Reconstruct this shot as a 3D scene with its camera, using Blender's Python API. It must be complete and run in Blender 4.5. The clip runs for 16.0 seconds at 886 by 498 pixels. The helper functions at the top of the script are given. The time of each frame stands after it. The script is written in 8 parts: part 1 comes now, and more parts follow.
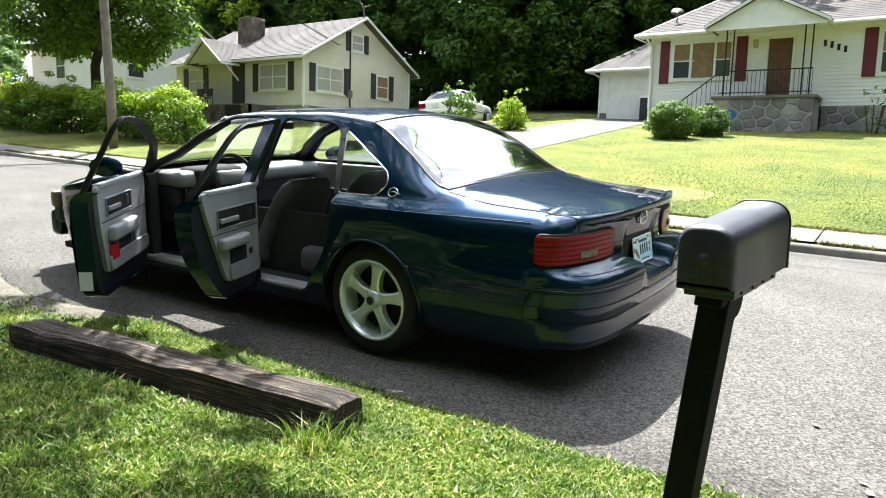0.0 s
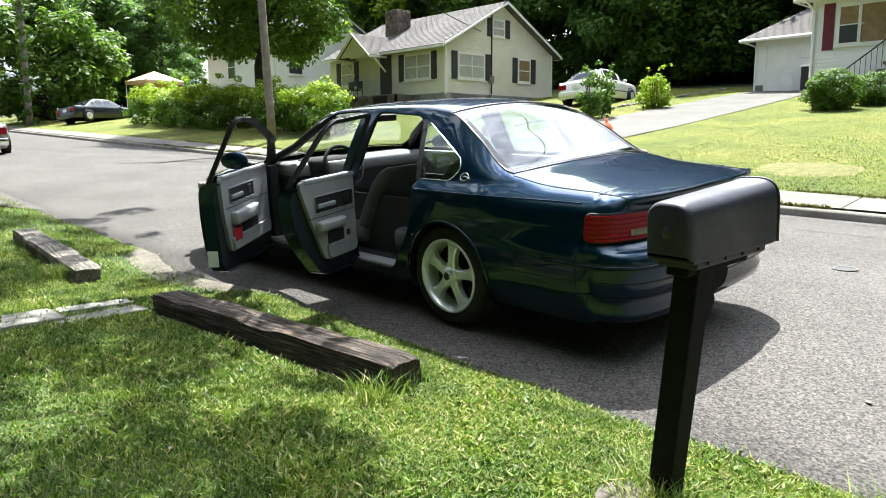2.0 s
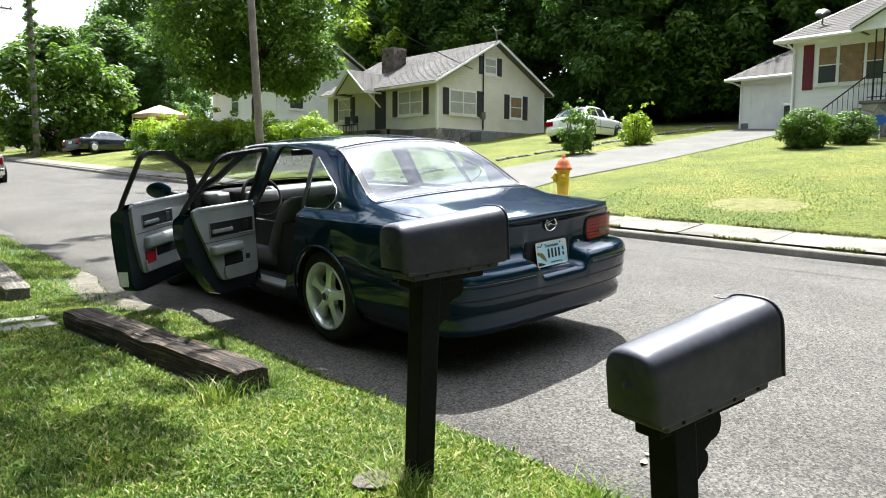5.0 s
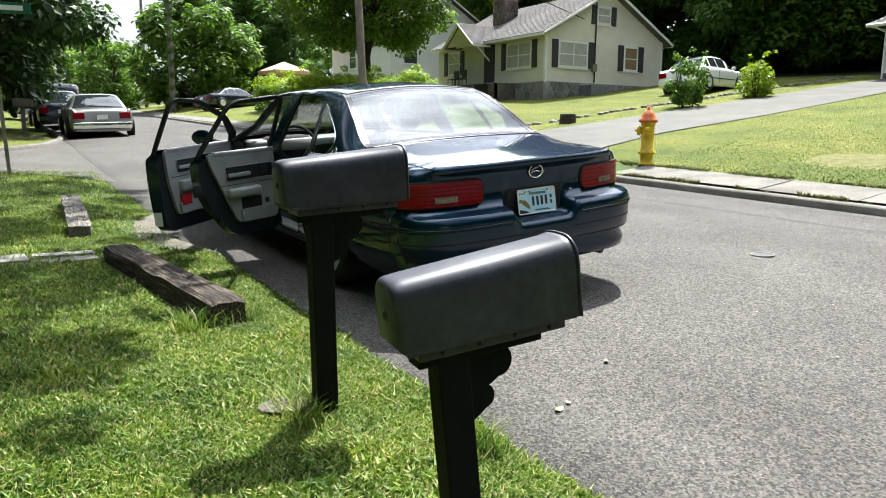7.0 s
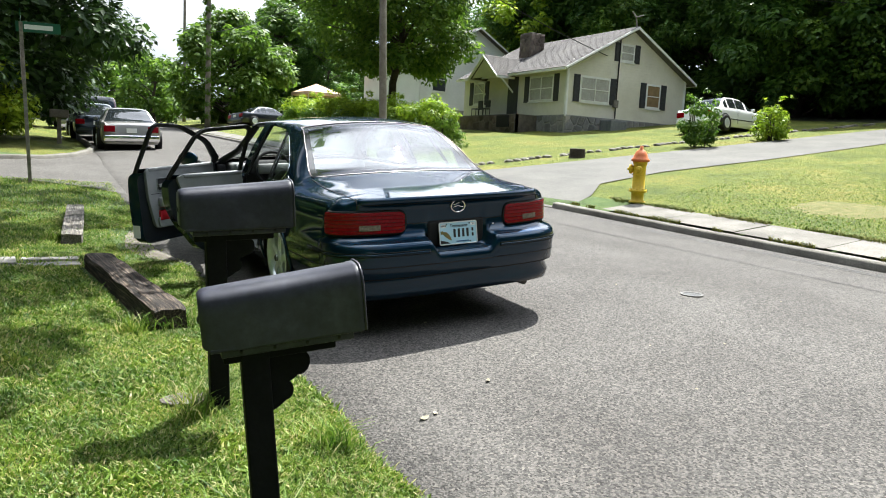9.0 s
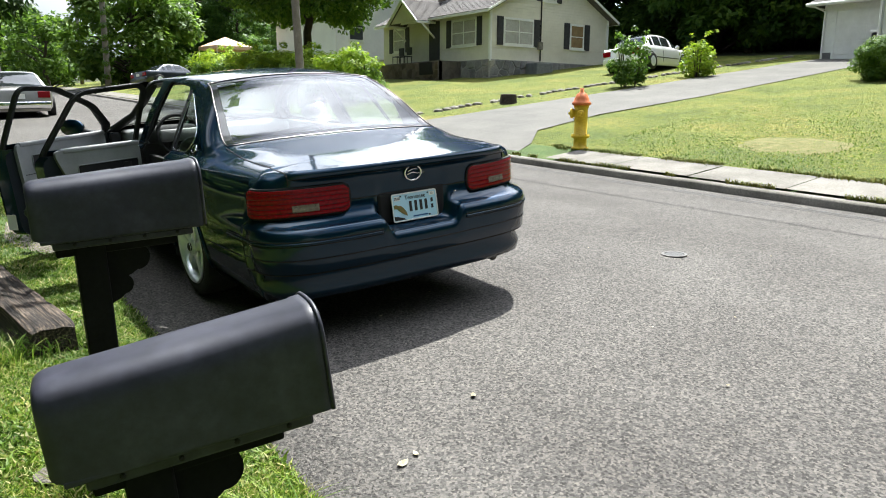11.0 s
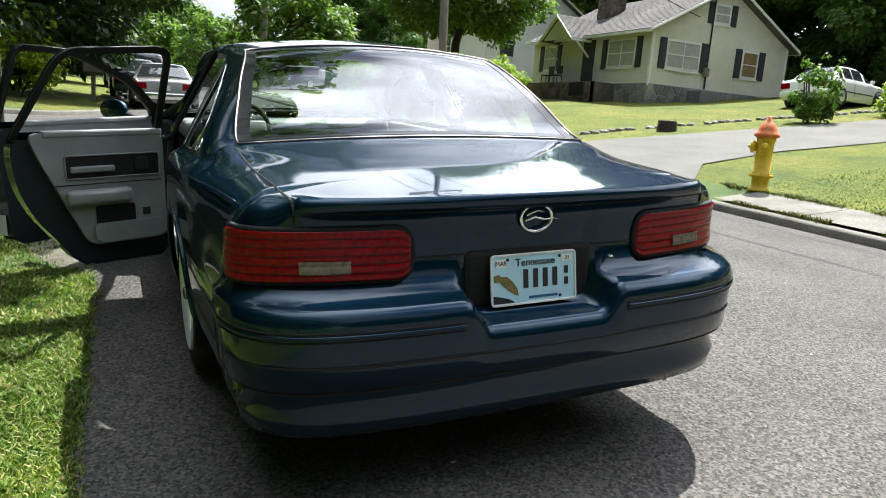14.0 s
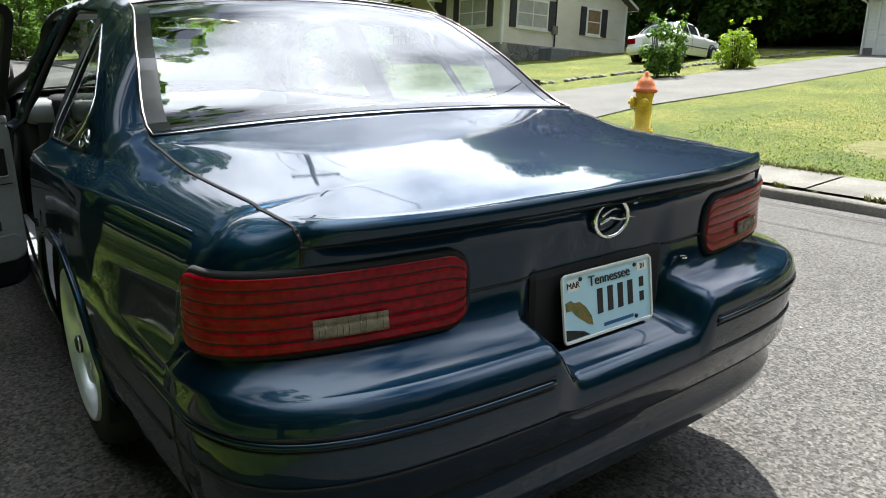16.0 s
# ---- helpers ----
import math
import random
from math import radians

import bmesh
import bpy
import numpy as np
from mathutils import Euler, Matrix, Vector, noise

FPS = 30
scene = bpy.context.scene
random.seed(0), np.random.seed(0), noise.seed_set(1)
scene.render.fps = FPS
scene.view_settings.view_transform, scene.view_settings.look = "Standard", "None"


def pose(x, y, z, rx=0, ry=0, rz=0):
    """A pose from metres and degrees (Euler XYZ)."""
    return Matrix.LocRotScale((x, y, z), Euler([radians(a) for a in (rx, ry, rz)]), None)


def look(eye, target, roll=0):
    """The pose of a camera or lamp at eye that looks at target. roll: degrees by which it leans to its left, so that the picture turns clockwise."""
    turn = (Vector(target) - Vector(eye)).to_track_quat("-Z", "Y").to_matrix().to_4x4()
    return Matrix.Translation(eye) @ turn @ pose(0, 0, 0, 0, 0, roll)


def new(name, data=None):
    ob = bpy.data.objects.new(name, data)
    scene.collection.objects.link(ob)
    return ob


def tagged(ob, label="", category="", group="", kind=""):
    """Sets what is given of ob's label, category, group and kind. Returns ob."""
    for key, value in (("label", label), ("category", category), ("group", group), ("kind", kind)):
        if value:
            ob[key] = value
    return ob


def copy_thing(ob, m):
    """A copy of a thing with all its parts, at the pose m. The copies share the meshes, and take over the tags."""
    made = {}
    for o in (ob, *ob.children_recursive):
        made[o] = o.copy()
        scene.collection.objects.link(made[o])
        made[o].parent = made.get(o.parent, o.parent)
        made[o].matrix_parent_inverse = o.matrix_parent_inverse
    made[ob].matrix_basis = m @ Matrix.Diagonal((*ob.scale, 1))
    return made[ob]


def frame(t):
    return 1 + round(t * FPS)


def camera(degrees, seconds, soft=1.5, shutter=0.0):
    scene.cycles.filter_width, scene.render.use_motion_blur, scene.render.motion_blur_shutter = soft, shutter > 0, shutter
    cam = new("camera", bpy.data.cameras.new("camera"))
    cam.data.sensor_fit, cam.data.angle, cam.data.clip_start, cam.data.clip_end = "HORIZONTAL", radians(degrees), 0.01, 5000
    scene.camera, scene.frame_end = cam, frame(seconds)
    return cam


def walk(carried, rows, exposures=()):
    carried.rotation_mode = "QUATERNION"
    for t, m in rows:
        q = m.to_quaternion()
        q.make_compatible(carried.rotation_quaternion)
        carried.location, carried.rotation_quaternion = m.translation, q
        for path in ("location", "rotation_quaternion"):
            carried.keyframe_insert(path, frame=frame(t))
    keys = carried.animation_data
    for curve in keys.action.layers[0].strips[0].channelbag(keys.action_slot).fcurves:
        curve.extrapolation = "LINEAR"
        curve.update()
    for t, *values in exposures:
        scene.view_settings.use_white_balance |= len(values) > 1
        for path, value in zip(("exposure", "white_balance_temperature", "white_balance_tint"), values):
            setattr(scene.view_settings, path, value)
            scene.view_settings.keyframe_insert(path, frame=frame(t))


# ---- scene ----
cam = camera(63.6, 16.0, 1.0)
PATH = [
    (0, (-4.21, -1.294, 1.153), (-2.569, -0.178, 0.907), 1.7),
    (0.5, (-4.192, -1.452, 1.158), (-2.536, -0.369, 0.869), -1.0),
    (1, (-4.344, -1.539, 1.163), (-2.737, -0.399, 0.822), 1.4),
    (1.5, (-4.342, -1.653, 1.184), (-2.907, -0.301, 0.851), -0.0),
    (2, (-4.168, -1.913, 1.181), (-2.808, -0.478, 0.885), -0.3),
    (2.5, (-4.134, -2.167, 1.185), (-2.726, -0.775, 0.9), 0.4),
    (3, (-4.241, -2.254, 1.195), (-2.789, -0.904, 0.936), 2.3),
    (3.5, (-4.33, -2.393, 1.196), (-2.89, -1.026, 0.954), 1.2),
    (4, (-4.259, -2.616, 1.2), (-2.733, -1.334, 1.024), -1.2),
    (4.2, (-4.178, -2.681, 1.182), (-2.679, -1.366, 1.028), -1.6),
    (6.3, (-3.192, -3.232, 1.162), (-2.023, -1.642, 0.837), 3.4),
    (6.5, (-3.134, -3.296, 1.135), (-1.975, -1.699, 0.807), 2.9),
    (7, (-3.07, -3.484, 1.105), (-2.005, -1.822, 0.781), 0.4),
    (7.5, (-2.939, -3.75, 1.124), (-1.992, -2.025, 0.768), 0.0),
    (8, (-2.709, -3.917, 1.137), (-1.817, -2.163, 0.78), 1.5),
    (8.5, (-2.704, -4.125, 1.172), (-1.719, -2.408, 0.886), 3.9),
    (9, (-2.695, -4.246, 1.203), (-1.698, -2.531, 0.946), 3.1),
    (9.2, (-2.642, -4.258, 1.223), (-1.592, -2.577, 0.956), 3.8),
    (11.3, (-2.216, -3.147, 1.223), (-1.062, -1.561, 0.829), 0.2),
    (11.5, (-2.094, -3.027, 1.251), (-1.039, -1.377, 0.846), 0.6),
    (12, (-1.935, -2.728, 1.209), (-0.913, -1.033, 0.922), 5.5),
    (12.5, (-1.702, -2.523, 1.088), (-0.635, -0.854, 0.811), 1.6),
    (13, (-1.411, -2.228, 1.133), (-0.502, -0.495, 0.719), 4.8),
    (13.5, (-1.364, -2.014, 1.127), (-0.612, -0.184, 0.83), 5.5),
    (14, (-1.271, -1.777, 1.126), (-0.424, 0.001, 0.78), 4.7),
    (14.5, (-1.116, -1.474, 1.139), (-0.449, 0.386, 0.83), 3.7),
    (15, (-1.153, -1.361, 1.122), (-0.421, 0.475, 0.816), 6.1),
    (15.5, (-1.285, -1.183, 1.132), (-0.159, 0.426, 0.756), 3.7),
    (16, (-1.359, -0.961, 1.118), (-0.173, 0.595, 0.702), 2.4),
]
walk(cam, [(t, look(eye, target, roll)) for t, eye, target, roll in PATH], [(0, 2.19, 6050, 9), (1.5, 1.98, 6050, 9), (4.2, 1.97, 6050, 9), (6.3, 1.62, 6050, 9), (9.2, 1.6, 6050, 9), (11.3, 1.56, 6050, 9), (13.5, 1.55, 6050, 9), (16, 1.6, 6050, 9)])

from mathutils.bvhtree import BVHTree

# ---- world, sun, exposure ----
SUN_EL, SUN_AZ = 61.0, 52.0
CLOUD_SHIFT = (1.51, -9.2, -7.02)
world = bpy.data.worlds.new("world")
scene.world = world
world.use_nodes = True
sky = world.node_tree.nodes.new("ShaderNodeTexSky")
sky.sky_type, sky.sun_disc = "NISHITA", False
sky.sun_elevation, sky.sun_rotation = radians(SUN_EL), radians(SUN_AZ)
sky.air_density, sky.dust_density, sky.ozone_density = 1.0, 0.7, 1.0
background = world.node_tree.nodes["Background"]
background.inputs["Strength"].default_value = 0.05
to_sun = Vector((math.sin(radians(SUN_AZ)) * math.cos(radians(SUN_EL)), math.cos(radians(SUN_AZ)) * math.cos(radians(SUN_EL)), math.sin(radians(SUN_EL))))
_wt = world.node_tree
_wc, _wp, _wn, _wr, _wm, _wd, _wf, _wb = (_wt.nodes.new("ShaderNode" + k) for k in ("TexCoord", "Mapping", "TexNoise", "ValToRGB", "Mix", "VectorMath", "MapRange", "VectorMath"))
# cumulus over a clear sky, glaring towards the sun
_wp.inputs["Location"].default_value, _wp.inputs["Scale"].default_value = CLOUD_SHIFT, (1, 1, 1.4)
_wn.inputs["Scale"].default_value, _wn.inputs["Detail"].default_value, _wn.inputs["Roughness"].default_value = 1.9, 9.0, 0.55
_wr.color_ramp.elements[0].position, _wr.color_ramp.elements[1].position = 0.38, 0.57
_wm.data_type = "RGBA"
_wd.operation, _wb.operation = "DOT_PRODUCT", "SCALE"
_wd.inputs[1].default_value = to_sun
_wf.interpolation_type = "SMOOTHSTEP"
for _k, _v in (("From Min", 0.35), ("From Max", 0.97), ("To Min", 4.5), ("To Max", 38.0)):
    _wf.inputs[_k].default_value = _v
_wb.inputs[0].default_value = (1.0, 1.01, 1.04)
_wt.links.new(_wc.outputs["Generated"], _wp.inputs["Vector"])
_wt.links.new(_wp.outputs[0], _wn.inputs["Vector"])
_wt.links.new(_wc.outputs["Generated"], _wd.inputs[0])
_wt.links.new(_wd.outputs["Value"], _wf.inputs["Value"])
_wt.links.new(_wf.outputs["Result"], _wb.inputs["Scale"])
_wt.links.new(_wn.outputs["Fac"], _wr.inputs["Fac"])
_wt.links.new(_wr.outputs["Color"], _wm.inputs["Factor"])
_wt.links.new(sky.outputs[0], _wm.inputs["A"])
_wt.links.new(_wb.outputs[0], _wm.inputs["B"])
_wt.links.new(_wm.outputs["Result"], background.inputs["Color"])
sun = new("sun", bpy.data.lights.new("sun", "SUN"))
sun.data.energy, sun.data.angle, sun.data.color = 5.0, radians(0.5), (1.0, 0.965, 0.86)
sun.matrix_world = look(to_sun * 60, (0, 0, 0))
scene.view_settings.exposure = 1.7

# ---- material helpers ----


def links(mat):
    return mat.node_tree.links


def material(name, color, rough=0.6, metal=0.0, spec=0.5, coat=0.0):
    mat = bpy.data.materials.new(name)
    mat.use_nodes = True
    p = mat.node_tree.nodes["Principled BSDF"]
    p.inputs["Base Color"].default_value = (*color, 1)
    p.inputs["Roughness"].default_value = rough
    p.inputs["Metallic"].default_value = metal
    p.inputs["Specular IOR Level"].default_value = spec
    p.inputs["Coat Weight"].default_value = coat
    p.inputs["Coat Roughness"].default_value = 0.02
    p.inputs["Coat IOR"].default_value = 1.55
    return mat


def noise_node(mat, scale, detail=4.0, rough=0.55, coords="Object"):
    n = mat.node_tree.nodes
    tc = n.new("ShaderNodeTexCoord")
    t = n.new("ShaderNodeTexNoise")
    t.inputs["Scale"].default_value, t.inputs["Detail"].default_value, t.inputs["Roughness"].default_value = scale, detail, rough
    links(mat).new(tc.outputs[coords], t.inputs["Vector"])
    return t


def ramp(mat, source, stops):
    r = mat.node_tree.nodes.new("ShaderNodeValToRGB")
    e = r.color_ramp.elements
    while len(e) < len(stops):
        e.new(0.5)
    for i, (at, c) in enumerate(stops):
        e[i].position, e[i].color = at, (*c, 1)
    links(mat).new(source, r.inputs["Fac"])
    return r.outputs["Color"]


def mix(mat, fac, a, b, mode="MIX"):
    m = mat.node_tree.nodes.new("ShaderNodeMix")
    m.data_type, m.blend_type = "RGBA", mode
    for socket, v in ((m.inputs["Factor"], fac), (m.inputs["A"], a), (m.inputs["B"], b)):
        if isinstance(v, (int, float)):
            socket.default_value = v
        elif isinstance(v, tuple):
            socket.default_value = (*v, 1)
        else:
            links(mat).new(v, socket)
    return m.outputs["Result"]


def paint(mat, color):
    links(mat).new(color, mat.node_tree.nodes["Principled BSDF"].inputs["Base Color"])
    return mat


def bump(mat, height, strength=0.4, distance=0.01):
    b = mat.node_tree.nodes.new("ShaderNodeBump")
    b.inputs["Strength"].default_value, b.inputs["Distance"].default_value = strength, distance
    links(mat).new(height, b.inputs["Height"])
    links(mat).new(b.outputs["Normal"], mat.node_tree.nodes["Principled BSDF"].inputs["Normal"])
    return mat


def mottled(name, stops, scale, rough=0.7, metal=0.0, fine=None, relief=0.3, depth=0.01, spec=0.4, island=0.0, per_object=0.0, contrast=0.36):
    """A surface with two scales of colour variation and fine relief."""
    mat = material(name, stops[0][1], rough, metal, spec)
    big = noise_node(mat, scale, 5)
    col = ramp(mat, big.outputs["Fac"], stops)
    small = noise_node(mat, fine or scale * 12, 6, 0.65)
    shade = ramp(mat, small.outputs["Fac"], [(0.25, (1 - 1.2 * contrast,) * 3), (0.75, (1 + 0.7 * contrast,) * 3)])
    col = mix(mat, 1.0, col, shade, "MULTIPLY")
    for amount, kind, out in ((island, "ShaderNodeNewGeometry", "Random Per Island"), (per_object, "ShaderNodeObjectInfo", "Random")):
        if amount:
            g = mat.node_tree.nodes.new(kind)
            v = ramp(mat, g.outputs[out], [(0.0, (1 - amount,) * 3), (1.0, (1 + amount,) * 3)])
            col = mix(mat, 1.0, col, v, "MULTIPLY")
    paint(mat, col)
    bump(mat, small.outputs["Fac"], relief, depth)
    return mat


def glass(name, tint=(1, 1, 1), clear=0.9, straight=0.08):
    """A thin pane: mostly see-through, mirror-like towards grazing angles; straight: its mirror share seen square on."""
    mat = bpy.data.materials.new(name)
    mat.use_nodes = True
    n, l = mat.node_tree.nodes, mat.node_tree.links
    n.remove(n["Principled BSDF"])
    t, g, m, f, p, r = (n.new("ShaderNode" + k) for k in ("BsdfTransparent", "BsdfGlossy", "MixShader", "LayerWeight", "Math", "MapRange"))
    t.inputs["Color"].default_value = (*[clear * c for c in tint], 1)
    g.inputs["Roughness"].default_value = 0.0
    f.inputs["Blend"].default_value = 0.5
    p.operation = "POWER"
    p.inputs[1].default_value = 5.0
    r.inputs["To Min"].default_value = straight
    l.new(f.outputs["Facing"], p.inputs[0]), l.new(p.outputs[0], r.inputs["Value"])
    l.new(r.outputs[0], m.inputs[0]), l.new(t.outputs[0], m.inputs[1]), l.new(g.outputs[0], m.inputs[2])
    l.new(m.outputs[0], n["Material Output"].inputs["Surface"])
    return mat


# ---- mesh helpers ----


def mesh_object(name, bm, mat, smooth=False):
    me = bpy.data.meshes.new(name)
    bmesh.ops.recalc_face_normals(bm, faces=bm.faces)
    bm.to_mesh(me)
    bm.free()
    for m in mat if isinstance(mat, (list, tuple)) else [mat]:
        me.materials.append(m)
    if smooth:
        me.shade_smooth()
    return new(name, me)


def part(name, bm, mat, parent, label="", smooth=False):
    ob = mesh_object(name, bm, mat, smooth)
    ob.parent = parent
    if label:
        tagged(ob, label)
    return ob


def thing(name, label, category, m=None, group="", kind=""):
    ob = new(name)
    ob.empty_display_size = 0.1
    if m is not None:
        ob.matrix_world = m
    return tagged(ob, label, category, group, kind)


def box(x0, y0, z0, x1, y1, z1, bevel=0.0, bm=None, segments=2):
    made = bmesh.new()
    bmesh.ops.create_cube(made, size=1)
    for v in made.verts:
        v.co = Vector(((x0 + x1) / 2 + v.co.x * (x1 - x0), (y0 + y1) / 2 + v.co.y * (y1 - y0), (z0 + z1) / 2 + v.co.z * (z1 - z0)))
    if bevel:
        bmesh.ops.bevel(made, geom=made.edges[:], offset=bevel, segments=segments, affect="EDGES", profile=0.5)
    return join(bm, made)


def join(bm, made):
    if bm is None:
        return made
    tmp = bpy.data.meshes.new("tmp")
    made.to_mesh(tmp)
    made.free()
    bm.from_mesh(tmp)
    bpy.data.meshes.remove(tmp)
    return bm


def shift(bm, m):
    bm.transform(m)
    return bm


def lathe(profile, n=24, bm=None, axis="z"):
    """A turned body from (radius, height) pairs."""
    made = bmesh.new()
    rings = []
    for r, z in profile:
        ring = []
        for i in range(n):
            a = 2 * math.pi * i / n
            x, y = r * math.cos(a), r * math.sin(a)
            ring.append(made.verts.new((x, y, z) if axis == "z" else ((x, z, y) if axis == "y" else (z, x, y))))
        rings.append(ring)
    for a, b in zip(rings, rings[1:]):
        for i in range(n):
            made.faces.new((a[i], a[(i + 1) % n], b[(i + 1) % n], b[i]))
    for ring, (r, z) in ((rings[0], profile[0]), (rings[-1], profile[-1])):
        if r < 0.15 or n < 40:
            made.faces.new(ring)
    bmesh.ops.remove_doubles(made, verts=made.verts, dist=1e-5)
    return join(bm, made)


def tube(points, radius, n=8, bm=None, closed=False, taper=None):
    """A round bar along points; taper: the radius at the end."""
    made = bmesh.new()
    pts = [Vector(p) for p in points]
    rings = []
    k = len(pts)
    ref = None
    for i, p in enumerate(pts):
        a = pts[(i - 1) % k] if closed or i else p
        b = pts[(i + 1) % k] if closed or i < k - 1 else p
        d = (b - a).normalized()
        if ref is None:
            ref = d.orthogonal().normalized()
        ref = (ref - d * ref.dot(d)).normalized()
        side = d.cross(ref)
        r = radius if taper is None else radius + (taper - radius) * i / (k - 1)
        rings.append([made.verts.new(p + r * (math.cos(2 * math.pi * j / n) * ref + math.sin(2 * math.pi * j / n) * side)) for j in range(n)])
    pairs = list(zip(rings, rings[1:])) + ([(rings[-1], rings[0])] if closed else [])
    for a, b in pairs:
        for j in range(n):
            made.faces.new((a[j], a[(j + 1) % n], b[(j + 1) % n], b[j]))
    if not closed:
        made.faces.new(rings[0][::-1]), made.faces.new(rings[-1])
    return join(bm, made)


def prism(outline, z0, z1, m=None, bevel=0.0, bm=None):
    """An outline of (u, v) pairs pushed from z0 to z1, then laid by the matrix m."""
    made = bmesh.new()
    low = [made.verts.new((u, v, z0)) for u, v in outline]
    top = [made.verts.new((u, v, z1)) for u, v in outline]
    k = len(outline)
    made.faces.new(low[::-1]), made.faces.new(top)
    for i in range(k):
        made.faces.new((low[i], low[(i + 1) % k], top[(i + 1) % k], top[i]))
    if bevel:
        bmesh.ops.bevel(made, geom=made.edges[:], offset=bevel, segments=2, affect="EDGES", profile=0.5)
    if m is not None:
        made.transform(m)
    return join(bm, made)


def grid(rows, bm=None, mats=None):
    """A sheet through rows of points."""
    made = bmesh.new()
    v = [[made.verts.new(p) for p in row] for row in rows]
    for j in range(len(v) - 1):
        for i in range(len(v[0]) - 1):
            f = made.faces.new((v[j][i], v[j][i + 1], v[j + 1][i + 1], v[j + 1][i]))
            if mats:
                f.material_index = mats(j, i)
    return join(bm, made)


def rounded(points, radius, n=5):
    """A closed outline with its corners rounded."""
    out = []
    k = len(points)
    for i in range(k):
        p, a, b = (Vector((*points[j % k], 0)) for j in (i, i - 1, i + 1))
        r = min(radius, (a - p).length * 0.45, (b - p).length * 0.45)
        s, e = p + (a - p).normalized() * r, p + (b - p).normalized() * r
        for j in range(n + 1):
            t = j / n
            q = s * (1 - t) ** 2 + p * 2 * t * (1 - t) + e * t * t
            out.append((q.x, q.y))
    return out


def smooth_table(xs, ys):
    """A smooth curve through the pairs (monotone between them)."""
    xs, ys = np.array(xs, float), np.array(ys, float)
    h = np.diff(xs)
    d = np.diff(ys) / h
    m = np.zeros(len(xs))
    m[0], m[-1] = d[0], d[-1]
    for i in range(1, len(xs) - 1):
        if d[i - 1] * d[i] > 0:
            w1, w2 = 2 * h[i] + h[i - 1], h[i] + 2 * h[i - 1]
            m[i] = (w1 + w2) / (w1 / d[i - 1] + w2 / d[i])

    def at(x):
        x = min(max(x, xs[0]), xs[-1])
        i = min(max(int(np.searchsorted(xs, x)) - 1, 0), len(xs) - 2)
        t = (x - xs[i]) / h[i]
        return float((2 * t ** 3 - 3 * t * t + 1) * ys[i] + (t ** 3 - 2 * t * t + t) * h[i] * m[i] + (3 * t * t - 2 * t ** 3) * ys[i + 1] + (t ** 3 - t * t) * h[i] * m[i + 1])
    return at


def step(a, b, x):
    t = min(max((x - a) / (b - a), 0.0), 1.0)
    return t * t * (3 - 2 * t)


def lettering(text, size, mat, m, parent, name="lettering", depth=0.001):
    cu = bpy.data.curves.new(name, "FONT")
    cu.body, cu.size, cu.extrude, cu.align_x, cu.align_y = text, size, depth, "CENTER", "CENTER"
    tmp = bpy.data.objects.new("tmp", cu)
    me = bpy.data.meshes.new_from_object(tmp)
    bpy.data.objects.remove(tmp)
    bpy.data.curves.remove(cu)
    me.transform(m)
    me.materials.append(mat)
    ob = new(name, me)
    ob.parent = parent
    return ob

# ---- car materials ----
car_paint = material("dark_green_blue_metallic", (0.004, 0.028, 0.045), 0.37, 0.7, 0.2, 1.0)
_pb = car_paint.node_tree.nodes["Principled BSDF"]
_pb.inputs["Specular Tint"].default_value = (0.10, 0.22, 0.27, 1)
_pb.inputs["Coat IOR"].default_value = 1.39
_flake = noise_node(car_paint, 900, 2)
paint(car_paint, ramp(car_paint, _flake.outputs["Fac"], [(0.3, (0.002, 0.011, 0.022)), (0.7, (0.005, 0.029, 0.059))]))
_dust = noise_node(car_paint, 3.0, 5)
_cr = ramp(car_paint, _dust.outputs["Fac"], [(0.3, (0.02,) * 3), (0.8, (0.06,) * 3)])
links(car_paint).new(_cr, _pb.inputs["Coat Roughness"])
black_trim = mottled("black_plastic_trim", [(0.3, (0.012, 0.012, 0.013)), (0.8, (0.02, 0.02, 0.021))], 20, 0.55)
seam_black = material("dark_seam", (0.004, 0.004, 0.005), 0.8)
rubber = mottled("tyre_rubber", [(0.3, (0.012, 0.012, 0.012)), (0.8, (0.022, 0.021, 0.020))], 30, 0.85)
chrome = material("bright_metal", (0.85, 0.86, 0.88), 0.12, 1.0)
alloy = mottled("machined_alloy", [(0.3, (0.74, 0.76, 0.80)), (0.75, (0.84, 0.86, 0.90))], 25, 0.28, 0.55, relief=0.05, depth=0.002, contrast=0.08)
alloy_dark = material("dull_pipe_metal", (0.10, 0.095, 0.09), 0.45, 0.8)
gray_cloth = mottled("gray_seat_leather", [(0.3, (0.065, 0.065, 0.07)), (0.75, (0.10, 0.10, 0.105))], 9, 0.6, relief=0.2, depth=0.003, contrast=0.12)
gray_trim = mottled("gray_interior_plastic", [(0.3, (0.21, 0.215, 0.22)), (0.75, (0.27, 0.275, 0.28))], 7, 0.5, relief=0.1, depth=0.002, contrast=0.08)
dark_cloth = mottled("dark_carpet", [(0.3, (0.02, 0.02, 0.021)), (0.8, (0.035, 0.035, 0.036))], 40, 0.95)
car_glass = glass("car_window_glass", (0.88, 0.97, 0.93), 0.82)
screen_glass = glass("tinted_screen_glass", (0.84, 1.0, 0.94), 0.72, 0.18)
lens_red = material("red_lens", (0.22, 0.006, 0.010), 0.2, 0.0, 0.1, 0.2)
_lr = noise_node(lens_red, 60, 3)
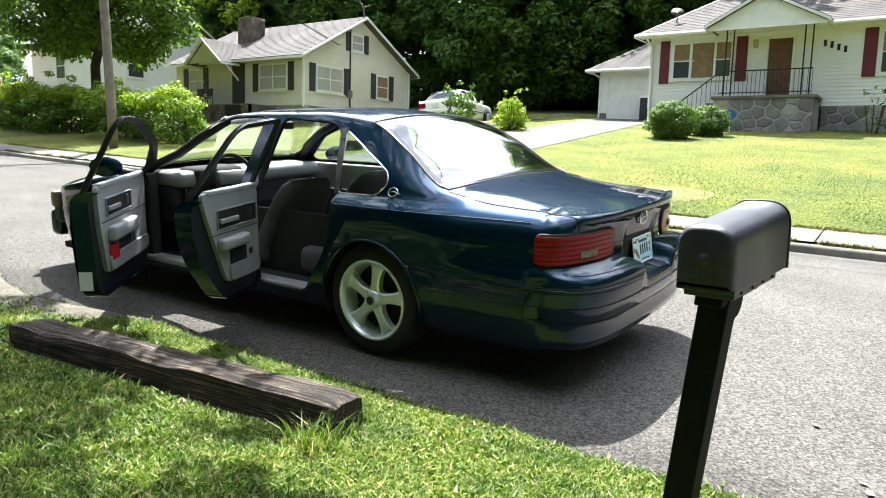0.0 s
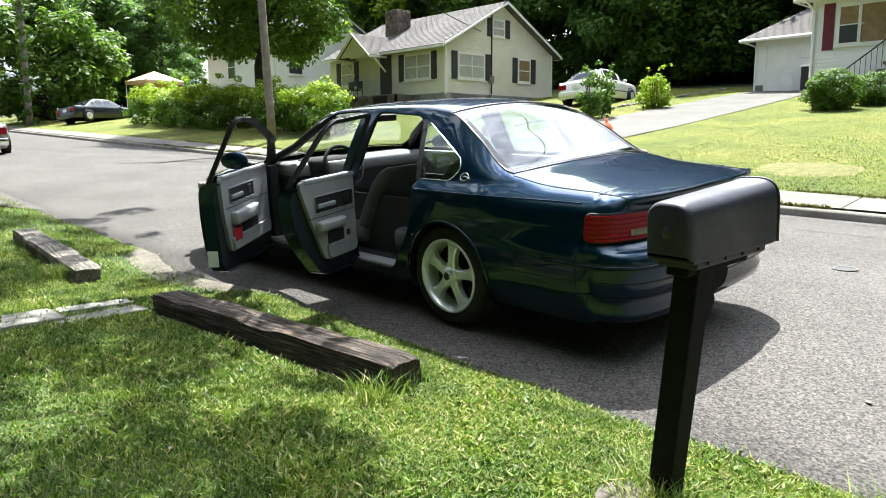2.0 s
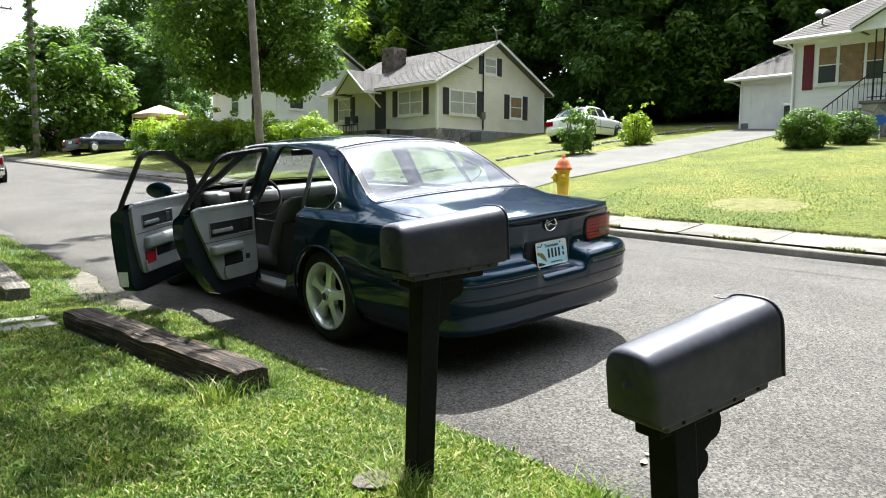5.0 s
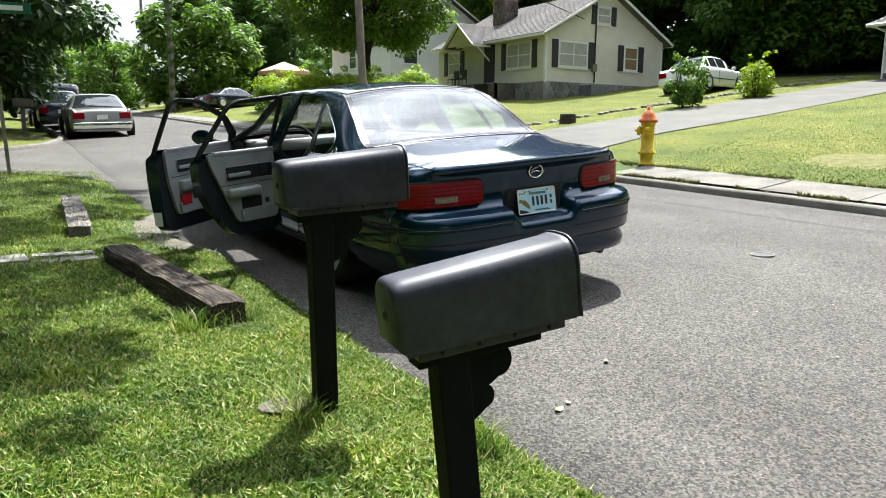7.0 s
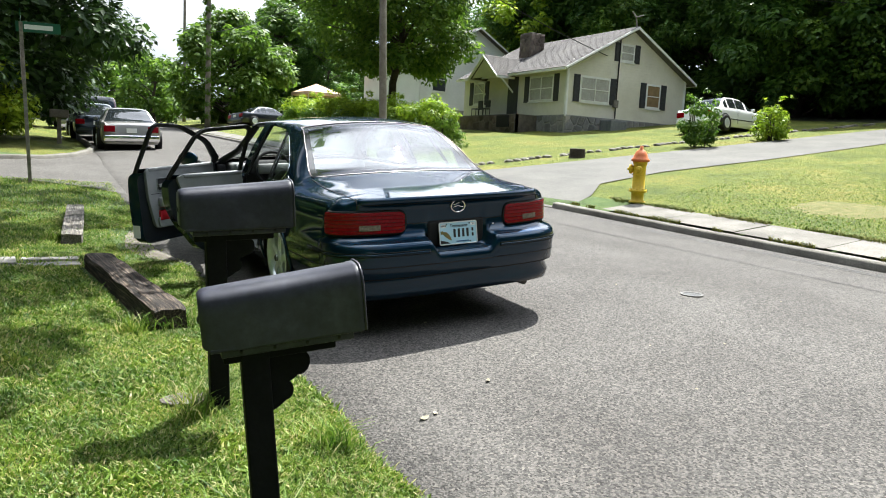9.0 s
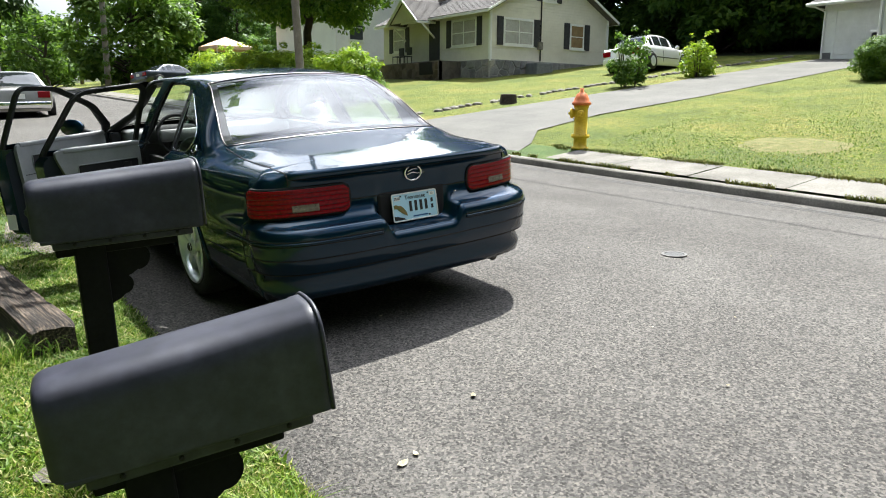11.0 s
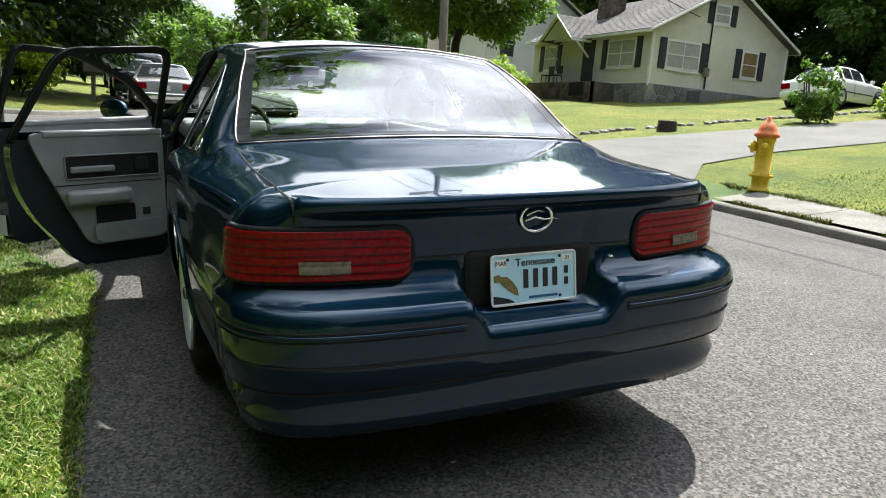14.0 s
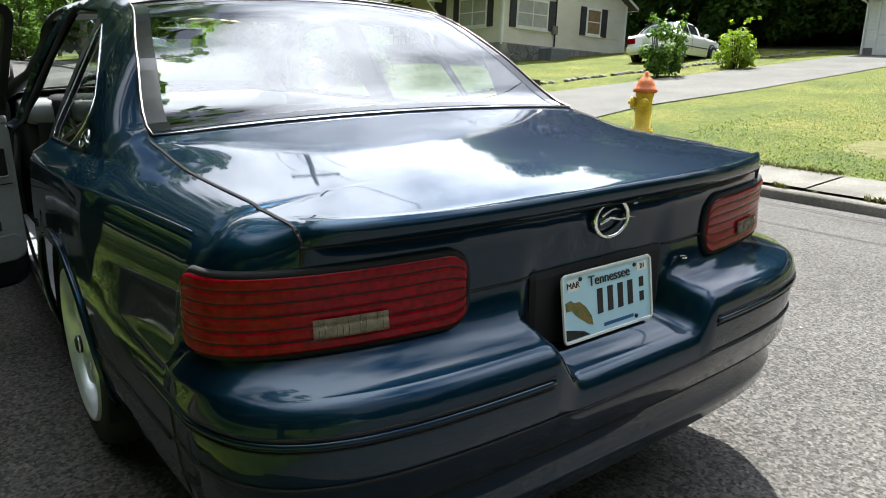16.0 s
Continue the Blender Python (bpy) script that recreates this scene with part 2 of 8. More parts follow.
paint(lens_red, ramp(lens_red, _lr.outputs["Fac"], [(0.3, (0.13, 0.0008, 0.004)), (0.7, (0.28, 0.0015, 0.008))]))
lens_clear = mottled("clear_ribbed_lens", [(0.3, (0.16, 0.12, 0.09)), (0.7, (0.30, 0.25, 0.19))], 60, 0.15)
white_paint = material("white_paint", (0.78, 0.78, 0.76), 0.5)
ink_black = material("black_ink", (0.015, 0.015, 0.017), 0.6)

# ---- car body surface ----
CAR = Matrix(((0.9973, 0, -0.073, 0), (-0.002, 0.9996, -0.027, 0), (0.073, 0.027, 0.997, 0), (0, 0, 0, 1)))
WHEEL_Y, AXLE_Y, WHEEL_Z = 1.436, 4.38, 0.338
half_width = smooth_table([0.40, 0.9, 1.5, 2.6, 3.6, 4.4, 4.9, 5.25, 5.40], [0.948, 0.965, 0.978, 0.982, 0.978, 0.962, 0.905, 0.76, 0.62])
rail_x = smooth_table([0.1, 0.7, 0.99, 1.02, 1.35, 1.70, 2.2, 3.0, 3.40, 3.80, 3.90, 4.4, 5.3], [0.70, 0.745, 0.765, 0.765, 0.695, 0.615, 0.635, 0.635, 0.68, 0.75, 0.76, 0.74, 0.64])
rail_z = smooth_table([0.1, 0.45, 0.7, 0.99, 1.02, 1.35, 1.62, 1.72, 2.2, 2.95, 3.08, 3.38, 3.80, 3.88, 4.4, 5.0, 5.35], [0.917, 0.957, 0.982, 1.017, 1.022, 1.225, 1.362, 1.386, 1.420, 1.405, 1.382, 1.212, 1.005, 0.985, 0.908, 0.81, 0.66])
mid_z = smooth_table([0.1, 0.2, 0.45, 0.7, 0.99, 1.02, 1.35, 1.62, 1.72, 2.2, 2.95, 3.08, 3.38, 3.80, 3.88, 4.4, 5.0, 5.35], [0.945, 0.958, 0.984, 1.007, 1.039, 1.046, 1.242, 1.402, 1.432, 1.470, 1.452, 1.42, 1.252, 1.035, 1.010, 0.938, 0.84, 0.68])
LEVELS = [0.20, 0.24, 0.34, 0.43, 0.52, 0.60, 0.635, 0.655, 0.68, 0.76, 0.84, 0.895, 0.905, 0.945]
SIDE_IN = smooth_table([0.18, 0.22, 0.30, 0.40, 0.55, 0.70, 0.84, 0.895, 0.915, 0.945], [0.13, 0.085, 0.04, 0.016, 0.004, 0.0, 0.006, 0.014, 0.026, 0.070])


def quarter_in(y):
    """Extra rounding of the shoulder behind the rear window."""
    return 0.045 * (1 - step(0.7, 1.25, y))


def tail_in(y, z):
    """The flank above the bumper draws in towards the tail lamps."""
    return 0.043 * (1 - step(0.35, 1.15, y)) * step(0.60, 0.72, z)


def rear_profile(x):
    """Inset and height of each level along the tail: valance, bumper, ledge, panel, lip."""
    n = 1 - step(0.195, 0.265, abs(x))
    dip = 0.085 * n
    out = step(0.70, 0.82, abs(x))
    tip = 0.045 * (min(abs(x), 0.74) / 0.74) ** 4
    e = lambda a, b: a + (b - a) * out
    ins = [0.14, 0.055, 0.042, 0.066, 0.014, 0.0, 0.012, 0.035, 0.135 + 0.02 * n, 0.142 + 0.02 * n, 0.137, e(0.128, 0.136), e(0.098 + 0.5 * tip, 0.142), e(0.088 + tip, 0.195)]
    zs = [0.243, 0.258, 0.315, 0.375, 0.415, 0.605 - dip, 0.635 - dip, 0.650 - dip, 0.668 - dip, 0.76 - dip * 0.5, 0.845, 0.893, e(0.903, 0.908), e(0.944, 0.934)]
    return ins, zs


DECK = (0.02, 0.05, 0.09, 0.14, 0.20, 0.28, 0.44, 0.64, 0.84, 1.0)


def shoulder_rise(t, width):
    """How far the deck has risen from the shoulder line to its crown at t."""
    return 1 - (1 - min(t / width, 1.0)) ** 2.2


def station(q):
    """A column of the left half of the shell. q < 0: the side, at y = -q; 0 to 1: round the corner and along the tail."""
    pts = []
    if q < 0:
        y = -q
        w, xr, zr, zc = half_width(y), rail_x(y), rail_z(y), mid_z(y)
        soft_in = quarter_in(y)
        fall = 0.62 * step(3.85, 5.5, y)
        for z in LEVELS:
            pts.append((-(w - SIDE_IN(z) - soft_in * step(0.86, 0.945, z) - tail_in(y, z)), y, z - fall * max(0, z - 0.62)))
        x0, z0 = w - 0.092 - soft_in * 1.1 - tail_in(y, 0.95), min(0.962 - 0.342 * fall, zr - 0.004)
        for t in (0.0, 0.2, 0.45, 0.7, 0.92, 1.0):
            b = 0.018 * math.sin(math.pi * t) * (1 if 1.1 < y < 3.75 else 0.5)
            pts.append((-(x0 + (xr - x0) * t + b), y, z0 + (zr - z0) * t + b * 0.4))
        for t in (0.8, 0.55, 0.28, 0.0):
            pts.append((-xr * t, y, zr + (zc - zr) * (1 - t * t)))
        k = step(0.68, 1.0, y)
        if k < 1:
            sh = Vector(pts[len(LEVELS) - 1])
            for i, t in enumerate(DECK):
                v = sh.lerp(Vector((0, y, 0)), t)
                g = min(abs(v.x) / xr, 1.15)
                z = sh.z + (zr + (zc - zr) * (1 - g * g) - sh.z) * shoulder_rise(t, 0.30)
                pts[len(LEVELS) + i] = tuple(Vector((v.x, y, z)).lerp(Vector(pts[len(LEVELS) + i]), k))
        return pts
    a = q * math.pi / 2
    c, s = max(math.cos(a), 0.0), math.sin(a)

    def plan(a):
        c, s = max(math.cos(a), 1e-9), math.sin(a)
        x = -0.948 * c ** 0.34
        return Vector((x, 0.40 * (1 - s ** 0.62) + 0.035 * (x / 0.9) ** 2 * step(0, 0.2, q), 0))
    def upper(a):
        c, s = max(math.cos(a), 0.0), max(math.sin(a), 0.0)
        x = -0.905 * c ** 0.34
        m = (abs(x) / 0.905) ** 3
        x *= 1 - 0.16 * m * (1 - m)
        return Vector((x, 0.40 + (0.142 + 0.035 * (x / 0.9) ** 2 - 0.40) * max(0.0, 1 - (abs(x) / 0.905) ** 3.2) ** (1 / 3.2), 0))
    p, u = plan(a), upper(a)
    ud = (upper(min(a + 0.004, math.pi / 2)) - upper(max(a - 0.004, 0))).normalized()
    un = Vector((-ud.y, ud.x, 0))
    d = (plan(min(a + 0.004, math.pi / 2)) - plan(max(a - 0.004, 0))).normalized()
    n = Vector((-d.y, d.x, 0))
    if q > 0.999:
        n = un = Vector((0, 1, 0))
        p.x = u.x = 0.0
    if q < 1e-6:
        n = un = Vector((1, 0, 0))
    k = step(0.02, 0.42, q)
    ins, zs = rear_profile(u.x)
    for i, z in enumerate(LEVELS):
        side = SIDE_IN(z) + quarter_in(0.4) * step(0.86, 0.945, z)
        inset = side + (ins[i] - side) * (k if i > 6 else step(0.0, 0.06, q))
        zz = z + (zs[i] - z) * step(0.0, 0.10, q)
        if i >= 8:
            pts.append(tuple(u + un * (side + (ins[i] - 0.142 - side) * k) + Vector((0, 0, zz))))
        else:
            pts.append(tuple(p + n * inset + Vector((0, 0, zz))))
    shoulder = Vector(pts[-1])
    hub = Vector((0, 0.405, mid_z(0.405)))

    def deck(v):
        xr, zr, zc = rail_x(v.y), rail_z(v.y), mid_z(v.y)
        t = min(abs(v.x) / xr, 1.15)
        return zr + (zc - zr) * (1 - t * t)
    for t in DECK:
        v = shoulder.lerp(hub, t)
        e = shoulder_rise(t, 0.30 - 0.18 * step(0.1, 0.6, q))
        pts.append((v.x, v.y, shoulder.z + (deck(v) - shoulder.z) * e))
    return pts


TAIL_Q = [i / 60 for i in range(0, 30)]
TAIL_X0 = 0.948 * math.cos(29 / 60 * math.pi / 2) ** 0.34
TAIL_Q += [2 / math.pi * math.acos(min(1, (x / 0.948) ** (1 / 0.34))) for x in np.linspace(TAIL_X0, 0, 60)[1:]]
QS = [-y for y in np.arange(5.38, 3.96, -0.06)] + [-y for y in np.arange(3.94, 0.42, -0.035)] + [-0.41] + TAIL_Q
STATIONS = [station(q) for q in QS]


def on_tail(x, z):
    """A point of the tail or rear corner: x from the middle (or y along the side when q comes first), at height z."""
    best = min(range(len(QS)), key=lambda i: abs(STATIONS[i][9][0] + abs(x)) if QS[i] >= 0 else 9)
    return on_shell(QS[best], z, 1 if x > 0 else -1)


def on_shell(q, z, sign=-1):
    c = station(q)
    zs = [p[2] for p in c]
    i = next((j for j in range(len(zs) - 1) if zs[j] <= z <= zs[j + 1]), 12)
    t = (z - zs[i]) / max(zs[i + 1] - zs[i], 1e-6)
    p = Vector(c[i]).lerp(Vector(c[i + 1]), t)
    return Vector((p.x * -sign, p.y, p.z))


def side_point(y, z, out=0.0, sign=-1):
    """A point on the flank at (y, z), pushed outward by out."""
    w, xr, zr = half_width(y), rail_x(y), rail_z(y)
    if z <= 0.945:
        x = w - SIDE_IN(z) - quarter_in(y) * step(0.86, 0.945, z) - tail_in(y, z)
    else:
        x0, z0 = w - 0.092 - quarter_in(y) * 1.1 - tail_in(y, 0.95), 0.962
        t = (z - z0) / (zr - z0)
        x = x0 + (xr - x0) * t + 0.018 * math.sin(math.pi * min(max(t, 0), 1))
    return Vector((sign * (x + out), y, z))


DOOR_REAR = rounded([(1.985, 0.30), (1.90, 0.43), (1.80, 0.56), (1.735, 0.72), (1.715, 0.93), (1.905, 1.368), (2.44, 1.402), (2.455, 0.93), (2.455, 0.30)], 0.09)
DOOR_FRONT = rounded([(2.63, 0.275), (2.61, 0.93), (2.60, 1.406), (2.98, 1.388), (3.36, 1.245), (3.70, 1.025), (3.80, 0.95), (3.80, 0.275)], 0.08)
QUARTER = rounded([(1.835, 1.328), (1.40, 1.098), (1.372, 1.03), (1.44, 0.962), (1.735, 0.96)], 0.035, 4)
PANE_REAR = rounded([(1.745, 0.972), (1.90, 1.33), (2.43, 1.357), (2.43, 0.972)], 0.03, 3)
PANE_FRONT = rounded([(2.56, 0.972), (2.56, 1.357), (2.98, 1.344), (3.34, 1.21), (3.66, 1.0), (3.64, 0.972)], 0.03, 3)


def inside(poly, u, v):
    hit = False
    k = len(poly)
    for i in range(k):
        (a, b), (c, d) = poly[i], poly[(i + 1) % k]
        if (b > v) != (d > v) and u < (c - a) * (v - b) / (d - b) + a:
            hit = not hit
    return hit


def cut_out(bm, poly, sign):
    """Cuts a (y, z) outline out of one flank, with clean edges."""
    k = len(poly)
    lo = (min(p[0] for p in poly) - 0.05, min(p[1] for p in poly) - 0.05)
    hi = (max(p[0] for p in poly) + 0.05, max(p[1] for p in poly) + 0.05)

    def near():
        fs = [f for f in bm.faces if f.calc_center_median().x * sign > 0.5 and lo[0] < f.calc_center_median().y < hi[0] and lo[1] < f.calc_center_median().z < hi[1]]
        return fs + list({e for f in fs for e in f.edges}) + list({v for f in fs for v in f.verts})
    for i in range(k):
        (a, b), (c, d) = poly[i], poly[(i + 1) % k]
        if math.hypot(c - a, d - b) < 1e-4:
            continue
        n = Vector((0, -(d - b), c - a)).normalized()
        m = Vector((0, (a + c) / 2, (b + d) / 2))
        r = math.hypot(c - a, d - b) / 2 + 0.045
        fs = [f for f in bm.faces if f.calc_center_median().x * sign > 0.5 and (Vector((0, f.calc_center_median().y, f.calc_center_median().z)) - m).length < r + 0.03]
        geom = fs + list({e for f in fs for e in f.edges}) + list({v for f in fs for v in f.verts})
        bmesh.ops.bisect_plane(bm, geom=geom, dist=1e-5, plane_co=m, plane_no=n)
    dead = [f for f in bm.faces if f.calc_center_median().x * sign > 0.5 and inside(poly, f.calc_center_median().y, f.calc_center_median().z)]
    bmesh.ops.delete(bm, geom=dead, context="FACES")


car = thing("car", "dark green-blue metallic sedan with two doors open at the roadside", "car", CAR)


def build_shell():
    bm = bmesh.new()
    for sign in (1, -1):
        cols = [[bm.verts.new((p[0] * sign, p[1], p[2])) for p in c] for c in STATIONS]
        for i in range(len(cols) - 1):
            ym = (STATIONS[i][0][1] + STATIONS[i + 1][0][1]) / 2
            side = QS[i + 1] < 0
            for j in range(len(cols[0]) - 1):
                if side and j >= 19 and (1.03 < ym < 1.66 or 3.12 < ym < 3.82):
                    continue
                bm.faces.new((cols[i][j], cols[i + 1][j], cols[i + 1][j + 1], cols[i][j + 1]))
    bmesh.ops.remove_doubles(bm, verts=bm.verts, dist=0.0008)
    corner = [v for v in bm.verts if abs(v.co.x) > 0.735 and v.co.y < 1.0 and v.co.z > 0.875]
    for i in range(4):
        bmesh.ops.smooth_vert(bm, verts=corner, factor=0.5, use_axis_x=True, use_axis_y=True, use_axis_z=True)
    for y in (WHEEL_Y, AXLE_Y):
        for v in bm.verts:
            if abs(v.co.x) > 0.6 and v.co.z < 0.8:
                r = math.hypot(v.co.y - y, v.co.z - WHEEL_Z)
                if 0.335 < r < 0.385 and v.co.z > 0.1:
                    f = 0.366 / max(r, 1e-6)
                    v.co.y, v.co.z = y + (v.co.y - y) * f, WHEEL_Z + (v.co.z - WHEEL_Z) * f
        dead = [f for f in bm.faces if abs(f.calc_center_median().x) > 0.6 and math.hypot(f.calc_center_median().y - y, f.calc_center_median().z - WHEEL_Z) < 0.364]
        bmesh.ops.delete(bm, geom=dead, context="FACES")
    for poly, sign in ((DOOR_REAR, -1), (DOOR_FRONT, -1), (QUARTER, -1), (QUARTER, 1), (PANE_REAR, 1), (PANE_FRONT, 1)):
        cut_out(bm, poly, sign)
    return bm


_shell = build_shell()
shell_tree = BVHTree.FromBMesh(_shell)
part("body", _shell, car_paint, car, "glossy dark green-blue metallic paint", True)

# under-body, wheel housings and inner shell
part("underbody", box(-0.84, 0.35, 0.21, 0.84, 5.1, 0.26), dark_cloth, car)
for _s in (-1, 1):
    part("chassis_rail", box(_s * 0.60 - 0.02, 0.5, 0.265, _s * 0.60 + 0.02, 5.0, 0.75), dark_cloth, car)
part("rear_bulkhead", box(-0.57, 1.02, 0.265, 0.57, 1.08, 0.94), dark_cloth, car), part("firewall", box(-0.8, 3.96, 0.265, 0.8, 4.02, 0.9), dark_cloth, car), part("tail_panel", box(-0.57, 0.36, 0.265, 0.57, 0.42, 0.6), dark_cloth, car)
for _s in (-1, 1):
    for _y in (WHEEL_Y, AXLE_Y):
        rows = [[(_s * x, _y + 0.37 * math.cos(a), WHEEL_Z + 0.37 * math.sin(a)) for x in (0.945, 0.6)] for a in np.linspace(-0.35, math.pi + 0.35, 22)]
        part("wheel_arch_liner", grid(rows), seam_black, car)
        lip = [side_point(_y + 0.372 * math.cos(a), WHEEL_Z + 0.372 * math.sin(a), 0.002, _s) for a in np.linspace(-0.18, math.pi + 0.18, 30)]
        part("wheel_arch_lip", tube(lip, 0.010, 6), car_paint, car, "", True)

# roof lining, rear shelf, floor
rows = []
for y in np.arange(1.68, 3.13, 0.1):
    rows.append([(rail_x(y) * t * 0.99, y, rail_z(y) + (mid_z(y) - rail_z(y)) * (1 - t * t) - 0.022) for t in (-1, -0.6, -0.2, 0.2, 0.6, 1)])
part("headliner", grid(rows), gray_trim, car)
part("parcel_shelf", box(-0.72, 1.03, 0.955, 0.72, 1.55, 0.985, 0.01), gray_cloth, car)
part("cabin_floor", box(-0.80, 1.5, 0.26, 0.80, 3.90, 0.30), dark_cloth, car)
for _s in (-1, 1):
    part("sill_plate", box(_s * 0.86 - 0.065, 1.98, 0.285, _s * 0.86 + 0.065, 3.82, 0.325, 0.012), gray_trim, car, "light gray plastic sill plate")
    rows = [[(_s * (rail_x(y) * 0.985 + (half_width(y) - 0.13 - rail_x(y)) * t), y, rail_z(y) - 0.01 + (0.93 - rail_z(y)) * t) for t in (0, 0.35, 0.7, 1)] for y in (1.05, 1.2, 1.35, 1.43)]
    part("pillar_trim", grid(rows), gray_trim, car)
part("right_door_card", box(0.80, 1.75, 0.30, 0.87, 3.84, 0.95, 0.02), gray_trim, car)

# pillars between the openings
for _s in (-1, 1):
    rows = [[tuple(side_point(y, z, -0.035, _s)) for y in (2.43, 2.53, 2.63)] for z in (0.30, 0.6, 0.93, 1.05, 1.2, 1.375)]
    part("center_pillar", grid(rows), black_trim, car, "black inner door pillar")
    a = [tuple(side_point(y, z, -0.03, _s)) for y, z in ((3.80, 0.97), (3.58, 1.10), (3.36, 1.235), (3.06, 1.365))]
    part("front_pillar", tube(a, 0.035, 8), black_trim, car, "", True)
for _poly in (DOOR_REAR, DOOR_FRONT):
    part("door_seal", tube([side_point(y, z, -0.012) for y, z in _poly], 0.012, 6, None, True), rubber, car, "black rubber door seal", True)


def pane(poly, sign, out):
    bm = bmesh.new()
    bm.faces.new([bm.verts.new(side_point(y, z, out, sign)) for y, z in poly])
    return bm


for _s in (-1, 1):
    part("pillar_applique", grid([[tuple(side_point(y + (0.012 if z > 1.2 else 0.0) + o, z, 0.005, _s)) for o in (0.0, 0.045)] for y, z in ((1.715, 0.955), (1.745, 1.05), (1.785, 1.18), (1.835, 1.34))]), black_trim, car, "black strip between rear door and quarter window")
    part("quarter_window", pane(QUARTER, _s, -0.006), car_glass, car).visible_shadow = False
    part("window_trim", tube([side_point(y, z, 0.002, _s) for y, z in QUARTER], 0.0042, 6, None, True), chrome, car, "thin bright window molding", True)
for _p in (PANE_REAR, PANE_FRONT):
    part("side_window", pane(_p, 1, -0.006), car_glass, car).visible_shadow = False
    part("window_trim", tube([side_point(y, z, 0.003, 1) for y, z in _p], 0.007, 6, None, True), black_trim, car, "", True)


def screen(y0, y1, drop=0.0):
    rows = []
    for y in np.linspace(y0, y1, 14):
        xr, zr, zc = rail_x(y), rail_z(y), mid_z(y)
        rows.append([(xr * t, y, zr + (zc - zr) * (1 - t * t) - drop) for t in np.linspace(-1, 1, 15)])
    return rows


part("rear_window", grid(screen(1.03, 1.66)), screen_glass, car, "large sloping rear window with reflections", True).visible_shadow = False
part("windshield", grid(screen(3.11, 3.83)), car_glass, car, "", True).visible_shadow = False


def border(y0, y1, m0, m1, side):
    """A dark printed band round a screen, just under the glass."""
    bm = None
    for a, b in ((y0, y0 + m0), (y1 - m1, y1)):
        bm = grid([[(rail_x(y) * t, y, rail_z(y) + (mid_z(y) - rail_z(y)) * (1 - t * t) + 0.0015) for t in np.linspace(-1, 1, 15)] for y in np.linspace(a, b, 3)], bm)
    for s in (-1, 1):
        bm = grid([[(s * rail_x(y) * t, y, rail_z(y) + (mid_z(y) - rail_z(y)) * (1 - t * t) + 0.0015) for t in (1 - side, 1 - side / 2, 1.0)] for y in np.linspace(y0, y1, 14)], bm)
    return bm


printed_black = material("black_glass_print", (0.004, 0.004, 0.005), 0.15, 0.0, 0.5)
part("rear_window_border", border(1.03, 1.66, 0.03, 0.03, 0.075), printed_black, car, "black printed glass border")
part("windshield_border", border(3.11, 3.83, 0.03, 0.04, 0.05), seam_black, car)
_edge = [(-rail_x(y), y, rail_z(y) + 0.003) for y in np.linspace(1.0, 1.68, 12)]
_top = [(rail_x(1.68) * t, 1.68, rail_z(1.68) + (mid_z(1.68) - rail_z(1.68)) * (1 - t * t) + 0.003) for t in np.linspace(-1, 1, 15)]
_base = [(-rail_x(1.0) * t, 1.0, rail_z(1.0) + (mid_z(1.0) - rail_z(1.0)) * (1 - t * t) + 0.003) for t in np.linspace(-1, 1, 15)]
part("rear_window_molding", tube(_edge + _top[1:] + [(-x, y, z) for x, y, z in _edge[::-1]][1:] + _base[1:-1], 0.0042, 6, None, True), material("dull_bronze_molding", (0.16, 0.14, 0.13), 0.3, 1.0), car, "thin dull metal rear window molding", True)

# trunk lid gaps and other panel lines
lid_x = smooth_table([0.2, 0.3, 0.5, 0.75, 0.985], [0.742, 0.748, 0.755, 0.765, 0.777])

for _s in (-1, 1):
    line = [shell_tree.ray_cast(Vector((_s * lid_x(y), y, 2)), Vector((0, 0, -1)))[0] for y in np.linspace(0.985, 0.17, 44)]
    line += [shell_tree.ray_cast(Vector((_s * 0.742, -1, z)), Vector((0, 1, 0)))[0] for z in np.linspace(0.925, 0.862, 8)]
    part("trunk_lid_gap", tube([p for p in line if p and p.z > 0.855], 0.0042, 5), seam_black, car)
    q = TAIL_Q
    wide = [t for t in q if t < 0.5 or abs(station(t)[4][0]) > 0.285]
    part("bumper_molding", tube([on_shell(t, 0.590, _s) for t in [-0.62, -0.5, -0.42] + wide], 0.0035, 6), seam_black, car, "black bumper rub strip", True)
    part("bumper_molding", tube([on_shell(t, 0.563, _s) for t in [-0.62, -0.5, -0.42] + wide], 0.003, 6), seam_black, car, "black bumper rub strip", True)
    part("bumper_bead", tube([on_shell(t, 0.577, _s) for t in [-0.62, -0.5, -0.42] + wide], 0.0075, 6), car_paint, car, "", True)
    part("bumper_groove", tube([on_shell(t, 0.485, _s) for t in [-0.42] + q], 0.0045, 5), seam_black, car)
    part("valance_groove", tube([on_shell(t, 0.405, _s) for t in [-0.42] + q], 0.006, 5), seam_black, car)
    part("bumper_seam", tube([on_shell(-0.41, z, _s) for z in np.linspace(0.28, 0.66, 10)], 0.003, 5), seam_black, car)
    part("side_groove", tube([side_point(y, 0.47, 0.0, _s) for y in np.linspace(0.45, 1.02, 12)], 0.004, 5), seam_black, car)
    part("shoulder_crease", tube([side_point(y, 0.900, -0.003, _s) for y in np.linspace(0.42, 1.70, 30)], 0.004, 6), car_paint, car, "", True)
part("lip_gap", tube([on_tail(x, 0.897) + Vector((0, -0.001, 0)) for x in np.linspace(-0.735, 0.735, 40)], 0.0035, 5), seam_black, car)
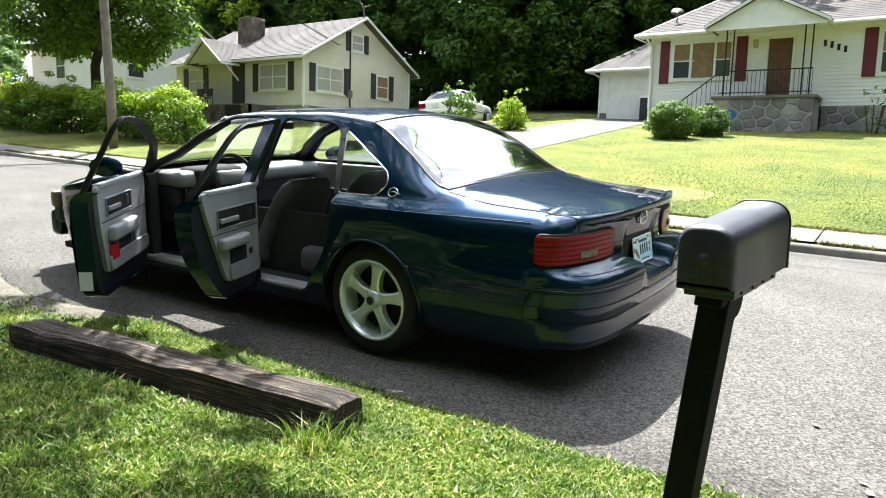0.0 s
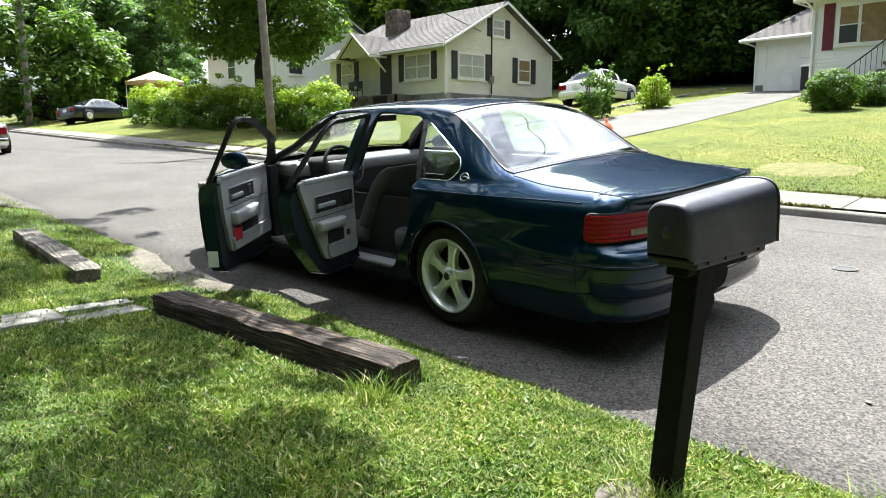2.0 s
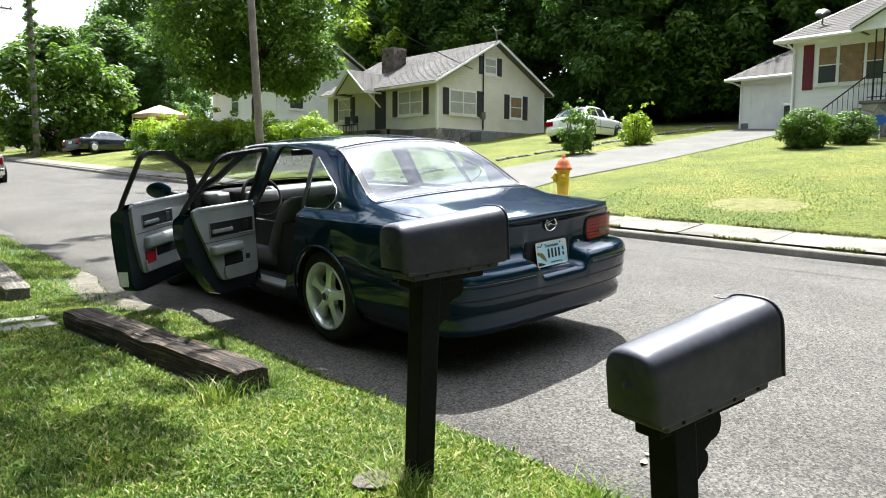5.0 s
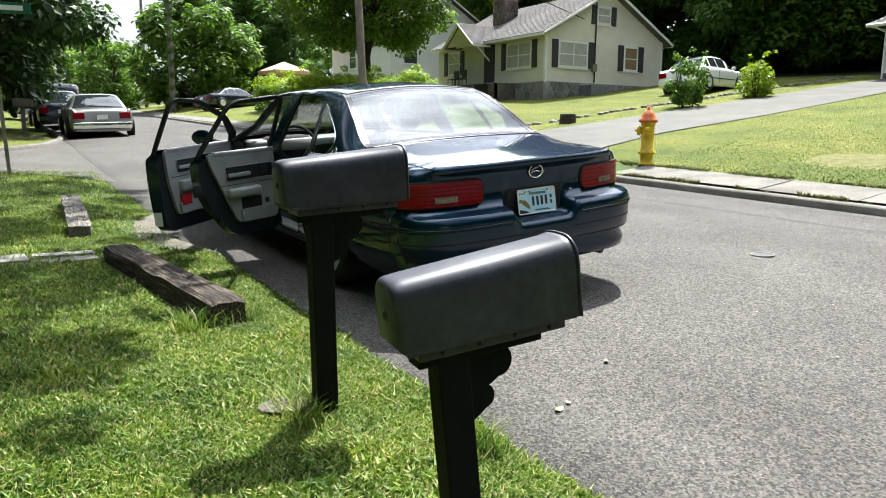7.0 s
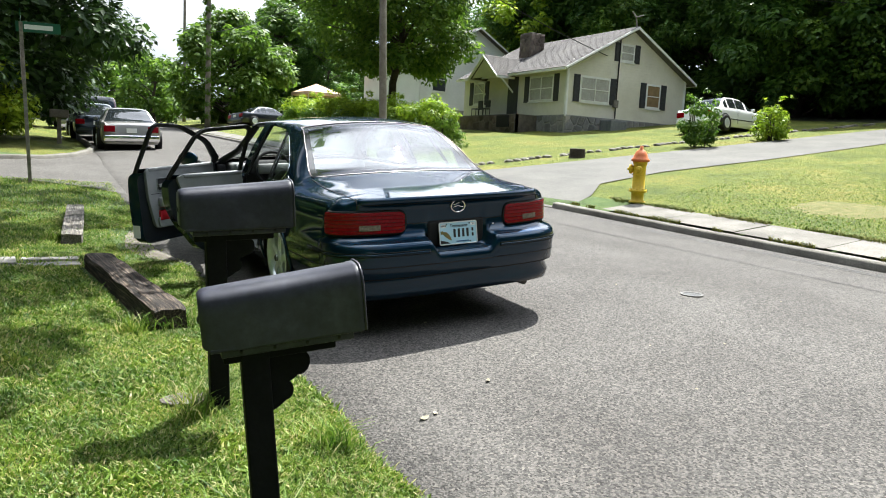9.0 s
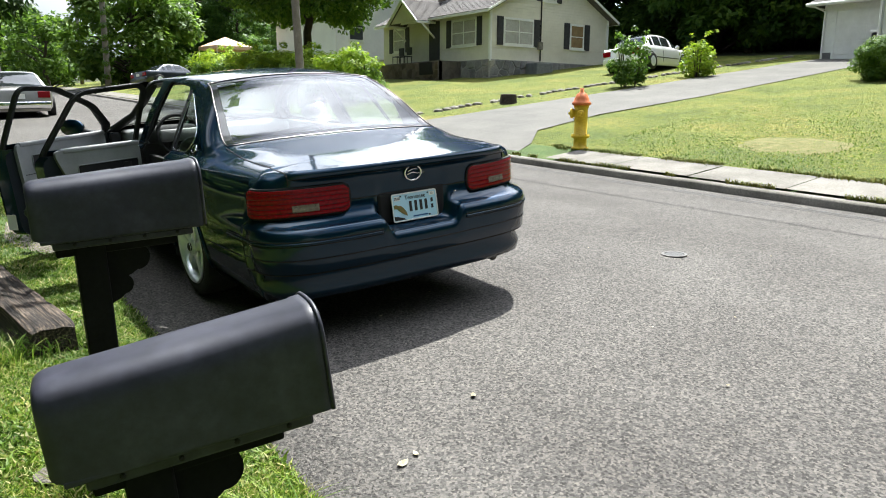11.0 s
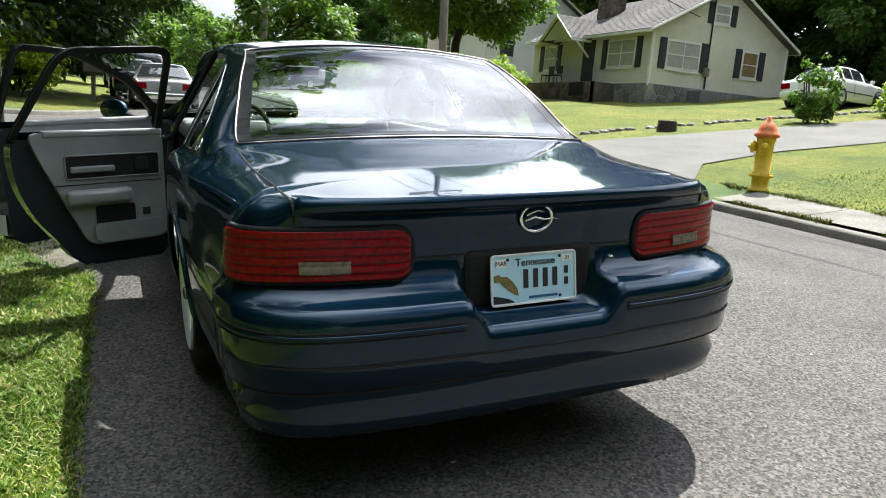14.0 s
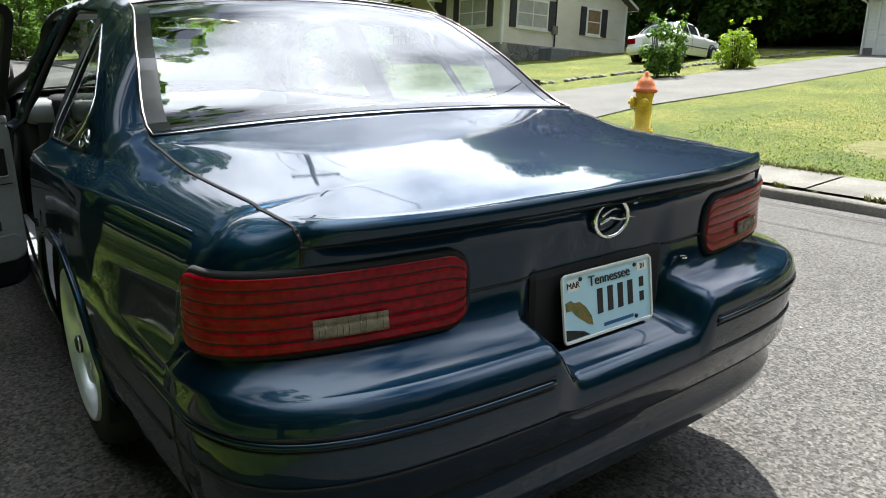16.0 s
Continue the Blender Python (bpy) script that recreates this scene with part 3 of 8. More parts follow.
part("trunk_lower_gap", tube([on_tail(x, 0.755) + Vector((0, -0.001, 0)) for x in list(np.linspace(-0.42, -0.235, 8))], 0.003, 5), seam_black, car)
part("trunk_lower_gap", tube([on_tail(x, 0.755) + Vector((0, -0.001, 0)) for x in list(np.linspace(0.235, 0.42, 8))], 0.003, 5), seam_black, car)
_yk = 0.145
part("plate_recess", box(-0.235, _yk, 0.57, 0.235, _yk + 0.05, 0.765, 0.02), seam_black, car, "black plate recess")


# tail lamps
def tail_lamp(s):
    qs = [q for q in QS if q > 0.01 and abs(station(q)[9][0]) > 0.40]
    low, top = 0.694, 0.848
    mid, half = (low + top) / 2, (top - low) / 2
    line = [on_shell(q, mid, s) for q in qs]
    run = np.concatenate(([0.0], np.cumsum([(b - a).length for a, b in zip(line, line[1:])])))
    total = run[-1]
    stops = sorted(set(np.linspace(0, 0.05, 9)) | set(np.linspace(0.05, total - 0.06, 44)) | set(np.linspace(total - 0.06, total, 10)))
    nz, rows = 37, []
    for j in range(nz):
        f, row = -1 + 2 * j / (nz - 1), []
        for d in stops:
            r, e = (0.040, d) if d < total / 2 else (0.052, total - d)
            h = half - (r - math.sqrt(max(0.0, r * r - (r - e) ** 2)) if e < r else 0.0)
            q = float(np.interp(d, run, qs))
            a, b = on_shell(q, mid + f * h, s), on_shell(min(q + 0.01, 1), mid + f * h, s)
            g = (b - a).normalized()
            n = Vector((g.y, -g.x, 0)) * (1 if s < 0 else -1)
            if n.y > 0.3 or n.x * s < -0.3:
                n = -n
            edge = 0 < j < nz - 1 and 0 < d < total
            row.append(tuple(a + n * ((0.013 - (0.0025 if j % 6 == 0 else 0.0)) if edge else -0.004)))
        rows.append(row)
    lens = part("tail_lamp", grid(rows), lens_red, car, "red ribbed wrap-around tail lamp lens", True)
    ring = rows[0] + [r[-1] for r in rows[1:]] + rows[-1][::-1][1:] + [r[0] for r in rows[::-1]][1:-1]
    part("lamp_gasket", tube([Vector(p) + Vector((0, -0.005, 0)) for p in ring], 0.010, 6, None, True), seam_black, lens, "black lamp surround", True)
    for j in range(6, nz - 1, 6):
        part("lens_rib", tube([Vector(p) + Vector((0, -0.0008, 0)) for p in rows[j][1:-1]], 0.0014, 4), seam_black, lens)
    i0, i1 = next(i for i, p in enumerate(rows[8]) if abs(p[0]) < 0.735), next(i for i, p in enumerate(rows[8]) if abs(p[0]) < 0.60)
    part("reverse_lamp", grid([[tuple(Vector(p) + Vector((0, -0.006, 0))) for p in rows[j][i0:i1 + 1]] for j in range(6, 16)]), lens_clear, lens, "clear reversing lamp window", True)
    for k in range(9):
        i = i0 + round((i1 - i0) * (k + 0.5) / 9)
        part("lens_rib", tube([Vector(rows[j][i]) + Vector((0, -0.0065, 0)) for j in range(6, 16)], 0.0012, 4), lens_clear, lens)


tail_lamp(-1), tail_lamp(1)

# emblem on the trunk lid and badges on the rear pillars
_e = on_tail(0.0, 0.859)
_ring = [(0.056 * math.cos(a), _e.y - 0.008, 0.859 + 0.043 * math.sin(a)) for a in np.linspace(0, 2 * math.pi, 28, endpoint=False)]
emblem = part("emblem", tube(_ring, 0.006, 6, None, True), chrome, car, "oval bright trunk emblem", True)
part("emblem_streak", tube([(-0.04, _e.y - 0.009, 0.852), (-0.005, _e.y - 0.010, 0.862), (0.03, _e.y - 0.010, 0.852), (0.062, _e.y - 0.009, 0.856), (0.086, _e.y - 0.008, 0.850)], 0.005, 6, None, False, 0.0015), chrome, emblem, "", True)
part("emblem_streak", tube([(-0.035, _e.y - 0.009, 0.868), (0.0, _e.y - 0.010, 0.882), (0.03, _e.y - 0.009, 0.876)], 0.004, 6, None, False, 0.0015), chrome, emblem, "", True)
for _s in (-1, 1):
    pts = [side_point(1.318 + 0.034 * math.cos(a), 0.992 + 0.024 * math.sin(a), 0.003, _s) for a in np.linspace(0, 2 * math.pi, 20, endpoint=False)]
    badge = part("pillar_badge", tube(pts, 0.003, 6, None, True), chrome, car, "small oval bright badge", True)
    part("badge_streak", tube([side_point(1.345, 0.988, 0.003, _s), side_point(1.318, 0.998, 0.004, _s), side_point(1.265, 0.984, 0.003, _s)], 0.003, 5), chrome, badge, "", True)
part("trunk_lock", lathe([(0.010, 0.0), (0.010, 0.004), (0.006, 0.006)], 14), chrome, car).location = (0.30, _e.y - 0.004, 0.71)

# number plate
plate_m = pose(0, 0.122, 0.666, 90 - 8, 0, 0)
plate = part("number_plate", shift(prism(rounded([(-0.1525, -0.076), (0.1525, -0.076), (0.1525, 0.076), (-0.1525, 0.076)], 0.012), 0, 0.003), plate_m), material("pale_blue_plate", (0.45, 0.68, 0.80), 0.35), car, "pale blue number plate with white border")
part("plate_frame", tube([plate_m @ Vector((u, v, 0.004)) for u, v in rounded([(-0.154, -0.078), (0.154, -0.078), (0.154, 0.078), (-0.154, 0.078)], 0.012)], 0.004, 5, None, True), white_paint, plate)


def plate_bar(u0, v0, u1, v1, mat, name="plate_mark", z=0.0045):
    part(name, shift(prism([(u0, v0), (u1, v0), (u1, v1), (u0, v1)], 0.003, z), plate_m), mat, plate)


for _i in range(4):
    plate_bar(-0.040 + _i * 0.036, -0.030, -0.022 + _i * 0.036, 0.030, ink_black, "plate_bar")
plate_bar(0.112, 0.006, 0.127, 0.030, ink_black, "plate_bar"), plate_bar(0.112, -0.030, 0.127, -0.006, ink_black, "plate_bar")
part("plate_picture", shift(prism([(-0.146, 0.016), (-0.128, 0.020), (-0.118, 0.012), (-0.100, 0.012), (-0.080, -0.004), (-0.062, -0.030), (-0.058, -0.052), (-0.074, -0.046), (-0.098, -0.030), (-0.116, -0.016), (-0.126, -0.004), (-0.144, -0.004)], 0.003, 0.004), plate_m), mottled("plate_brown", [(0.35, (0.10, 0.16, 0.05)), (0.6, (0.30, 0.17, 0.05))], 40, 0.4), plate)
part("plate_shore", shift(prism([(-0.148, -0.072), (-0.070, -0.072), (-0.090, -0.060), (-0.120, -0.052), (-0.148, -0.046)], 0.003, 0.004), plate_m), ink_black, plate)
plate_bar(-0.138, 0.040, -0.100, 0.066, white_paint, "sticker", 0.004), plate_bar(0.105, 0.046, 0.142, 0.068, white_paint, "sticker", 0.004)
plate_bar(-0.02, -0.064, 0.085, -0.056, material("plate_blue_ink", (0.02, 0.10, 0.25), 0.5), "slogan_bar")
_up = plate_m @ Matrix.Translation((0, 0, 0.0045))
lettering("Tennessee", 0.034, ink_black, _up @ Matrix.Translation((0.005, 0.052, 0)), plate)
lettering("MAR", 0.020, ink_black, _up @ Matrix.Translation((-0.119, 0.053, 0)), plate)
lettering("21", 0.018, ink_black, _up @ Matrix.Translation((0.124, 0.057, 0)), plate)
for _u in (-0.095, 0.095):
    for _v in (0.064, -0.064):
        part("plate_screw", shift(lathe([(0.005, 0), (0.005, 0.003), (0.003, 0.004)], 10), plate_m @ Matrix.Translation((_u, _v, 0.003))), ink_black, plate)
part("exhaust_tip", shift(lathe([(0.030, 0), (0.030, 0.16), (0.026, 0.16), (0.026, 0.02)], 18, None, "y"), Matrix.Translation((0.62, 0.16, 0.235))), alloy_dark, car, "dull metal exhaust tip", True)


# wheels
def wheel_mesh(s, y):
    wh = new("wheel")
    wh.parent = car
    wh.location = (s * 0.935, y, WHEEL_Z)
    wh.rotation_euler = (0, 0, 0 if s < 0 else math.pi)
    R, T = 0.336, 0.125
    part("tyre", lathe([(0.228, 0.235), (0.30, 0.245), (0.330, 0.225), (R, 0.19), (R, 0.045), (0.330, 0.015), (0.305, -0.004), (0.262, -0.008), (0.230, 0.006)], 56, None, "x"), rubber, wh, "low-profile black tyre", True)
    rim = part("rim", lathe([(0.246, 0.030), (0.250, -0.006), (0.244, -0.014), (0.236, -0.012), (0.226, 0.004), (0.218, 0.026), (0.207, 0.14), (0.20, 0.22)], 56, None, "x"), alloy, wh, "polished five-spoke alloy rim", True)
    part("brake_disc", lathe([(0.0, 0.12), (0.15, 0.12), (0.15, 0.14), (0.0, 0.14)], 32, None, "x"), material("cast_iron", (0.05, 0.048, 0.045), 0.5, 0.8), wh)
    # black disc stands in for the shade between the spokes
    part("wheel_well_shade", lathe([(0.0, 0.105), (0.205, 0.105), (0.205, 0.11), (0.0, 0.11)], 24, None, "x"), seam_black, wh)
    for i in range(5):
        a = math.radians(90 + 72 * i + 8)
        c, sn = math.cos(a), math.sin(a)
        bm = bmesh.new()
        secs = []
        for r, w, x in ((0.040, 0.048, 0.018), (0.085, 0.031, 0.014), (0.13, 0.030, 0.014), (0.17, 0.036, 0.016), (0.198, 0.046, 0.020), (0.222, 0.066, 0.026)):
            secs.append([(x + 0.045, -w), (x + 0.006, -w), (x - 0.002, -w * 0.72), (x - 0.002, w * 0.72), (x + 0.006, w), (x + 0.045, w), r])
        rings = []
        for sec in secs:
            r = sec[-1]
            rings.append([bm.verts.new((x, r * c - t * sn, r * sn + t * c)) for x, t in sec[:-1]])
        for p, q in zip(rings, rings[1:]):
            for j in range(6):
                bm.faces.new((p[j], p[(j + 1) % 6], q[(j + 1) % 6], q[j]))
        bm.faces.new(rings[0]), bm.faces.new(rings[-1][::-1])
        part("spoke", bm, alloy, rim)
    part("hub", lathe([(0.0, -0.006), (0.030, -0.004), (0.052, 0.006), (0.060, 0.02), (0.060, 0.06)], 28, None, "x"), alloy, rim, "", True)
    part("hub_cap", lathe([(0.0, -0.022), (0.020, -0.020), (0.027, -0.012), (0.029, 0.0)], 20, None, "x"), black_trim, rim, "dark center cap", True)
    part("cap_ring", tube([(-0.013, 0.027 * math.cos(a), 0.027 * math.sin(a)) for a in np.linspace(0, 2 * math.pi, 20, endpoint=False)], 0.003, 5, None, True), chrome, rim, "", True)


for _s in (-1, 1):
    for _y in (WHEEL_Y, AXLE_Y):
        wheel_mesh(_s, _y)


# doors: built closed, then swung about their front hinge
def hinged(angle, y):
    h = Vector((-0.93, y, 0))
    return Matrix.Translation(h) @ Matrix.Rotation(math.radians(-angle), 4, "Z") @ Matrix.Translation(-h)


def leaf_skin(poly, out):
    bm = bmesh.new()
    lo, hi = min(p[0] for p in poly), max(p[0] for p in poly)
    n = 26
    ys = np.linspace(lo, hi, n)
    zs = [0.27, 0.30, 0.34, 0.40, 0.48, 0.56, 0.64, 0.72, 0.80, 0.86, 0.895, 0.915, 0.945, 0.96, 0.98]
    g = grid([[tuple(side_point(y, z, out)) for y in ys] for z in zs])
    for i in range(len(poly)):
        (a, b), (c, d) = poly[i], poly[(i + 1) % len(poly)]
        if math.hypot(c - a, d - b) < 1e-4:
            continue
        nrm = Vector((0, -(d - b), c - a)).normalized()
        m = Vector((0, (a + c) / 2, (b + d) / 2))
        r = math.hypot(c - a, d - b) / 2 + 0.08
        fs = [f for f in g.faces if (Vector((0, f.calc_center_median().y, f.calc_center_median().z)) - m).length < r]
        bmesh.ops.bisect_plane(g, geom=fs + list({e for f in fs for e in f.edges}) + list({v for f in fs for v in f.verts}), dist=1e-5, plane_co=m, plane_no=nrm)
    bmesh.ops.delete(g, geom=[f for f in g.faces if not inside(poly, f.calc_center_median().y, f.calc_center_median().z)], context="FACES")
    return g


def door(name, poly, window, angle, hinge_y, label):
    m = hinged(angle, hinge_y)
    leaf = part(name, shift(leaf_skin(poly, 0.002), m), car_paint, car, label, True)
    i0 = next(i for i in range(len(poly)) if poly[i][1] < 0.965 and poly[i - 1][1] >= 0.965)
    band = [p for p in (poly[(i0 + k) % len(poly)] for k in range(len(poly))) if p[1] < 0.965]
    rows = [[tuple(side_point(y, z, 0.001)) for y, z in band], [tuple(side_point(y, z, -0.02)) for y, z in band], [tuple(side_point(y, z, -0.105)) for y, z in band]]
    part("door_edge", shift(grid(rows), m), car_paint, leaf)
    bm = bmesh.new()
    bm.faces.new([bm.verts.new((-(half_width(y) - 0.108), y, z)) for y, z in band])
    part("inner_panel", shift(bm, m), material("black_door_inner", (0.010, 0.014, 0.018), 0.4), leaf)
    # window frame
    j0 = next(i for i in range(len(poly)) if poly[i][1] >= 0.93 and poly[i - 1][1] < 0.93)
    up = [p for p in (poly[(j0 + k) % len(poly)] for k in range(len(poly))) if p[1] >= 0.93]
    cy = sum(p[0] for p in up) / len(up)
    inner = []
    for i, (y, z) in enumerate(up):
        (a, b), (c, d) = up[max(i - 1, 0)], up[min(i + 1, len(up) - 1)]
        g = math.hypot(c - a, d - b) or 1.0
        n = ((b - d) / g, (c - a) / g)
        if n[0] * (cy - y) + n[1] * (1.0 - z) < 0:
            n = (-n[0], -n[1])
        inner.append((y + n[0] * 0.030, z + n[1] * 0.030 * (1 if z > 1.0 else 0)))
    rows = [[tuple(side_point(y, z, 0.002)) for y, z in up], [tuple(side_point(y, z, 0.0)) for y, z in inner], [tuple(side_point(y, z, -0.022)) for y, z in inner], [tuple(side_point(y, z, -0.026)) for y, z in up], [tuple(side_point(y, z, 0.002)) for y, z in up]]
    part("window_frame", shift(grid(rows), m), black_trim, leaf, "black door window frame")
    part("frame_molding", shift(tube([side_point(y, z, 0.004) for y, z in up], 0.006, 5), m), black_trim, leaf, "", True)
    return leaf, m


def door_card(leaf, m, outline, x, pockets):
    """The gray trim panel on the inside of a door, with its handle recess, armrest and pocket."""
    flat_m = Matrix(((0, 0, 1, x), (1, 0, 0, 0), (0, 1, 0, 0), (0, 0, 0, 1)))
    place = m @ flat_m
    card = part("trim_panel", shift(prism(rounded(outline, 0.05), 0, 0.03, None, 0.008), place), gray_trim, leaf, "light gray molded trim panel")
    (y0, z0, y1, z1), (a0, b0, a1, b1), (p0, r0, p1, r1) = pockets
    part("handle_recess", shift(prism(rounded([(y0, z0), (y1, z0), (y1, z1), (y0, z1)], 0.012), 0.028, 0.034), place), seam_black, card, "black switch panel")
    part("recess_trim", shift(tube([(u, v, 0.035) for u, v in rounded([(y0, z0), (y1, z0), (y1, z1), (y0, z1)], 0.012)], 0.004, 5, None, True), place), gray_trim, card, "", True)
    part("pull_handle", shift(box(y0 + 0.02, z0 + 0.03, 0.030, y0 + (y1 - y0) * 0.5, z0 + 0.062, 0.050, 0.008), place), gray_trim, card)
    part("window_switch", shift(box(y1 - 0.13, z0 + 0.025, 0.032, y1 - 0.06, z1 - 0.02, 0.040, 0.003), place), black_trim, card)
    part("armrest", shift(box(a0, b0, 0.02, a1, b1, 0.085, 0.022, None, 3), place), gray_trim, card, "padded gray armrest", True)
    part("card_seam", shift(tube([(outline[-1][0] + 0.03, z0 - 0.03, 0.031), (outline[2][0] - 0.02, z0 - 0.03, 0.031)], 0.003, 4), place), seam_black, card)
    part("door_lamp", shift(box(y1 - 0.10, r0 + 0.03, 0.028, y1 - 0.06, r0 + 0.07, 0.036, 0.003), place), black_trim, card)
    part("pull_pocket", shift(prism(rounded([(p0, r0), (p1, r0), (p1, r1), (p0, r1)], 0.015), 0.028, 0.034), place), seam_black, card)
    part("lower_pocket", shift(prism(rounded([(outline[0][0] + 0.03, outline[0][1] + 0.01), (outline[1][0] - 0.02, outline[1][1] + 0.01), (outline[1][0] - 0.02, outline[1][1] + 0.11), (outline[0][0] + 0.02, outline[0][1] + 0.11)], 0.03), 0.02, 0.048, None, 0.008), place), gray_trim, card)
    part("belt_molding", shift(box(outline[-1][0] + 0.02, 0.95, -0.01, outline[2][0], 0.985, 0.035, 0.010), place), gray_trim, card)
    return card, place


rear_leaf, rear_m = door("rear_door", DOOR_REAR, PANE_REAR, 69, 2.50, "open rear door with gray inner trim")
rear_card, rear_place = door_card(rear_leaf, rear_m, [(2.04, 0.40), (2.45, 0.40), (2.45, 0.975), (1.79, 0.975), (1.84, 0.84)], -0.875, [(1.95, 0.745, 2.42, 0.86), (1.94, 0.615, 2.26, 0.69), (2.08, 0.50, 2.28, 0.60)])
front_leaf, front_m = door("front_door", DOOR_FRONT, PANE_FRONT, 48.5, 3.80, "open driver door with mirror")
front_card, front_place = door_card(front_leaf, front_m, [(2.80, 0.40), (3.70, 0.40), (3.72, 0.975), (2.70, 0.975), (2.72, 0.7)], -0.872, [(2.84, 0.765, 3.36, 0.88), (2.84, 0.60, 3.36, 0.70), (3.04, 0.46, 3.40, 0.585)])
part("door_reflector", shift(box(2.84, 0.475, 0.030, 2.98, 0.575, 0.052, 0.004), front_place), material("red_reflector", (0.35, 0.015, 0.02), 0.25), front_leaf, "red courtesy reflector")
part("door_label", shift(prism([(0.02, 0.33), (0.10, 0.33), (0.10, 0.45), (0.02, 0.45)], 0, 0.002), front_m @ Matrix(((-1, 0, 0, -0.86), (0, 0, -1, 2.618), (0, 1, 0, 0), (0, 0, 0, 1)))), white_paint, front_leaf, "white paper door label")
_mir = front_m @ Matrix.Translation((-1.07, 3.60, 1.02))
mirror = part("side_mirror", shift(lathe([(0.0, -0.06), (0.06, -0.055), (0.088, -0.03), (0.095, 0.0), (0.092, 0.01)], 24, None, "y"), _mir @ Matrix.Diagonal((1.25, 1.0, 0.78, 1)) @ Matrix.Rotation(math.pi, 4, "Z")), car_paint, front_leaf, "dark painted side mirror housing", True)
part("mirror_glass", shift(lathe([(0.0, 0.0), (0.088, 0.0), (0.088, 0.004), (0.0, 0.004)], 24, None, "y"), _mir @ Matrix.Diagonal((1.25, 1.0, 0.78, 1)) @ Matrix.Translation((0, -0.008, 0))), material("mirror_glass", (0.8, 0.82, 0.84), 0.02, 1.0), mirror, "mirror glass")
part("mirror_arm", shift(tube([(-1.0, 3.62, 0.99), (-0.87, 3.62, 0.965)], 0.03, 8), front_m), black_trim, mirror, "", True)
part("right_mirror", shift(lathe([(0.0, -0.06), (0.06, -0.055), (0.088, -0.03), (0.095, 0.0), (0.092, 0.01), (0.0, 0.012)], 24, None, "y"), Matrix.Translation((1.04, 3.55, 1.02)) @ Matrix.Diagonal((1.25, 1.0, 0.78, 1)) @ Matrix.Rotation(math.pi, 4, "Z")), car_paint, car, "", True)


# seats, dash, wheel
def seat(x0, x1, y, lean, rise, name):
    """A cushion at y with a tapered, rounded backrest leaning towards the tail."""
    s = part(name, box(x0, y, 0.34, x1, y + 0.52, 0.53, 0.06, None, 3), gray_cloth, car, "gray leather seat", True)
    bm = bmesh.new()
    w, mid, rings = (x1 - x0) / 2, (x0 + x1) / 2, []
    for t, k, d in ((0.0, 0.98, 0.085), (0.25, 1.0, 0.10), (0.55, 0.97, 0.095), (0.8, 0.90, 0.082), (0.93, 0.80, 0.062), (1.0, 0.62, 0.030)):
        rings.append([bm.verts.new((mid + w * k * math.copysign(abs(math.cos(a)) ** 0.5, math.cos(a)), y + 0.10 - lean * t + d * math.copysign(abs(math.sin(a)) ** 0.6, math.sin(a)), 0.42 + rise * t)) for a in np.linspace(0, 2 * math.pi, 28, endpoint=False)])
    for a, b in zip(rings, rings[1:]):
        for i in range(28):
            bm.faces.new((a[i], a[(i + 1) % 28], b[(i + 1) % 28], b[i]))
    bm.faces.new(rings[0]), bm.faces.new(rings[-1])
    part("backrest", bm, gray_cloth, s, "", True)
    return s


for _x in (-0.66, 0.12):
    s = seat(_x, _x + 0.54, 2.66, 0.28, 0.54, "front_seat")
    part("seat_pocket", tube([(_x + 0.10, 2.575, 0.62), (_x + 0.27, 2.565, 0.60), (_x + 0.44, 2.575, 0.62)], 0.008, 6), dark_cloth, s)
seat(-0.70, 0.70, 1.78, 0.24, 0.50, "rear_bench")
for _s in (-1, 1):
    part("kick_panel", box(_s * 0.84 - 0.045, 3.70, 0.28, _s * 0.84 + 0.045, 3.95, 0.955, 0.02), dark_cloth, car, "dark trim below the windshield pillar")
# sun on the dash top is put in as light gray over a black body
dash = part("dashboard", box(-0.76, 3.54, 0.56, 0.76, 3.92, 0.86, 0.05, None, 3), black_trim, car, "dashboard colored dark below a top pad lightened for sun", True)
part("dash_pad", box(-0.76, 3.48, 0.84, 0.76, 3.95, 0.965, 0.05, None, 3), gray_trim, dash, "padded dash top in light gray for the sun on it", True)
part("instrument_hood", box(-0.62, 3.44, 0.84, -0.16, 3.72, 0.99, 0.05, None, 3), dark_cloth, dash, "", True)
part("glove_panel", box(-0.70, 3.50, 0.66, 0.70, 3.52, 0.85, 0.008), black_trim, dash)
part("console", box(-0.10, 2.7, 0.3, 0.10, 3.55, 0.56, 0.03), black_trim, car)
_sw = Matrix.Translation((-0.39, 3.29, 0.915)) @ Matrix.Rotation(radians(68), 4, "X")
swheel = part("steering_wheel", shift(tube([(0.19 * math.cos(a), 0.19 * math.sin(a), 0) for a in np.linspace(0, 2 * math.pi, 32, endpoint=False)], 0.016, 8, None, True), _sw), dark_cloth, car, "dark gray steering wheel", True)
part("wheel_boss", shift(box(-0.17, -0.05, -0.02, 0.17, 0.06, 0.03, 0.02), _sw), gray_trim, swheel, "", True)
part("steering_column", tube([(-0.39, 3.31, 0.905), (-0.39, 3.58, 0.80)], 0.05, 10), black_trim, swheel, "", True)
part("inside_mirror", box(-0.12, 3.14, 1.285, 0.12, 3.17, 1.345, 0.012), black_trim, car, "", True)
part("mirror_stem", tube([(0, 3.165, 1.32), (0, 3.20, 1.36)], 0.012, 6), black_trim, car)
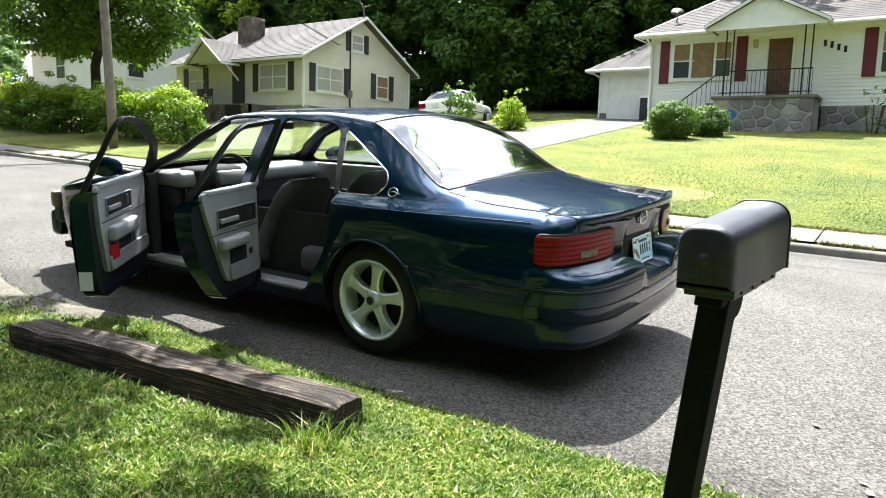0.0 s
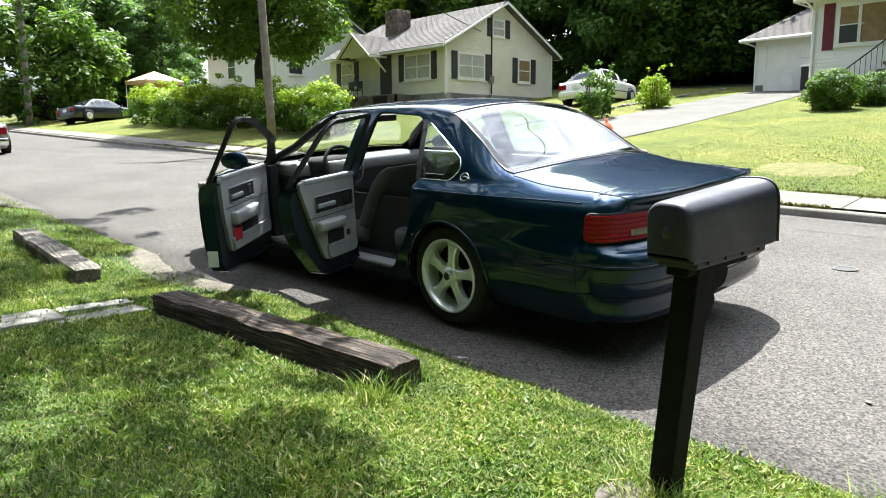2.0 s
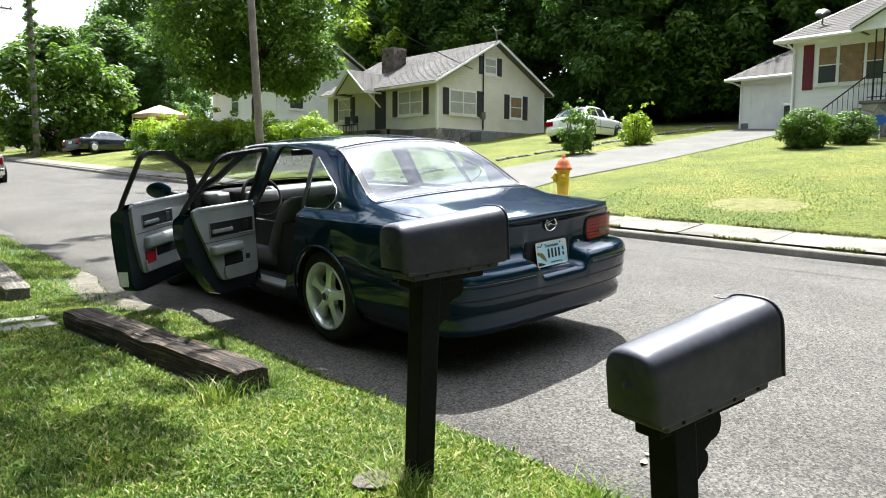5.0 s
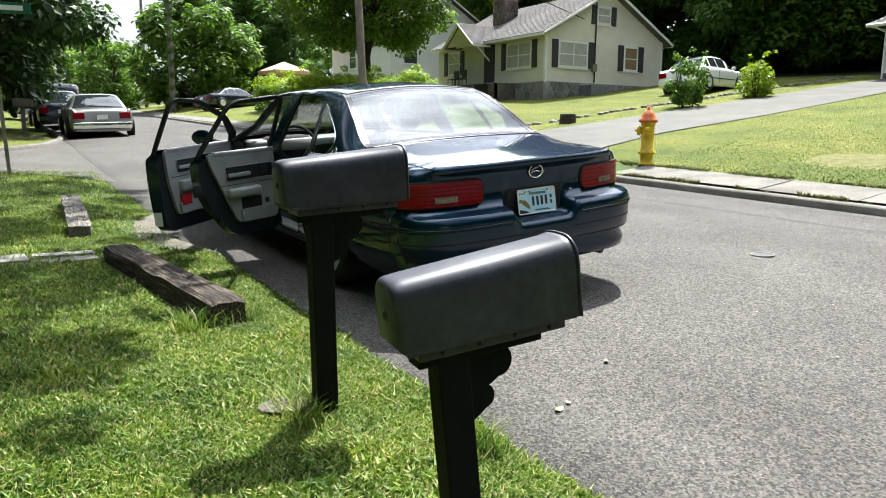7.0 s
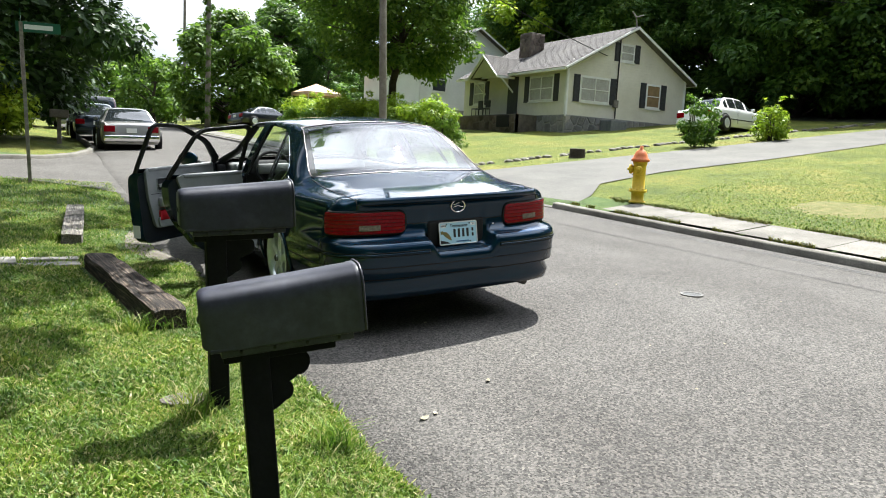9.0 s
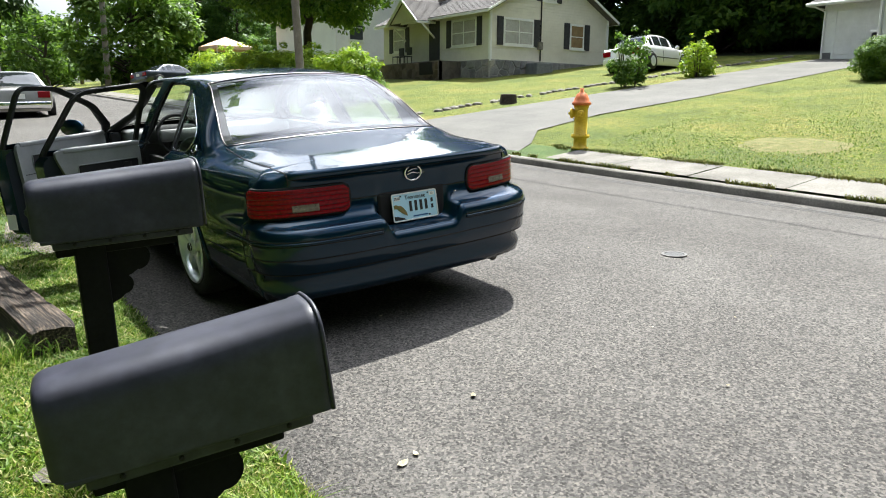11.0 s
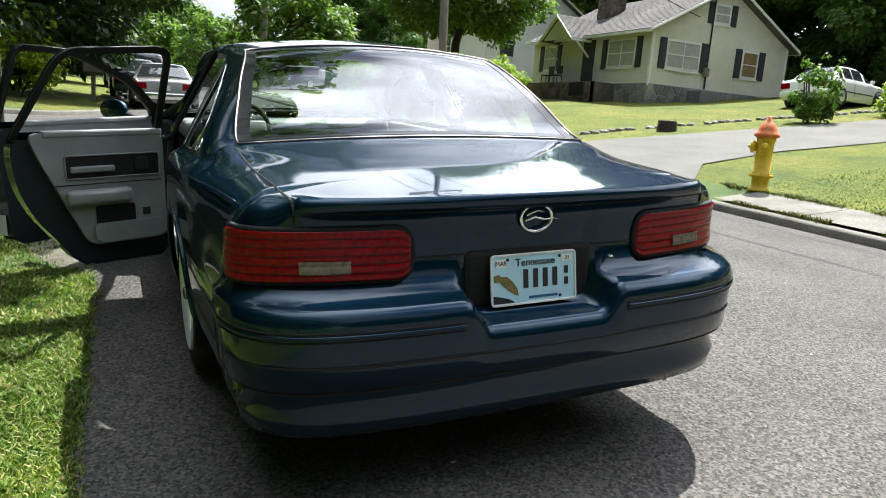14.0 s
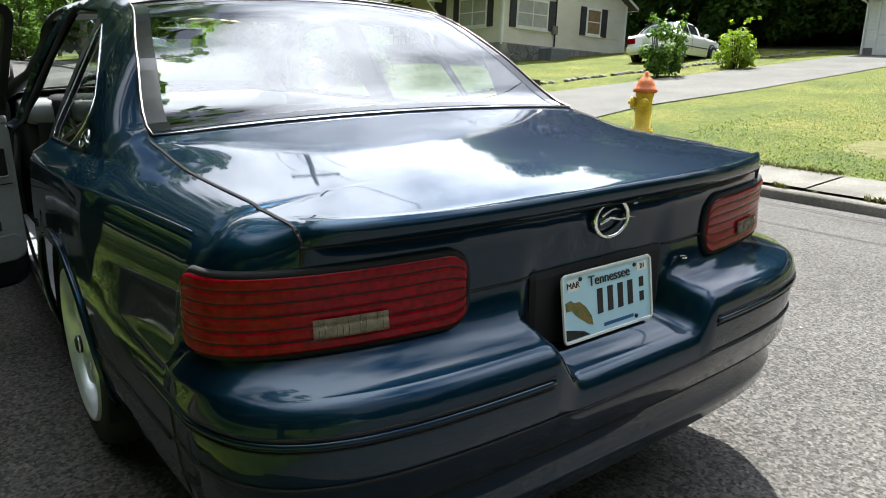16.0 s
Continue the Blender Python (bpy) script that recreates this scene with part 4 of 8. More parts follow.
for _s in (-1, 1):
    part("head_lamp", box(_s * 0.68 - 0.16, 5.20, 0.55, _s * 0.68 + 0.12, 5.30, 0.70, 0.03), lens_clear, car)
    part("sun_visor", box(_s * 0.36 - 0.18, 2.84, 1.39, _s * 0.36 + 0.18, 3.06, 1.405, 0.006), gray_trim, car)
part("front_bumper", box(-0.80, 5.26, 0.28, 0.80, 5.42, 0.52, 0.05, None, 3), car_paint, car, "", True)
part("nose_panel", box(-0.80, 5.18, 0.4, 0.80, 5.34, 0.70, 0.04), black_trim, car)

# ---- terrain ----
rise = smooth_table([-60, -4, 5, 20, 60, 140], [-1.2, -0.12, 0.15, 0.75, 2.35, 4.6])
cross = smooth_table([-60, -8, -1.9, -1.38, 0, 2.4, 4.2, 6.3], [1.2, 0.10, -0.085, -0.103, -0.01, 0.10, 0.115, 0.075])
upslope = smooth_table([7.4, 12, 27, 40, 70, 130], [0.33, 0.95, 2.80, 4.3, 9.0, 16.0])


def ground_z(x, y):
    if x <= 6.3:
        return rise(y) + cross(x)
    if x <= 7.4:
        return rise(y) + 0.195 + (x - 6.3) * 0.122
    return rise(y) + upslope(x)


# ---- ground materials ----
grass_soil = mottled("lawn_soil", [(0.28, (0.030, 0.040, 0.010)), (0.52, (0.055, 0.095, 0.016)), (0.75, (0.10, 0.125, 0.030))], 1.3, 0.95, fine=45, relief=0.9, depth=0.03)
far_grass = mottled("far_lawn", [(0.3, (0.075, 0.108, 0.008)), (0.5, (0.130, 0.155, 0.012)), (0.72, (0.20, 0.185, 0.030))], 0.6, 0.95, fine=55, relief=1.0, depth=0.05, contrast=0.75)
# speckle of clover and thatch in the mown lawn
_sp = noise_node(far_grass, 11, 3, 0.7)
_fo = far_grass.node_tree.nodes['Principled BSDF'].inputs['Base Color'].links[0].from_socket
paint(far_grass, mix(far_grass, 1.0, _fo, ramp(far_grass, _sp.outputs['Fac'], [(0.35, (0.62, 0.72, 0.6)), (0.5, (1, 1, 1)), (0.66, (1.35, 1.2, 1.1))]), 'MULTIPLY'))
leaf_litter = mottled("woodland_floor", [(0.3, (0.020, 0.026, 0.010)), (0.7, (0.05, 0.055, 0.02))], 0.6, 0.95, fine=9, relief=0.8, depth=0.05)
asphalt = mottled("worn_asphalt", [(0.3, (0.083, 0.077, 0.072)), (0.7, (0.116, 0.109, 0.102))], 0.7, 0.9, fine=60, relief=0.8, depth=0.012, spec=0.12)
_chips = asphalt.node_tree.nodes.new("ShaderNodeTexVoronoi")
_chips.inputs["Scale"].default_value = 95
_tc = asphalt.node_tree.nodes.new("ShaderNodeTexCoord")
links(asphalt).new(_tc.outputs["Object"], _chips.inputs["Vector"])
_old = asphalt.node_tree.nodes["Principled BSDF"].inputs["Base Color"].links[0].from_socket
paint(asphalt, mix(asphalt, 1.0, _old, ramp(asphalt, _chips.outputs["Color"], [(0.12, (0.42,) * 3), (0.55, (1.0,) * 3), (0.95, (1.65, 1.6, 1.52))]), "MULTIPLY"))
concrete = mottled("old_concrete", [(0.25, (0.075, 0.068, 0.055)), (0.5, (0.145, 0.133, 0.113)), (0.8, (0.22, 0.205, 0.18))], 1.6, 0.9, fine=40, relief=0.5, depth=0.01, per_object=0.12)
drive_mat = mottled("pale_driveway", [(0.25, (0.072, 0.068, 0.061)), (0.7, (0.118, 0.110, 0.098))], 0.8, 0.9, fine=30, relief=0.4, depth=0.01)
dirt = mottled("bare_gravel_dirt", [(0.3, (0.10, 0.085, 0.065)), (0.7, (0.20, 0.18, 0.15))], 6, 0.95, fine=80, relief=0.9, depth=0.02)

# the sheet of lawn and land, to the horizon
gx = [-400, -150, -60, -30, -18, -12, -8, -6, -5, -4, -3.4, -2.8, -2.3, -1.9, -1.6, -1.38, -1.2] + [0, 3, 6.0, 6.29, 6.44, 6.9, 7.38, 7.6, 8.5, 10, 12, 14.5, 17, 20, 23, 27, 31, 36, 42, 50, 60, 75, 100, 130, 300, 600]
gy = [-400, -120, -60, -30, -16, -10, -7] + [round(-5 + 0.5 * i, 2) for i in range(0, 28)] + [9.5, 10, 11, 12, 13, 15, 17, 19, 21, 24, 27, 30, 34, 38, 43, 50, 58, 66, 76, 90, 110, 140, 220, 500]


def sunk(x, y):
    z = ground_z(x, y) + 0.02 * noise.noise(Vector((x * 0.7, y * 0.7, 0))) * (1 if abs(x - 2.4) > 4.2 else 0)
    return (ground_z(6.29, y) - 0.05 if 6.2 < x < 6.42 else z - (0.05 if -1.3 < x < 7.3 else 0.0))


mesh_ground = grid([[(x, y, sunk(x, y)) for x in gx] for y in gy], None, lambda j, i: 2 if gx[i] >= 31 or gy[j] >= 66 or (gy[j] >= 34 and gx[i] >= 17) else 1 if gx[i] > 7 or gy[j] > 18 or gx[i] < -20 else 0)
tagged(mesh_object("ground", mesh_ground, [grass_soil, far_grass, leaf_litter], True), "rough mown lawn and rising ground", "lawn", "", "structure")

# the road, its worn left edge uneven
_ys = [-60, -30, -15, -9] + [round(-7 + 0.25 * i, 2) for i in range(0, 76)] + [13, 15, 18, 22, 27, 33, 40, 50, 62, 78, 100, 140]
_xs = [-0.9, -0.4, 0.4, 1.2, 2.0, 2.8, 3.6, 4.4, 5.2, 6.0, 6.3]


def road_edge(y):
    e = -1.38 + 0.035 * noise.noise(Vector((y * 1.7, 3, 0))) + 0.02 * noise.noise(Vector((y * 6, 9, 0)))
    if 3.3 < y < 5.2:
        e -= 0.18 * math.sin((y - 3.3) / 1.9 * math.pi)
    return e + 0.45 * step(9, 22, y)


tagged(mesh_object("road", grid([[(road_edge(y), y, ground_z(-1.38, y) - 0.03), (road_edge(y) + 0.02, y, ground_z(-1.38, y) + 0.006)] + [(x, y, ground_z(x, y) + 0.004) for x in _xs] for y in _ys]), asphalt, True), "weathered gray asphalt street", "road", "", "structure")
side = grid([[(x, y0 + (y1 - y0) * t, ground_z(min(x, -1.4), y0 + (y1 - y0) * t) + 0.012) for t in np.linspace(0, 1, 7)] for x, y0, y1 in ((-60, 12.0, 17.0), (-20, 11.9, 16.4), (-8, 11.7, 15.8), (-4.2, 11.6, 16.2), (-2.9, 11.4, 17.0), (-1.9, 10.8, 18.6), (-1.2, 9.6, 21.0), (-0.7, 8.8, 23.0))])
tagged(mesh_object("side_road", side, asphalt, True), "gray asphalt side street joining from the lawn side", "road", "", "structure")


# kerbs and pavement slabs
def kerb_run(name, pts, label):
    bm = bmesh.new()
    rows = []
    for i, (x, y) in enumerate(pts):
        a, b = Vector(pts[max(i - 1, 0)]), Vector(pts[min(i + 1, len(pts) - 1)])
        d = (b - a).normalized()
        n = Vector((d.y, -d.x))
        z = ground_z(min(x, 6.29), y)
        w = 0.006 * noise.noise(Vector((x * 3, y * 3, 1)))
        rows.append([(x + n.x * o, y + n.y * o, z + h + w) for o, h in ((0, -0.06), (0.012, 0.085), (0.035, 0.112), (0.15, 0.122), (0.16, -0.05))])
    return tagged(mesh_object(name, grid(rows), concrete, True), label, "kerb", "", "structure")


kerb_run("kerb_east", [(6.3, y) for y in np.arange(-40, 7.01, 0.5)], "aged concrete kerb along the far side")
kerb_run("kerb_east_far", [(6.3, y) for y in np.arange(13.0, 90, 0.8)], "aged concrete kerb along the far side")
kerb_run("kerb_corner", [(-0.75 - 0.0 * t, 40 - t) for t in np.arange(0, 17.1, 1.0)] + [(-0.85, 22.2), (-1.0, 21.2), (-1.5, 19.2), (-2.3, 17.2), (-3.4, 16.2), (-5, 15.9), (-9, 15.9), (-20, 16.4), (-55, 17.0)], "concrete kerb curving into the side street")
pavement = thing("pavement", "cracked pale concrete pavement slabs beside the kerb", "pavement", None, "", "structure")
_y = -16.0
while _y < 60:
    l = 1.45
    if not 6.4 < _y + l / 2 < 13.4:
        dz = random.uniform(-0.006, 0.006)
        part("slab", grid([[(x, y, ground_z(x, y) + 0.012 + dz) for x in (6.462, 6.9, 7.36)] for y in (_y + 0.012, _y + l / 2, _y + l - 0.012)]), concrete, pavement)
    _y += l
# driveway with its apron
_rows = []
for x, y0, y1 in ((6.28, 6.75, 13.0), (6.6, 6.8, 12.9), (7.4, 7.1, 12.6), (8.6, 8.2, 12.3), (11, 8.6, 12.1), (15, 8.4, 11.9), (20, 8.6, 11.9), (25, 8.9, 12.0), (27.8, 9.2, 12.0)):
    _rows.append([(x, y0 + (y1 - y0) * t, (ground_z(x, y0 + (y1 - y0) * t) if x > 6.9 else ground_z(6.29, y0 + (y1 - y0) * t) + (x - 6.28) * 0.17) + 0.02) for t in np.linspace(0, 1, 7)])
tagged(mesh_object("driveway", grid(_rows), drive_mat, True), "pale gray paved driveway rising to the garage", "driveway", "", "structure")

# low stone edging beyond the driveway
rubble = mottled("rubble_stone", [(0.3, (0.10, 0.09, 0.075)), (0.6, (0.22, 0.20, 0.17)), (0.85, (0.32, 0.29, 0.24))], 3, 0.9, fine=25, relief=0.8, depth=0.02, per_object=0.3)


def stone_mesh(seed, sx, sy, sz):
    bm = bmesh.new()
    bmesh.ops.create_icosphere(bm, subdivisions=1, radius=0.5)
    for v in bm.verts:
        k = 1 + 0.22 * noise.noise(v.co * 2.3 + Vector((seed, 0, 0)))
        v.co = Vector((v.co.x * sx * k, v.co.y * sy * k, v.co.z * sz * k))
    me = bpy.data.meshes.new("stone")
    bm.to_mesh(me)
    bm.free()
    me.materials.append(rubble)
    return me


_stones = [stone_mesh(i, 0.36, 0.22, 0.15) for i in range(5)]
edging = thing("stone_edging", "low rubble stone edging across the grass bank", "stone edging", None, "", "structure")
for i in range(70):
    if i % 7 == 3:
        continue
    x = 8.6 + i * 0.30
    y = 13.6 + 0.06 * math.sin(i) + (x - 8.6) * 0.02
    o = new("stone", _stones[i % 5])
    o.parent = edging
    o.matrix_world = pose(x, y, ground_z(x, y) + 0.015, 0, 0, random.uniform(-30, 30))

pale_slab = mottled("pale_worn_slab", [(0.25, (0.14, 0.133, 0.115)), (0.5, (0.225, 0.213, 0.19)), (0.8, (0.31, 0.295, 0.26))], 3.0, 0.9, fine=40, relief=0.5, depth=0.01, per_object=0.12)
# concrete stepping slabs and bare dirt on the near lawn
for _k, (x, y, w, d, r) in enumerate(((-2.62, 3.12, 0.62, 0.20, 6), (-2.55, 3.42, 0.48, 0.16, -4), (-3.10, 3.28, 0.55, 0.36, 3), (-3.9, 3.3, 0.8, 0.42, 0))):
    tagged(mesh_object("stepping_slab", shift(box(-w / 2, -d / 2, -0.05, w / 2, d / 2, 0.013, 0.006), pose(x, y, ground_z(x, y), 0, 0, r)), pale_slab), "broken pale concrete slab sunk in the grass", "paving slab", "slabs in the lawn")
_g = [[(road_edge(y) - w * math.sin((y - 3.2) / 2.6 * math.pi) * t - 0.0, y, ground_z(-1.6, y) + 0.022 - 0.02 * t) for t in (0, 0.5, 1)] for y in np.linspace(3.2, 5.8, 14) for w in (0.55,)]
tagged(mesh_object("dirt_patch", grid(_g), dirt, True), "bare gravel and dirt at the road edge", "dirt", "", "structure")
_g = [[(-2.03 + 0.13 * r * math.cos(a), -0.60 + 0.09 * r * math.sin(a), ground_z(-2, -0.6) + 0.050 - 0.02 * r) for a in np.linspace(0, 2 * math.pi, 12)] for r in (0.05, 0.6, 1.0)]
tagged(mesh_object("flat_stone", grid(_g), dirt, True), "flat tan stone at the post foot", "stone")

# ---- grass blades ----


def leafy_dry():
    mat = material("dry_grass_blades", (0.2, 0.2, 0.04), 0.6, 0, 0.25)
    g = mat.node_tree.nodes.new("ShaderNodeNewGeometry")
    c = ramp(mat, g.outputs["Random Per Island"], [(0.0, (0.08, 0.115, 0.012)), (0.5, (0.15, 0.165, 0.022)), (0.9, (0.25, 0.22, 0.06))])
    n = noise_node(mat, 0.5, 4)
    return paint(mat, mix(mat, 1.0, c, ramp(mat, n.outputs["Fac"], [(0.35, (0.7, 0.85, 0.7)), (0.65, (1.15, 1.05, 1.0))]), "MULTIPLY"))


blade_mat = material("grass_blades", (0.1, 0.2, 0.03), 0.55, 0, 0.3)
_gi = blade_mat.node_tree.nodes.new("ShaderNodeNewGeometry")
_bc = ramp(blade_mat, _gi.outputs["Random Per Island"], [(0.0, (0.035, 0.085, 0.008)), (0.35, (0.12, 0.205, 0.02)), (0.72, (0.20, 0.285, 0.04)), (0.94, (0.40, 0.37, 0.17))])
_patch = noise_node(blade_mat, 2.2, 8, 0.65)
_bc = mix(blade_mat, 1.0, _bc, ramp(blade_mat, _patch.outputs["Fac"], [(0.32, (0.42, 0.55, 0.5)), (0.5, (1, 1, 1)), (0.68, (1.3, 1.18, 1.0))]), "MULTIPLY")
paint(blade_mat, _bc)
blade_mat.node_tree.nodes["Principled BSDF"].inputs["Subsurface Weight"].default_value = 0.0
_tr = blade_mat.node_tree.nodes.new("ShaderNodeBsdfTranslucent")
_ms = blade_mat.node_tree.nodes.new("ShaderNodeMixShader")
_ms.inputs[0].default_value = 0.42
links(blade_mat).new(_bc, _tr.inputs["Color"])
links(blade_mat).new(blade_mat.node_tree.nodes["Principled BSDF"].outputs[0], _ms.inputs[1])
links(blade_mat).new(_tr.outputs[0], _ms.inputs[2])
links(blade_mat).new(_ms.outputs[0], blade_mat.node_tree.nodes["Material Output"].inputs["Surface"])
dry_blades = leafy_dry()


def blades(name, n, spot, h0, h1, width, label, seed, mat=None):
    rng = np.random.default_rng(seed)
    verts, faces = [], []
    made = 0
    while made < n:
        x, y, ok = spot(rng)
        if not ok:
            continue
        made += 1
        z = ground_z(x, y)
        h = rng.uniform(h0, h1) * (0.6 + 0.9 * (0.5 + 0.5 * noise.noise(Vector((x * 2.2, y * 2.2, 0)))))
        a = rng.uniform(0, 2 * math.pi)
        lean = rng.uniform(0.2, 1.7) * h
        b = rng.uniform(0, 2 * math.pi)
        w = width * rng.uniform(0.6, 1.3)
        cx, cy = math.cos(a) * w, math.sin(a) * w
        k = len(verts)
        mx, my = x + math.cos(b) * lean * 0.35, y + math.sin(b) * lean * 0.35
        verts += [(x - cx, y - cy, z - 0.01), (x + cx, y + cy, z - 0.01), (mx + cx * 0.8, my + cy * 0.8, z + h * 0.62), (mx - cx * 0.8, my - cy * 0.8, z + h * 0.62), (x + math.cos(b) * lean, y + math.sin(b) * lean, z + h)]
        faces += [(k, k + 1, k + 2, k + 3), (k + 3, k + 2, k + 4)]
    me = bpy.data.meshes.new(name)
    me.from_pydata(verts, [], faces)
    me.materials.append(mat or blade_mat)
    return tagged(new(name, me), label, "grass", "", "stuff")


def near_spot(rng):
    x, y = -1.30 - abs(rng.normal(0, 1.35)), min(rng.uniform(-3.6, 7.5), rng.uniform(-3.6, 9))
    clear = (abs(x + 1.885 + (y - 0.78) * 0.1386) < 0.15 and 0.76 < y < 2.95) or (-3.5 < x < -2.3 and 3.02 < y < 3.5 and rng.uniform() < 0.85) or (x > -1.9 and 3.3 < y < 5.6 and rng.uniform() < 0.85)
    return x, y, x < road_edge(y) + rng.uniform(-0.02, 0.05) and x > -6.5 and not clear


def mid_spot(rng):
    x, y = rng.uniform(-6, -1.1), rng.uniform(7.0, 11.6)
    return x, y, x < road_edge(y) + 0.03


def joint_spot(rng):
    k = rng.uniform()
    x, y = (6.46 + rng.normal(0, 0.02) if k < 0.25 else 7.38 + rng.normal(0, 0.05)), rng.uniform(-9, 24)
    patch = noise.noise(Vector((x * 2, y * 1.3, 4))) > (0.05 if k < 0.25 else -0.25)
    return x, y, patch and not 6.6 < y < 13.1


blades("grass", 330000, near_spot, 0.010, 0.031, 0.0046, "sunlit rough lawn grass by the mailboxes", 1)
blades("grass", 22000, mid_spot, 0.02, 0.05, 0.005, "rough lawn grass on the street corner", 2)
blades("grass", 26000, joint_spot, 0.015, 0.06, 0.006, "grass and weeds growing in the kerb and pavement joints", 3, dry_blades)


def weed_spot(rng):
    x, y, ok = near_spot(rng)
    return x, y, ok and noise.noise(Vector((x * 1.7, y * 1.7, 9))) > 0.08


def verge_spot(rng):
    x, y = 7.42 + abs(rng.normal(0, 3.2)), rng.uniform(-7, 6.2)
    bare = ((x - BARE[0]) / 0.75) ** 2 + ((y - BARE[1]) / 0.9) ** 2 < 1 + 0.5 * noise.noise(Vector((x * 3, y * 3, 2)))
    return x, y, y < 6.4 + (x - 7.4) * 0.3 and (not bare or rng.uniform() < 0.55)


BARE = (9.35, 2.9)
worn_dirt = mottled("worn_lawn_dirt", [(0.3, (0.085, 0.092, 0.016)), (0.7, (0.165, 0.145, 0.05))], 6, 0.95, fine=60, relief=0.9, depth=0.02)
blades("grass", 16000, weed_spot, 0.022, 0.048, 0.008, "broad-bladed weeds and crabgrass in the rough lawn", 5)
blades("grass", 14000, verge_spot, 0.008, 0.022, 0.010, "mown sunlit lawn grass behind the far pavement", 6)
_bp = [[(BARE[0] + 0.75 * r * math.cos(a) * (1 + 0.25 * noise.noise(Vector((math.cos(a) * 2, math.sin(a) * 2, 1)))), BARE[1] + 0.9 * r * math.sin(a) * (1 + 0.25 * noise.noise(Vector((math.cos(a) * 2, math.sin(a) * 2, 1))))) for a in np.linspace(0, 2 * math.pi, 33)] for r in (0.05, 0.4, 0.75, 1.0)]
tagged(mesh_object("bare_patch", grid([[(x, y, ground_z(x, y) + 0.016 - 0.02 * k * k / 9) for x, y in row] for k, row in enumerate(_bp)]), worn_dirt, True), "bare worn gravelly patch in the lawn", "bare ground", "", "structure")


def tuft_spot(rng):
    c = [(-1.92, 0.80), (-2.12, 0.76), (-1.80, 0.90), (-2.0, -0.76), (-1.95, -0.62), (-2.08, -1.80), (-1.95, -1.92), (-2.32, 4.45), (-2.5, 4.5), (-1.5, -1.3)][rng.integers(10)]
    return c[0] + rng.normal(0, 0.06), c[1] + rng.normal(0, 0.06), True


blades("grass_tufts", 1500, tuft_spot, 0.05, 0.13, 0.0035, "taller uncut grass tufts round posts and timbers", 4)

# loose leaves and grit on the road
leaf_mat = mottled("fallen_leaf", [(0.3, (0.30, 0.25, 0.14)), (0.7, (0.50, 0.46, 0.34))], 30, 0.8, per_object=0.3)


def fallen_leaf(x, y, s, r, curl):
    bm = bmesh.new()
    out = [(-1, 0), (-0.5, 0.38), (0.1, 0.5), (0.6, 0.3), (1, 0), (0.6, -0.3), (0.1, -0.5), (-0.5, -0.38)]
    c = bm.verts.new((0, 0, 0.004))
    vs = [bm.verts.new((u * s, v * s, 0.006 + curl * s * (u * u + v * v) * (1 + 0.5 * math.sin(5 * u)))) for u, v in out]
    for i in range(8):
        bm.faces.new((c, vs[i], vs[(i + 1) % 8]))
    o = mesh_object("fallen_leaf", bm, leaf_mat)
    o.matrix_world = pose(x, y, ground_z(x, y) + 0.006, 3, -3, r)
    tagged(o, "dry pale curled leaf lying on the ground", "leaf", "fallen leaves")


for _x, _y, _s, _r in ((-0.98, -1.20, 0.035, 20), (-0.90, -1.17, 0.022, 80), (-0.42, -0.93, 0.025, 50), (-2.75, 1.35, 0.024, 10), (-2.45, 0.4, 0.022, 70), (-2.2, 0.05, 0.024, 35), (0.55, -1.6, 0.014, 0), (1.4, -1.1, 0.016, 60), (2.0, 0.6, 0.013, 30), (-0.2, 0.25, 0.016, 15), (0.3, 0.45, 0.013, 15), (-1.0, 0.3, 0.012, 15), (-0.75, 0.9, 0.012, 75), (0.9, -0.9, 0.012, 10), (-2.4, -0.3, 0.02, 0), (-1.9, -1.2, 0.018, 0), (-3.1, 0.8, 0.02, 40), (3.0, -0.4, 0.013, 5)):
    fallen_leaf(_x, _y, _s, _r, 0.25)
_rng = np.random.default_rng(5)
_v, _f = [], []
for _i in range(2600):
    x, y = _rng.uniform(-1.35, 4.5), _rng.uniform(-4.5, 7)
    if _i < 900:
        x = road_edge(y) + abs(_rng.normal(0, 0.12))
    s, z, k = _rng.uniform(0.002, 0.006), ground_z(x, y) + 0.004, len(_v)
    _v += [(x - s, y - s, z), (x + s, y - s * 0.7, z), (x + s * 0.2, y + s, z), (x, y, z + s * 1.1)]
    _f += [(k, k + 1, k + 3), (k + 1, k + 2, k + 3), (k + 2, k, k + 3)]
_me = bpy.data.meshes.new("grit")
_me.from_pydata(_v, [], _f)
_me.materials.append(concrete)
tagged(new("grit", _me), "loose grit and small stones on the asphalt", "grit", "", "stuff")
# tar seams along the kerb
for _x0 in (5.78, 5.93):
    _g = [[(_x0 + 0.03 * noise.noise(Vector((y * 0.4, _x0, 0))) + o, y, ground_z(_x0, y) + 0.009) for o in (-0.014, 0.014 + 0.008 * noise.noise(Vector((y * 3, 1, 0))))] for y in np.arange(-16, 30, 0.4)]
    tagged(mesh_object("tar_seam", grid(_g), black_trim, True), "thin black tar seam in the asphalt beside the kerb", "road seam", "", "structure")
# round utility cover let into the road
_cx, _cy = 2.41, 0.07
_cov = thing("road_cover", "small sunken metal utility cover in the asphalt", "utility cover", pose(_cx, _cy, ground_z(_cx, _cy) + 0.006, 0, -2, 0))
part("rim", lathe([(0.10, 0.0), (0.10, 0.006), (0.08, 0.006), (0.08, 0.0)], 24), alloy_dark, _cov)
part("lid", lathe([(0.0, 0.0), (0.078, 0.0), (0.078, 0.004), (0.0, 0.004)], 24), black_trim, _cov)

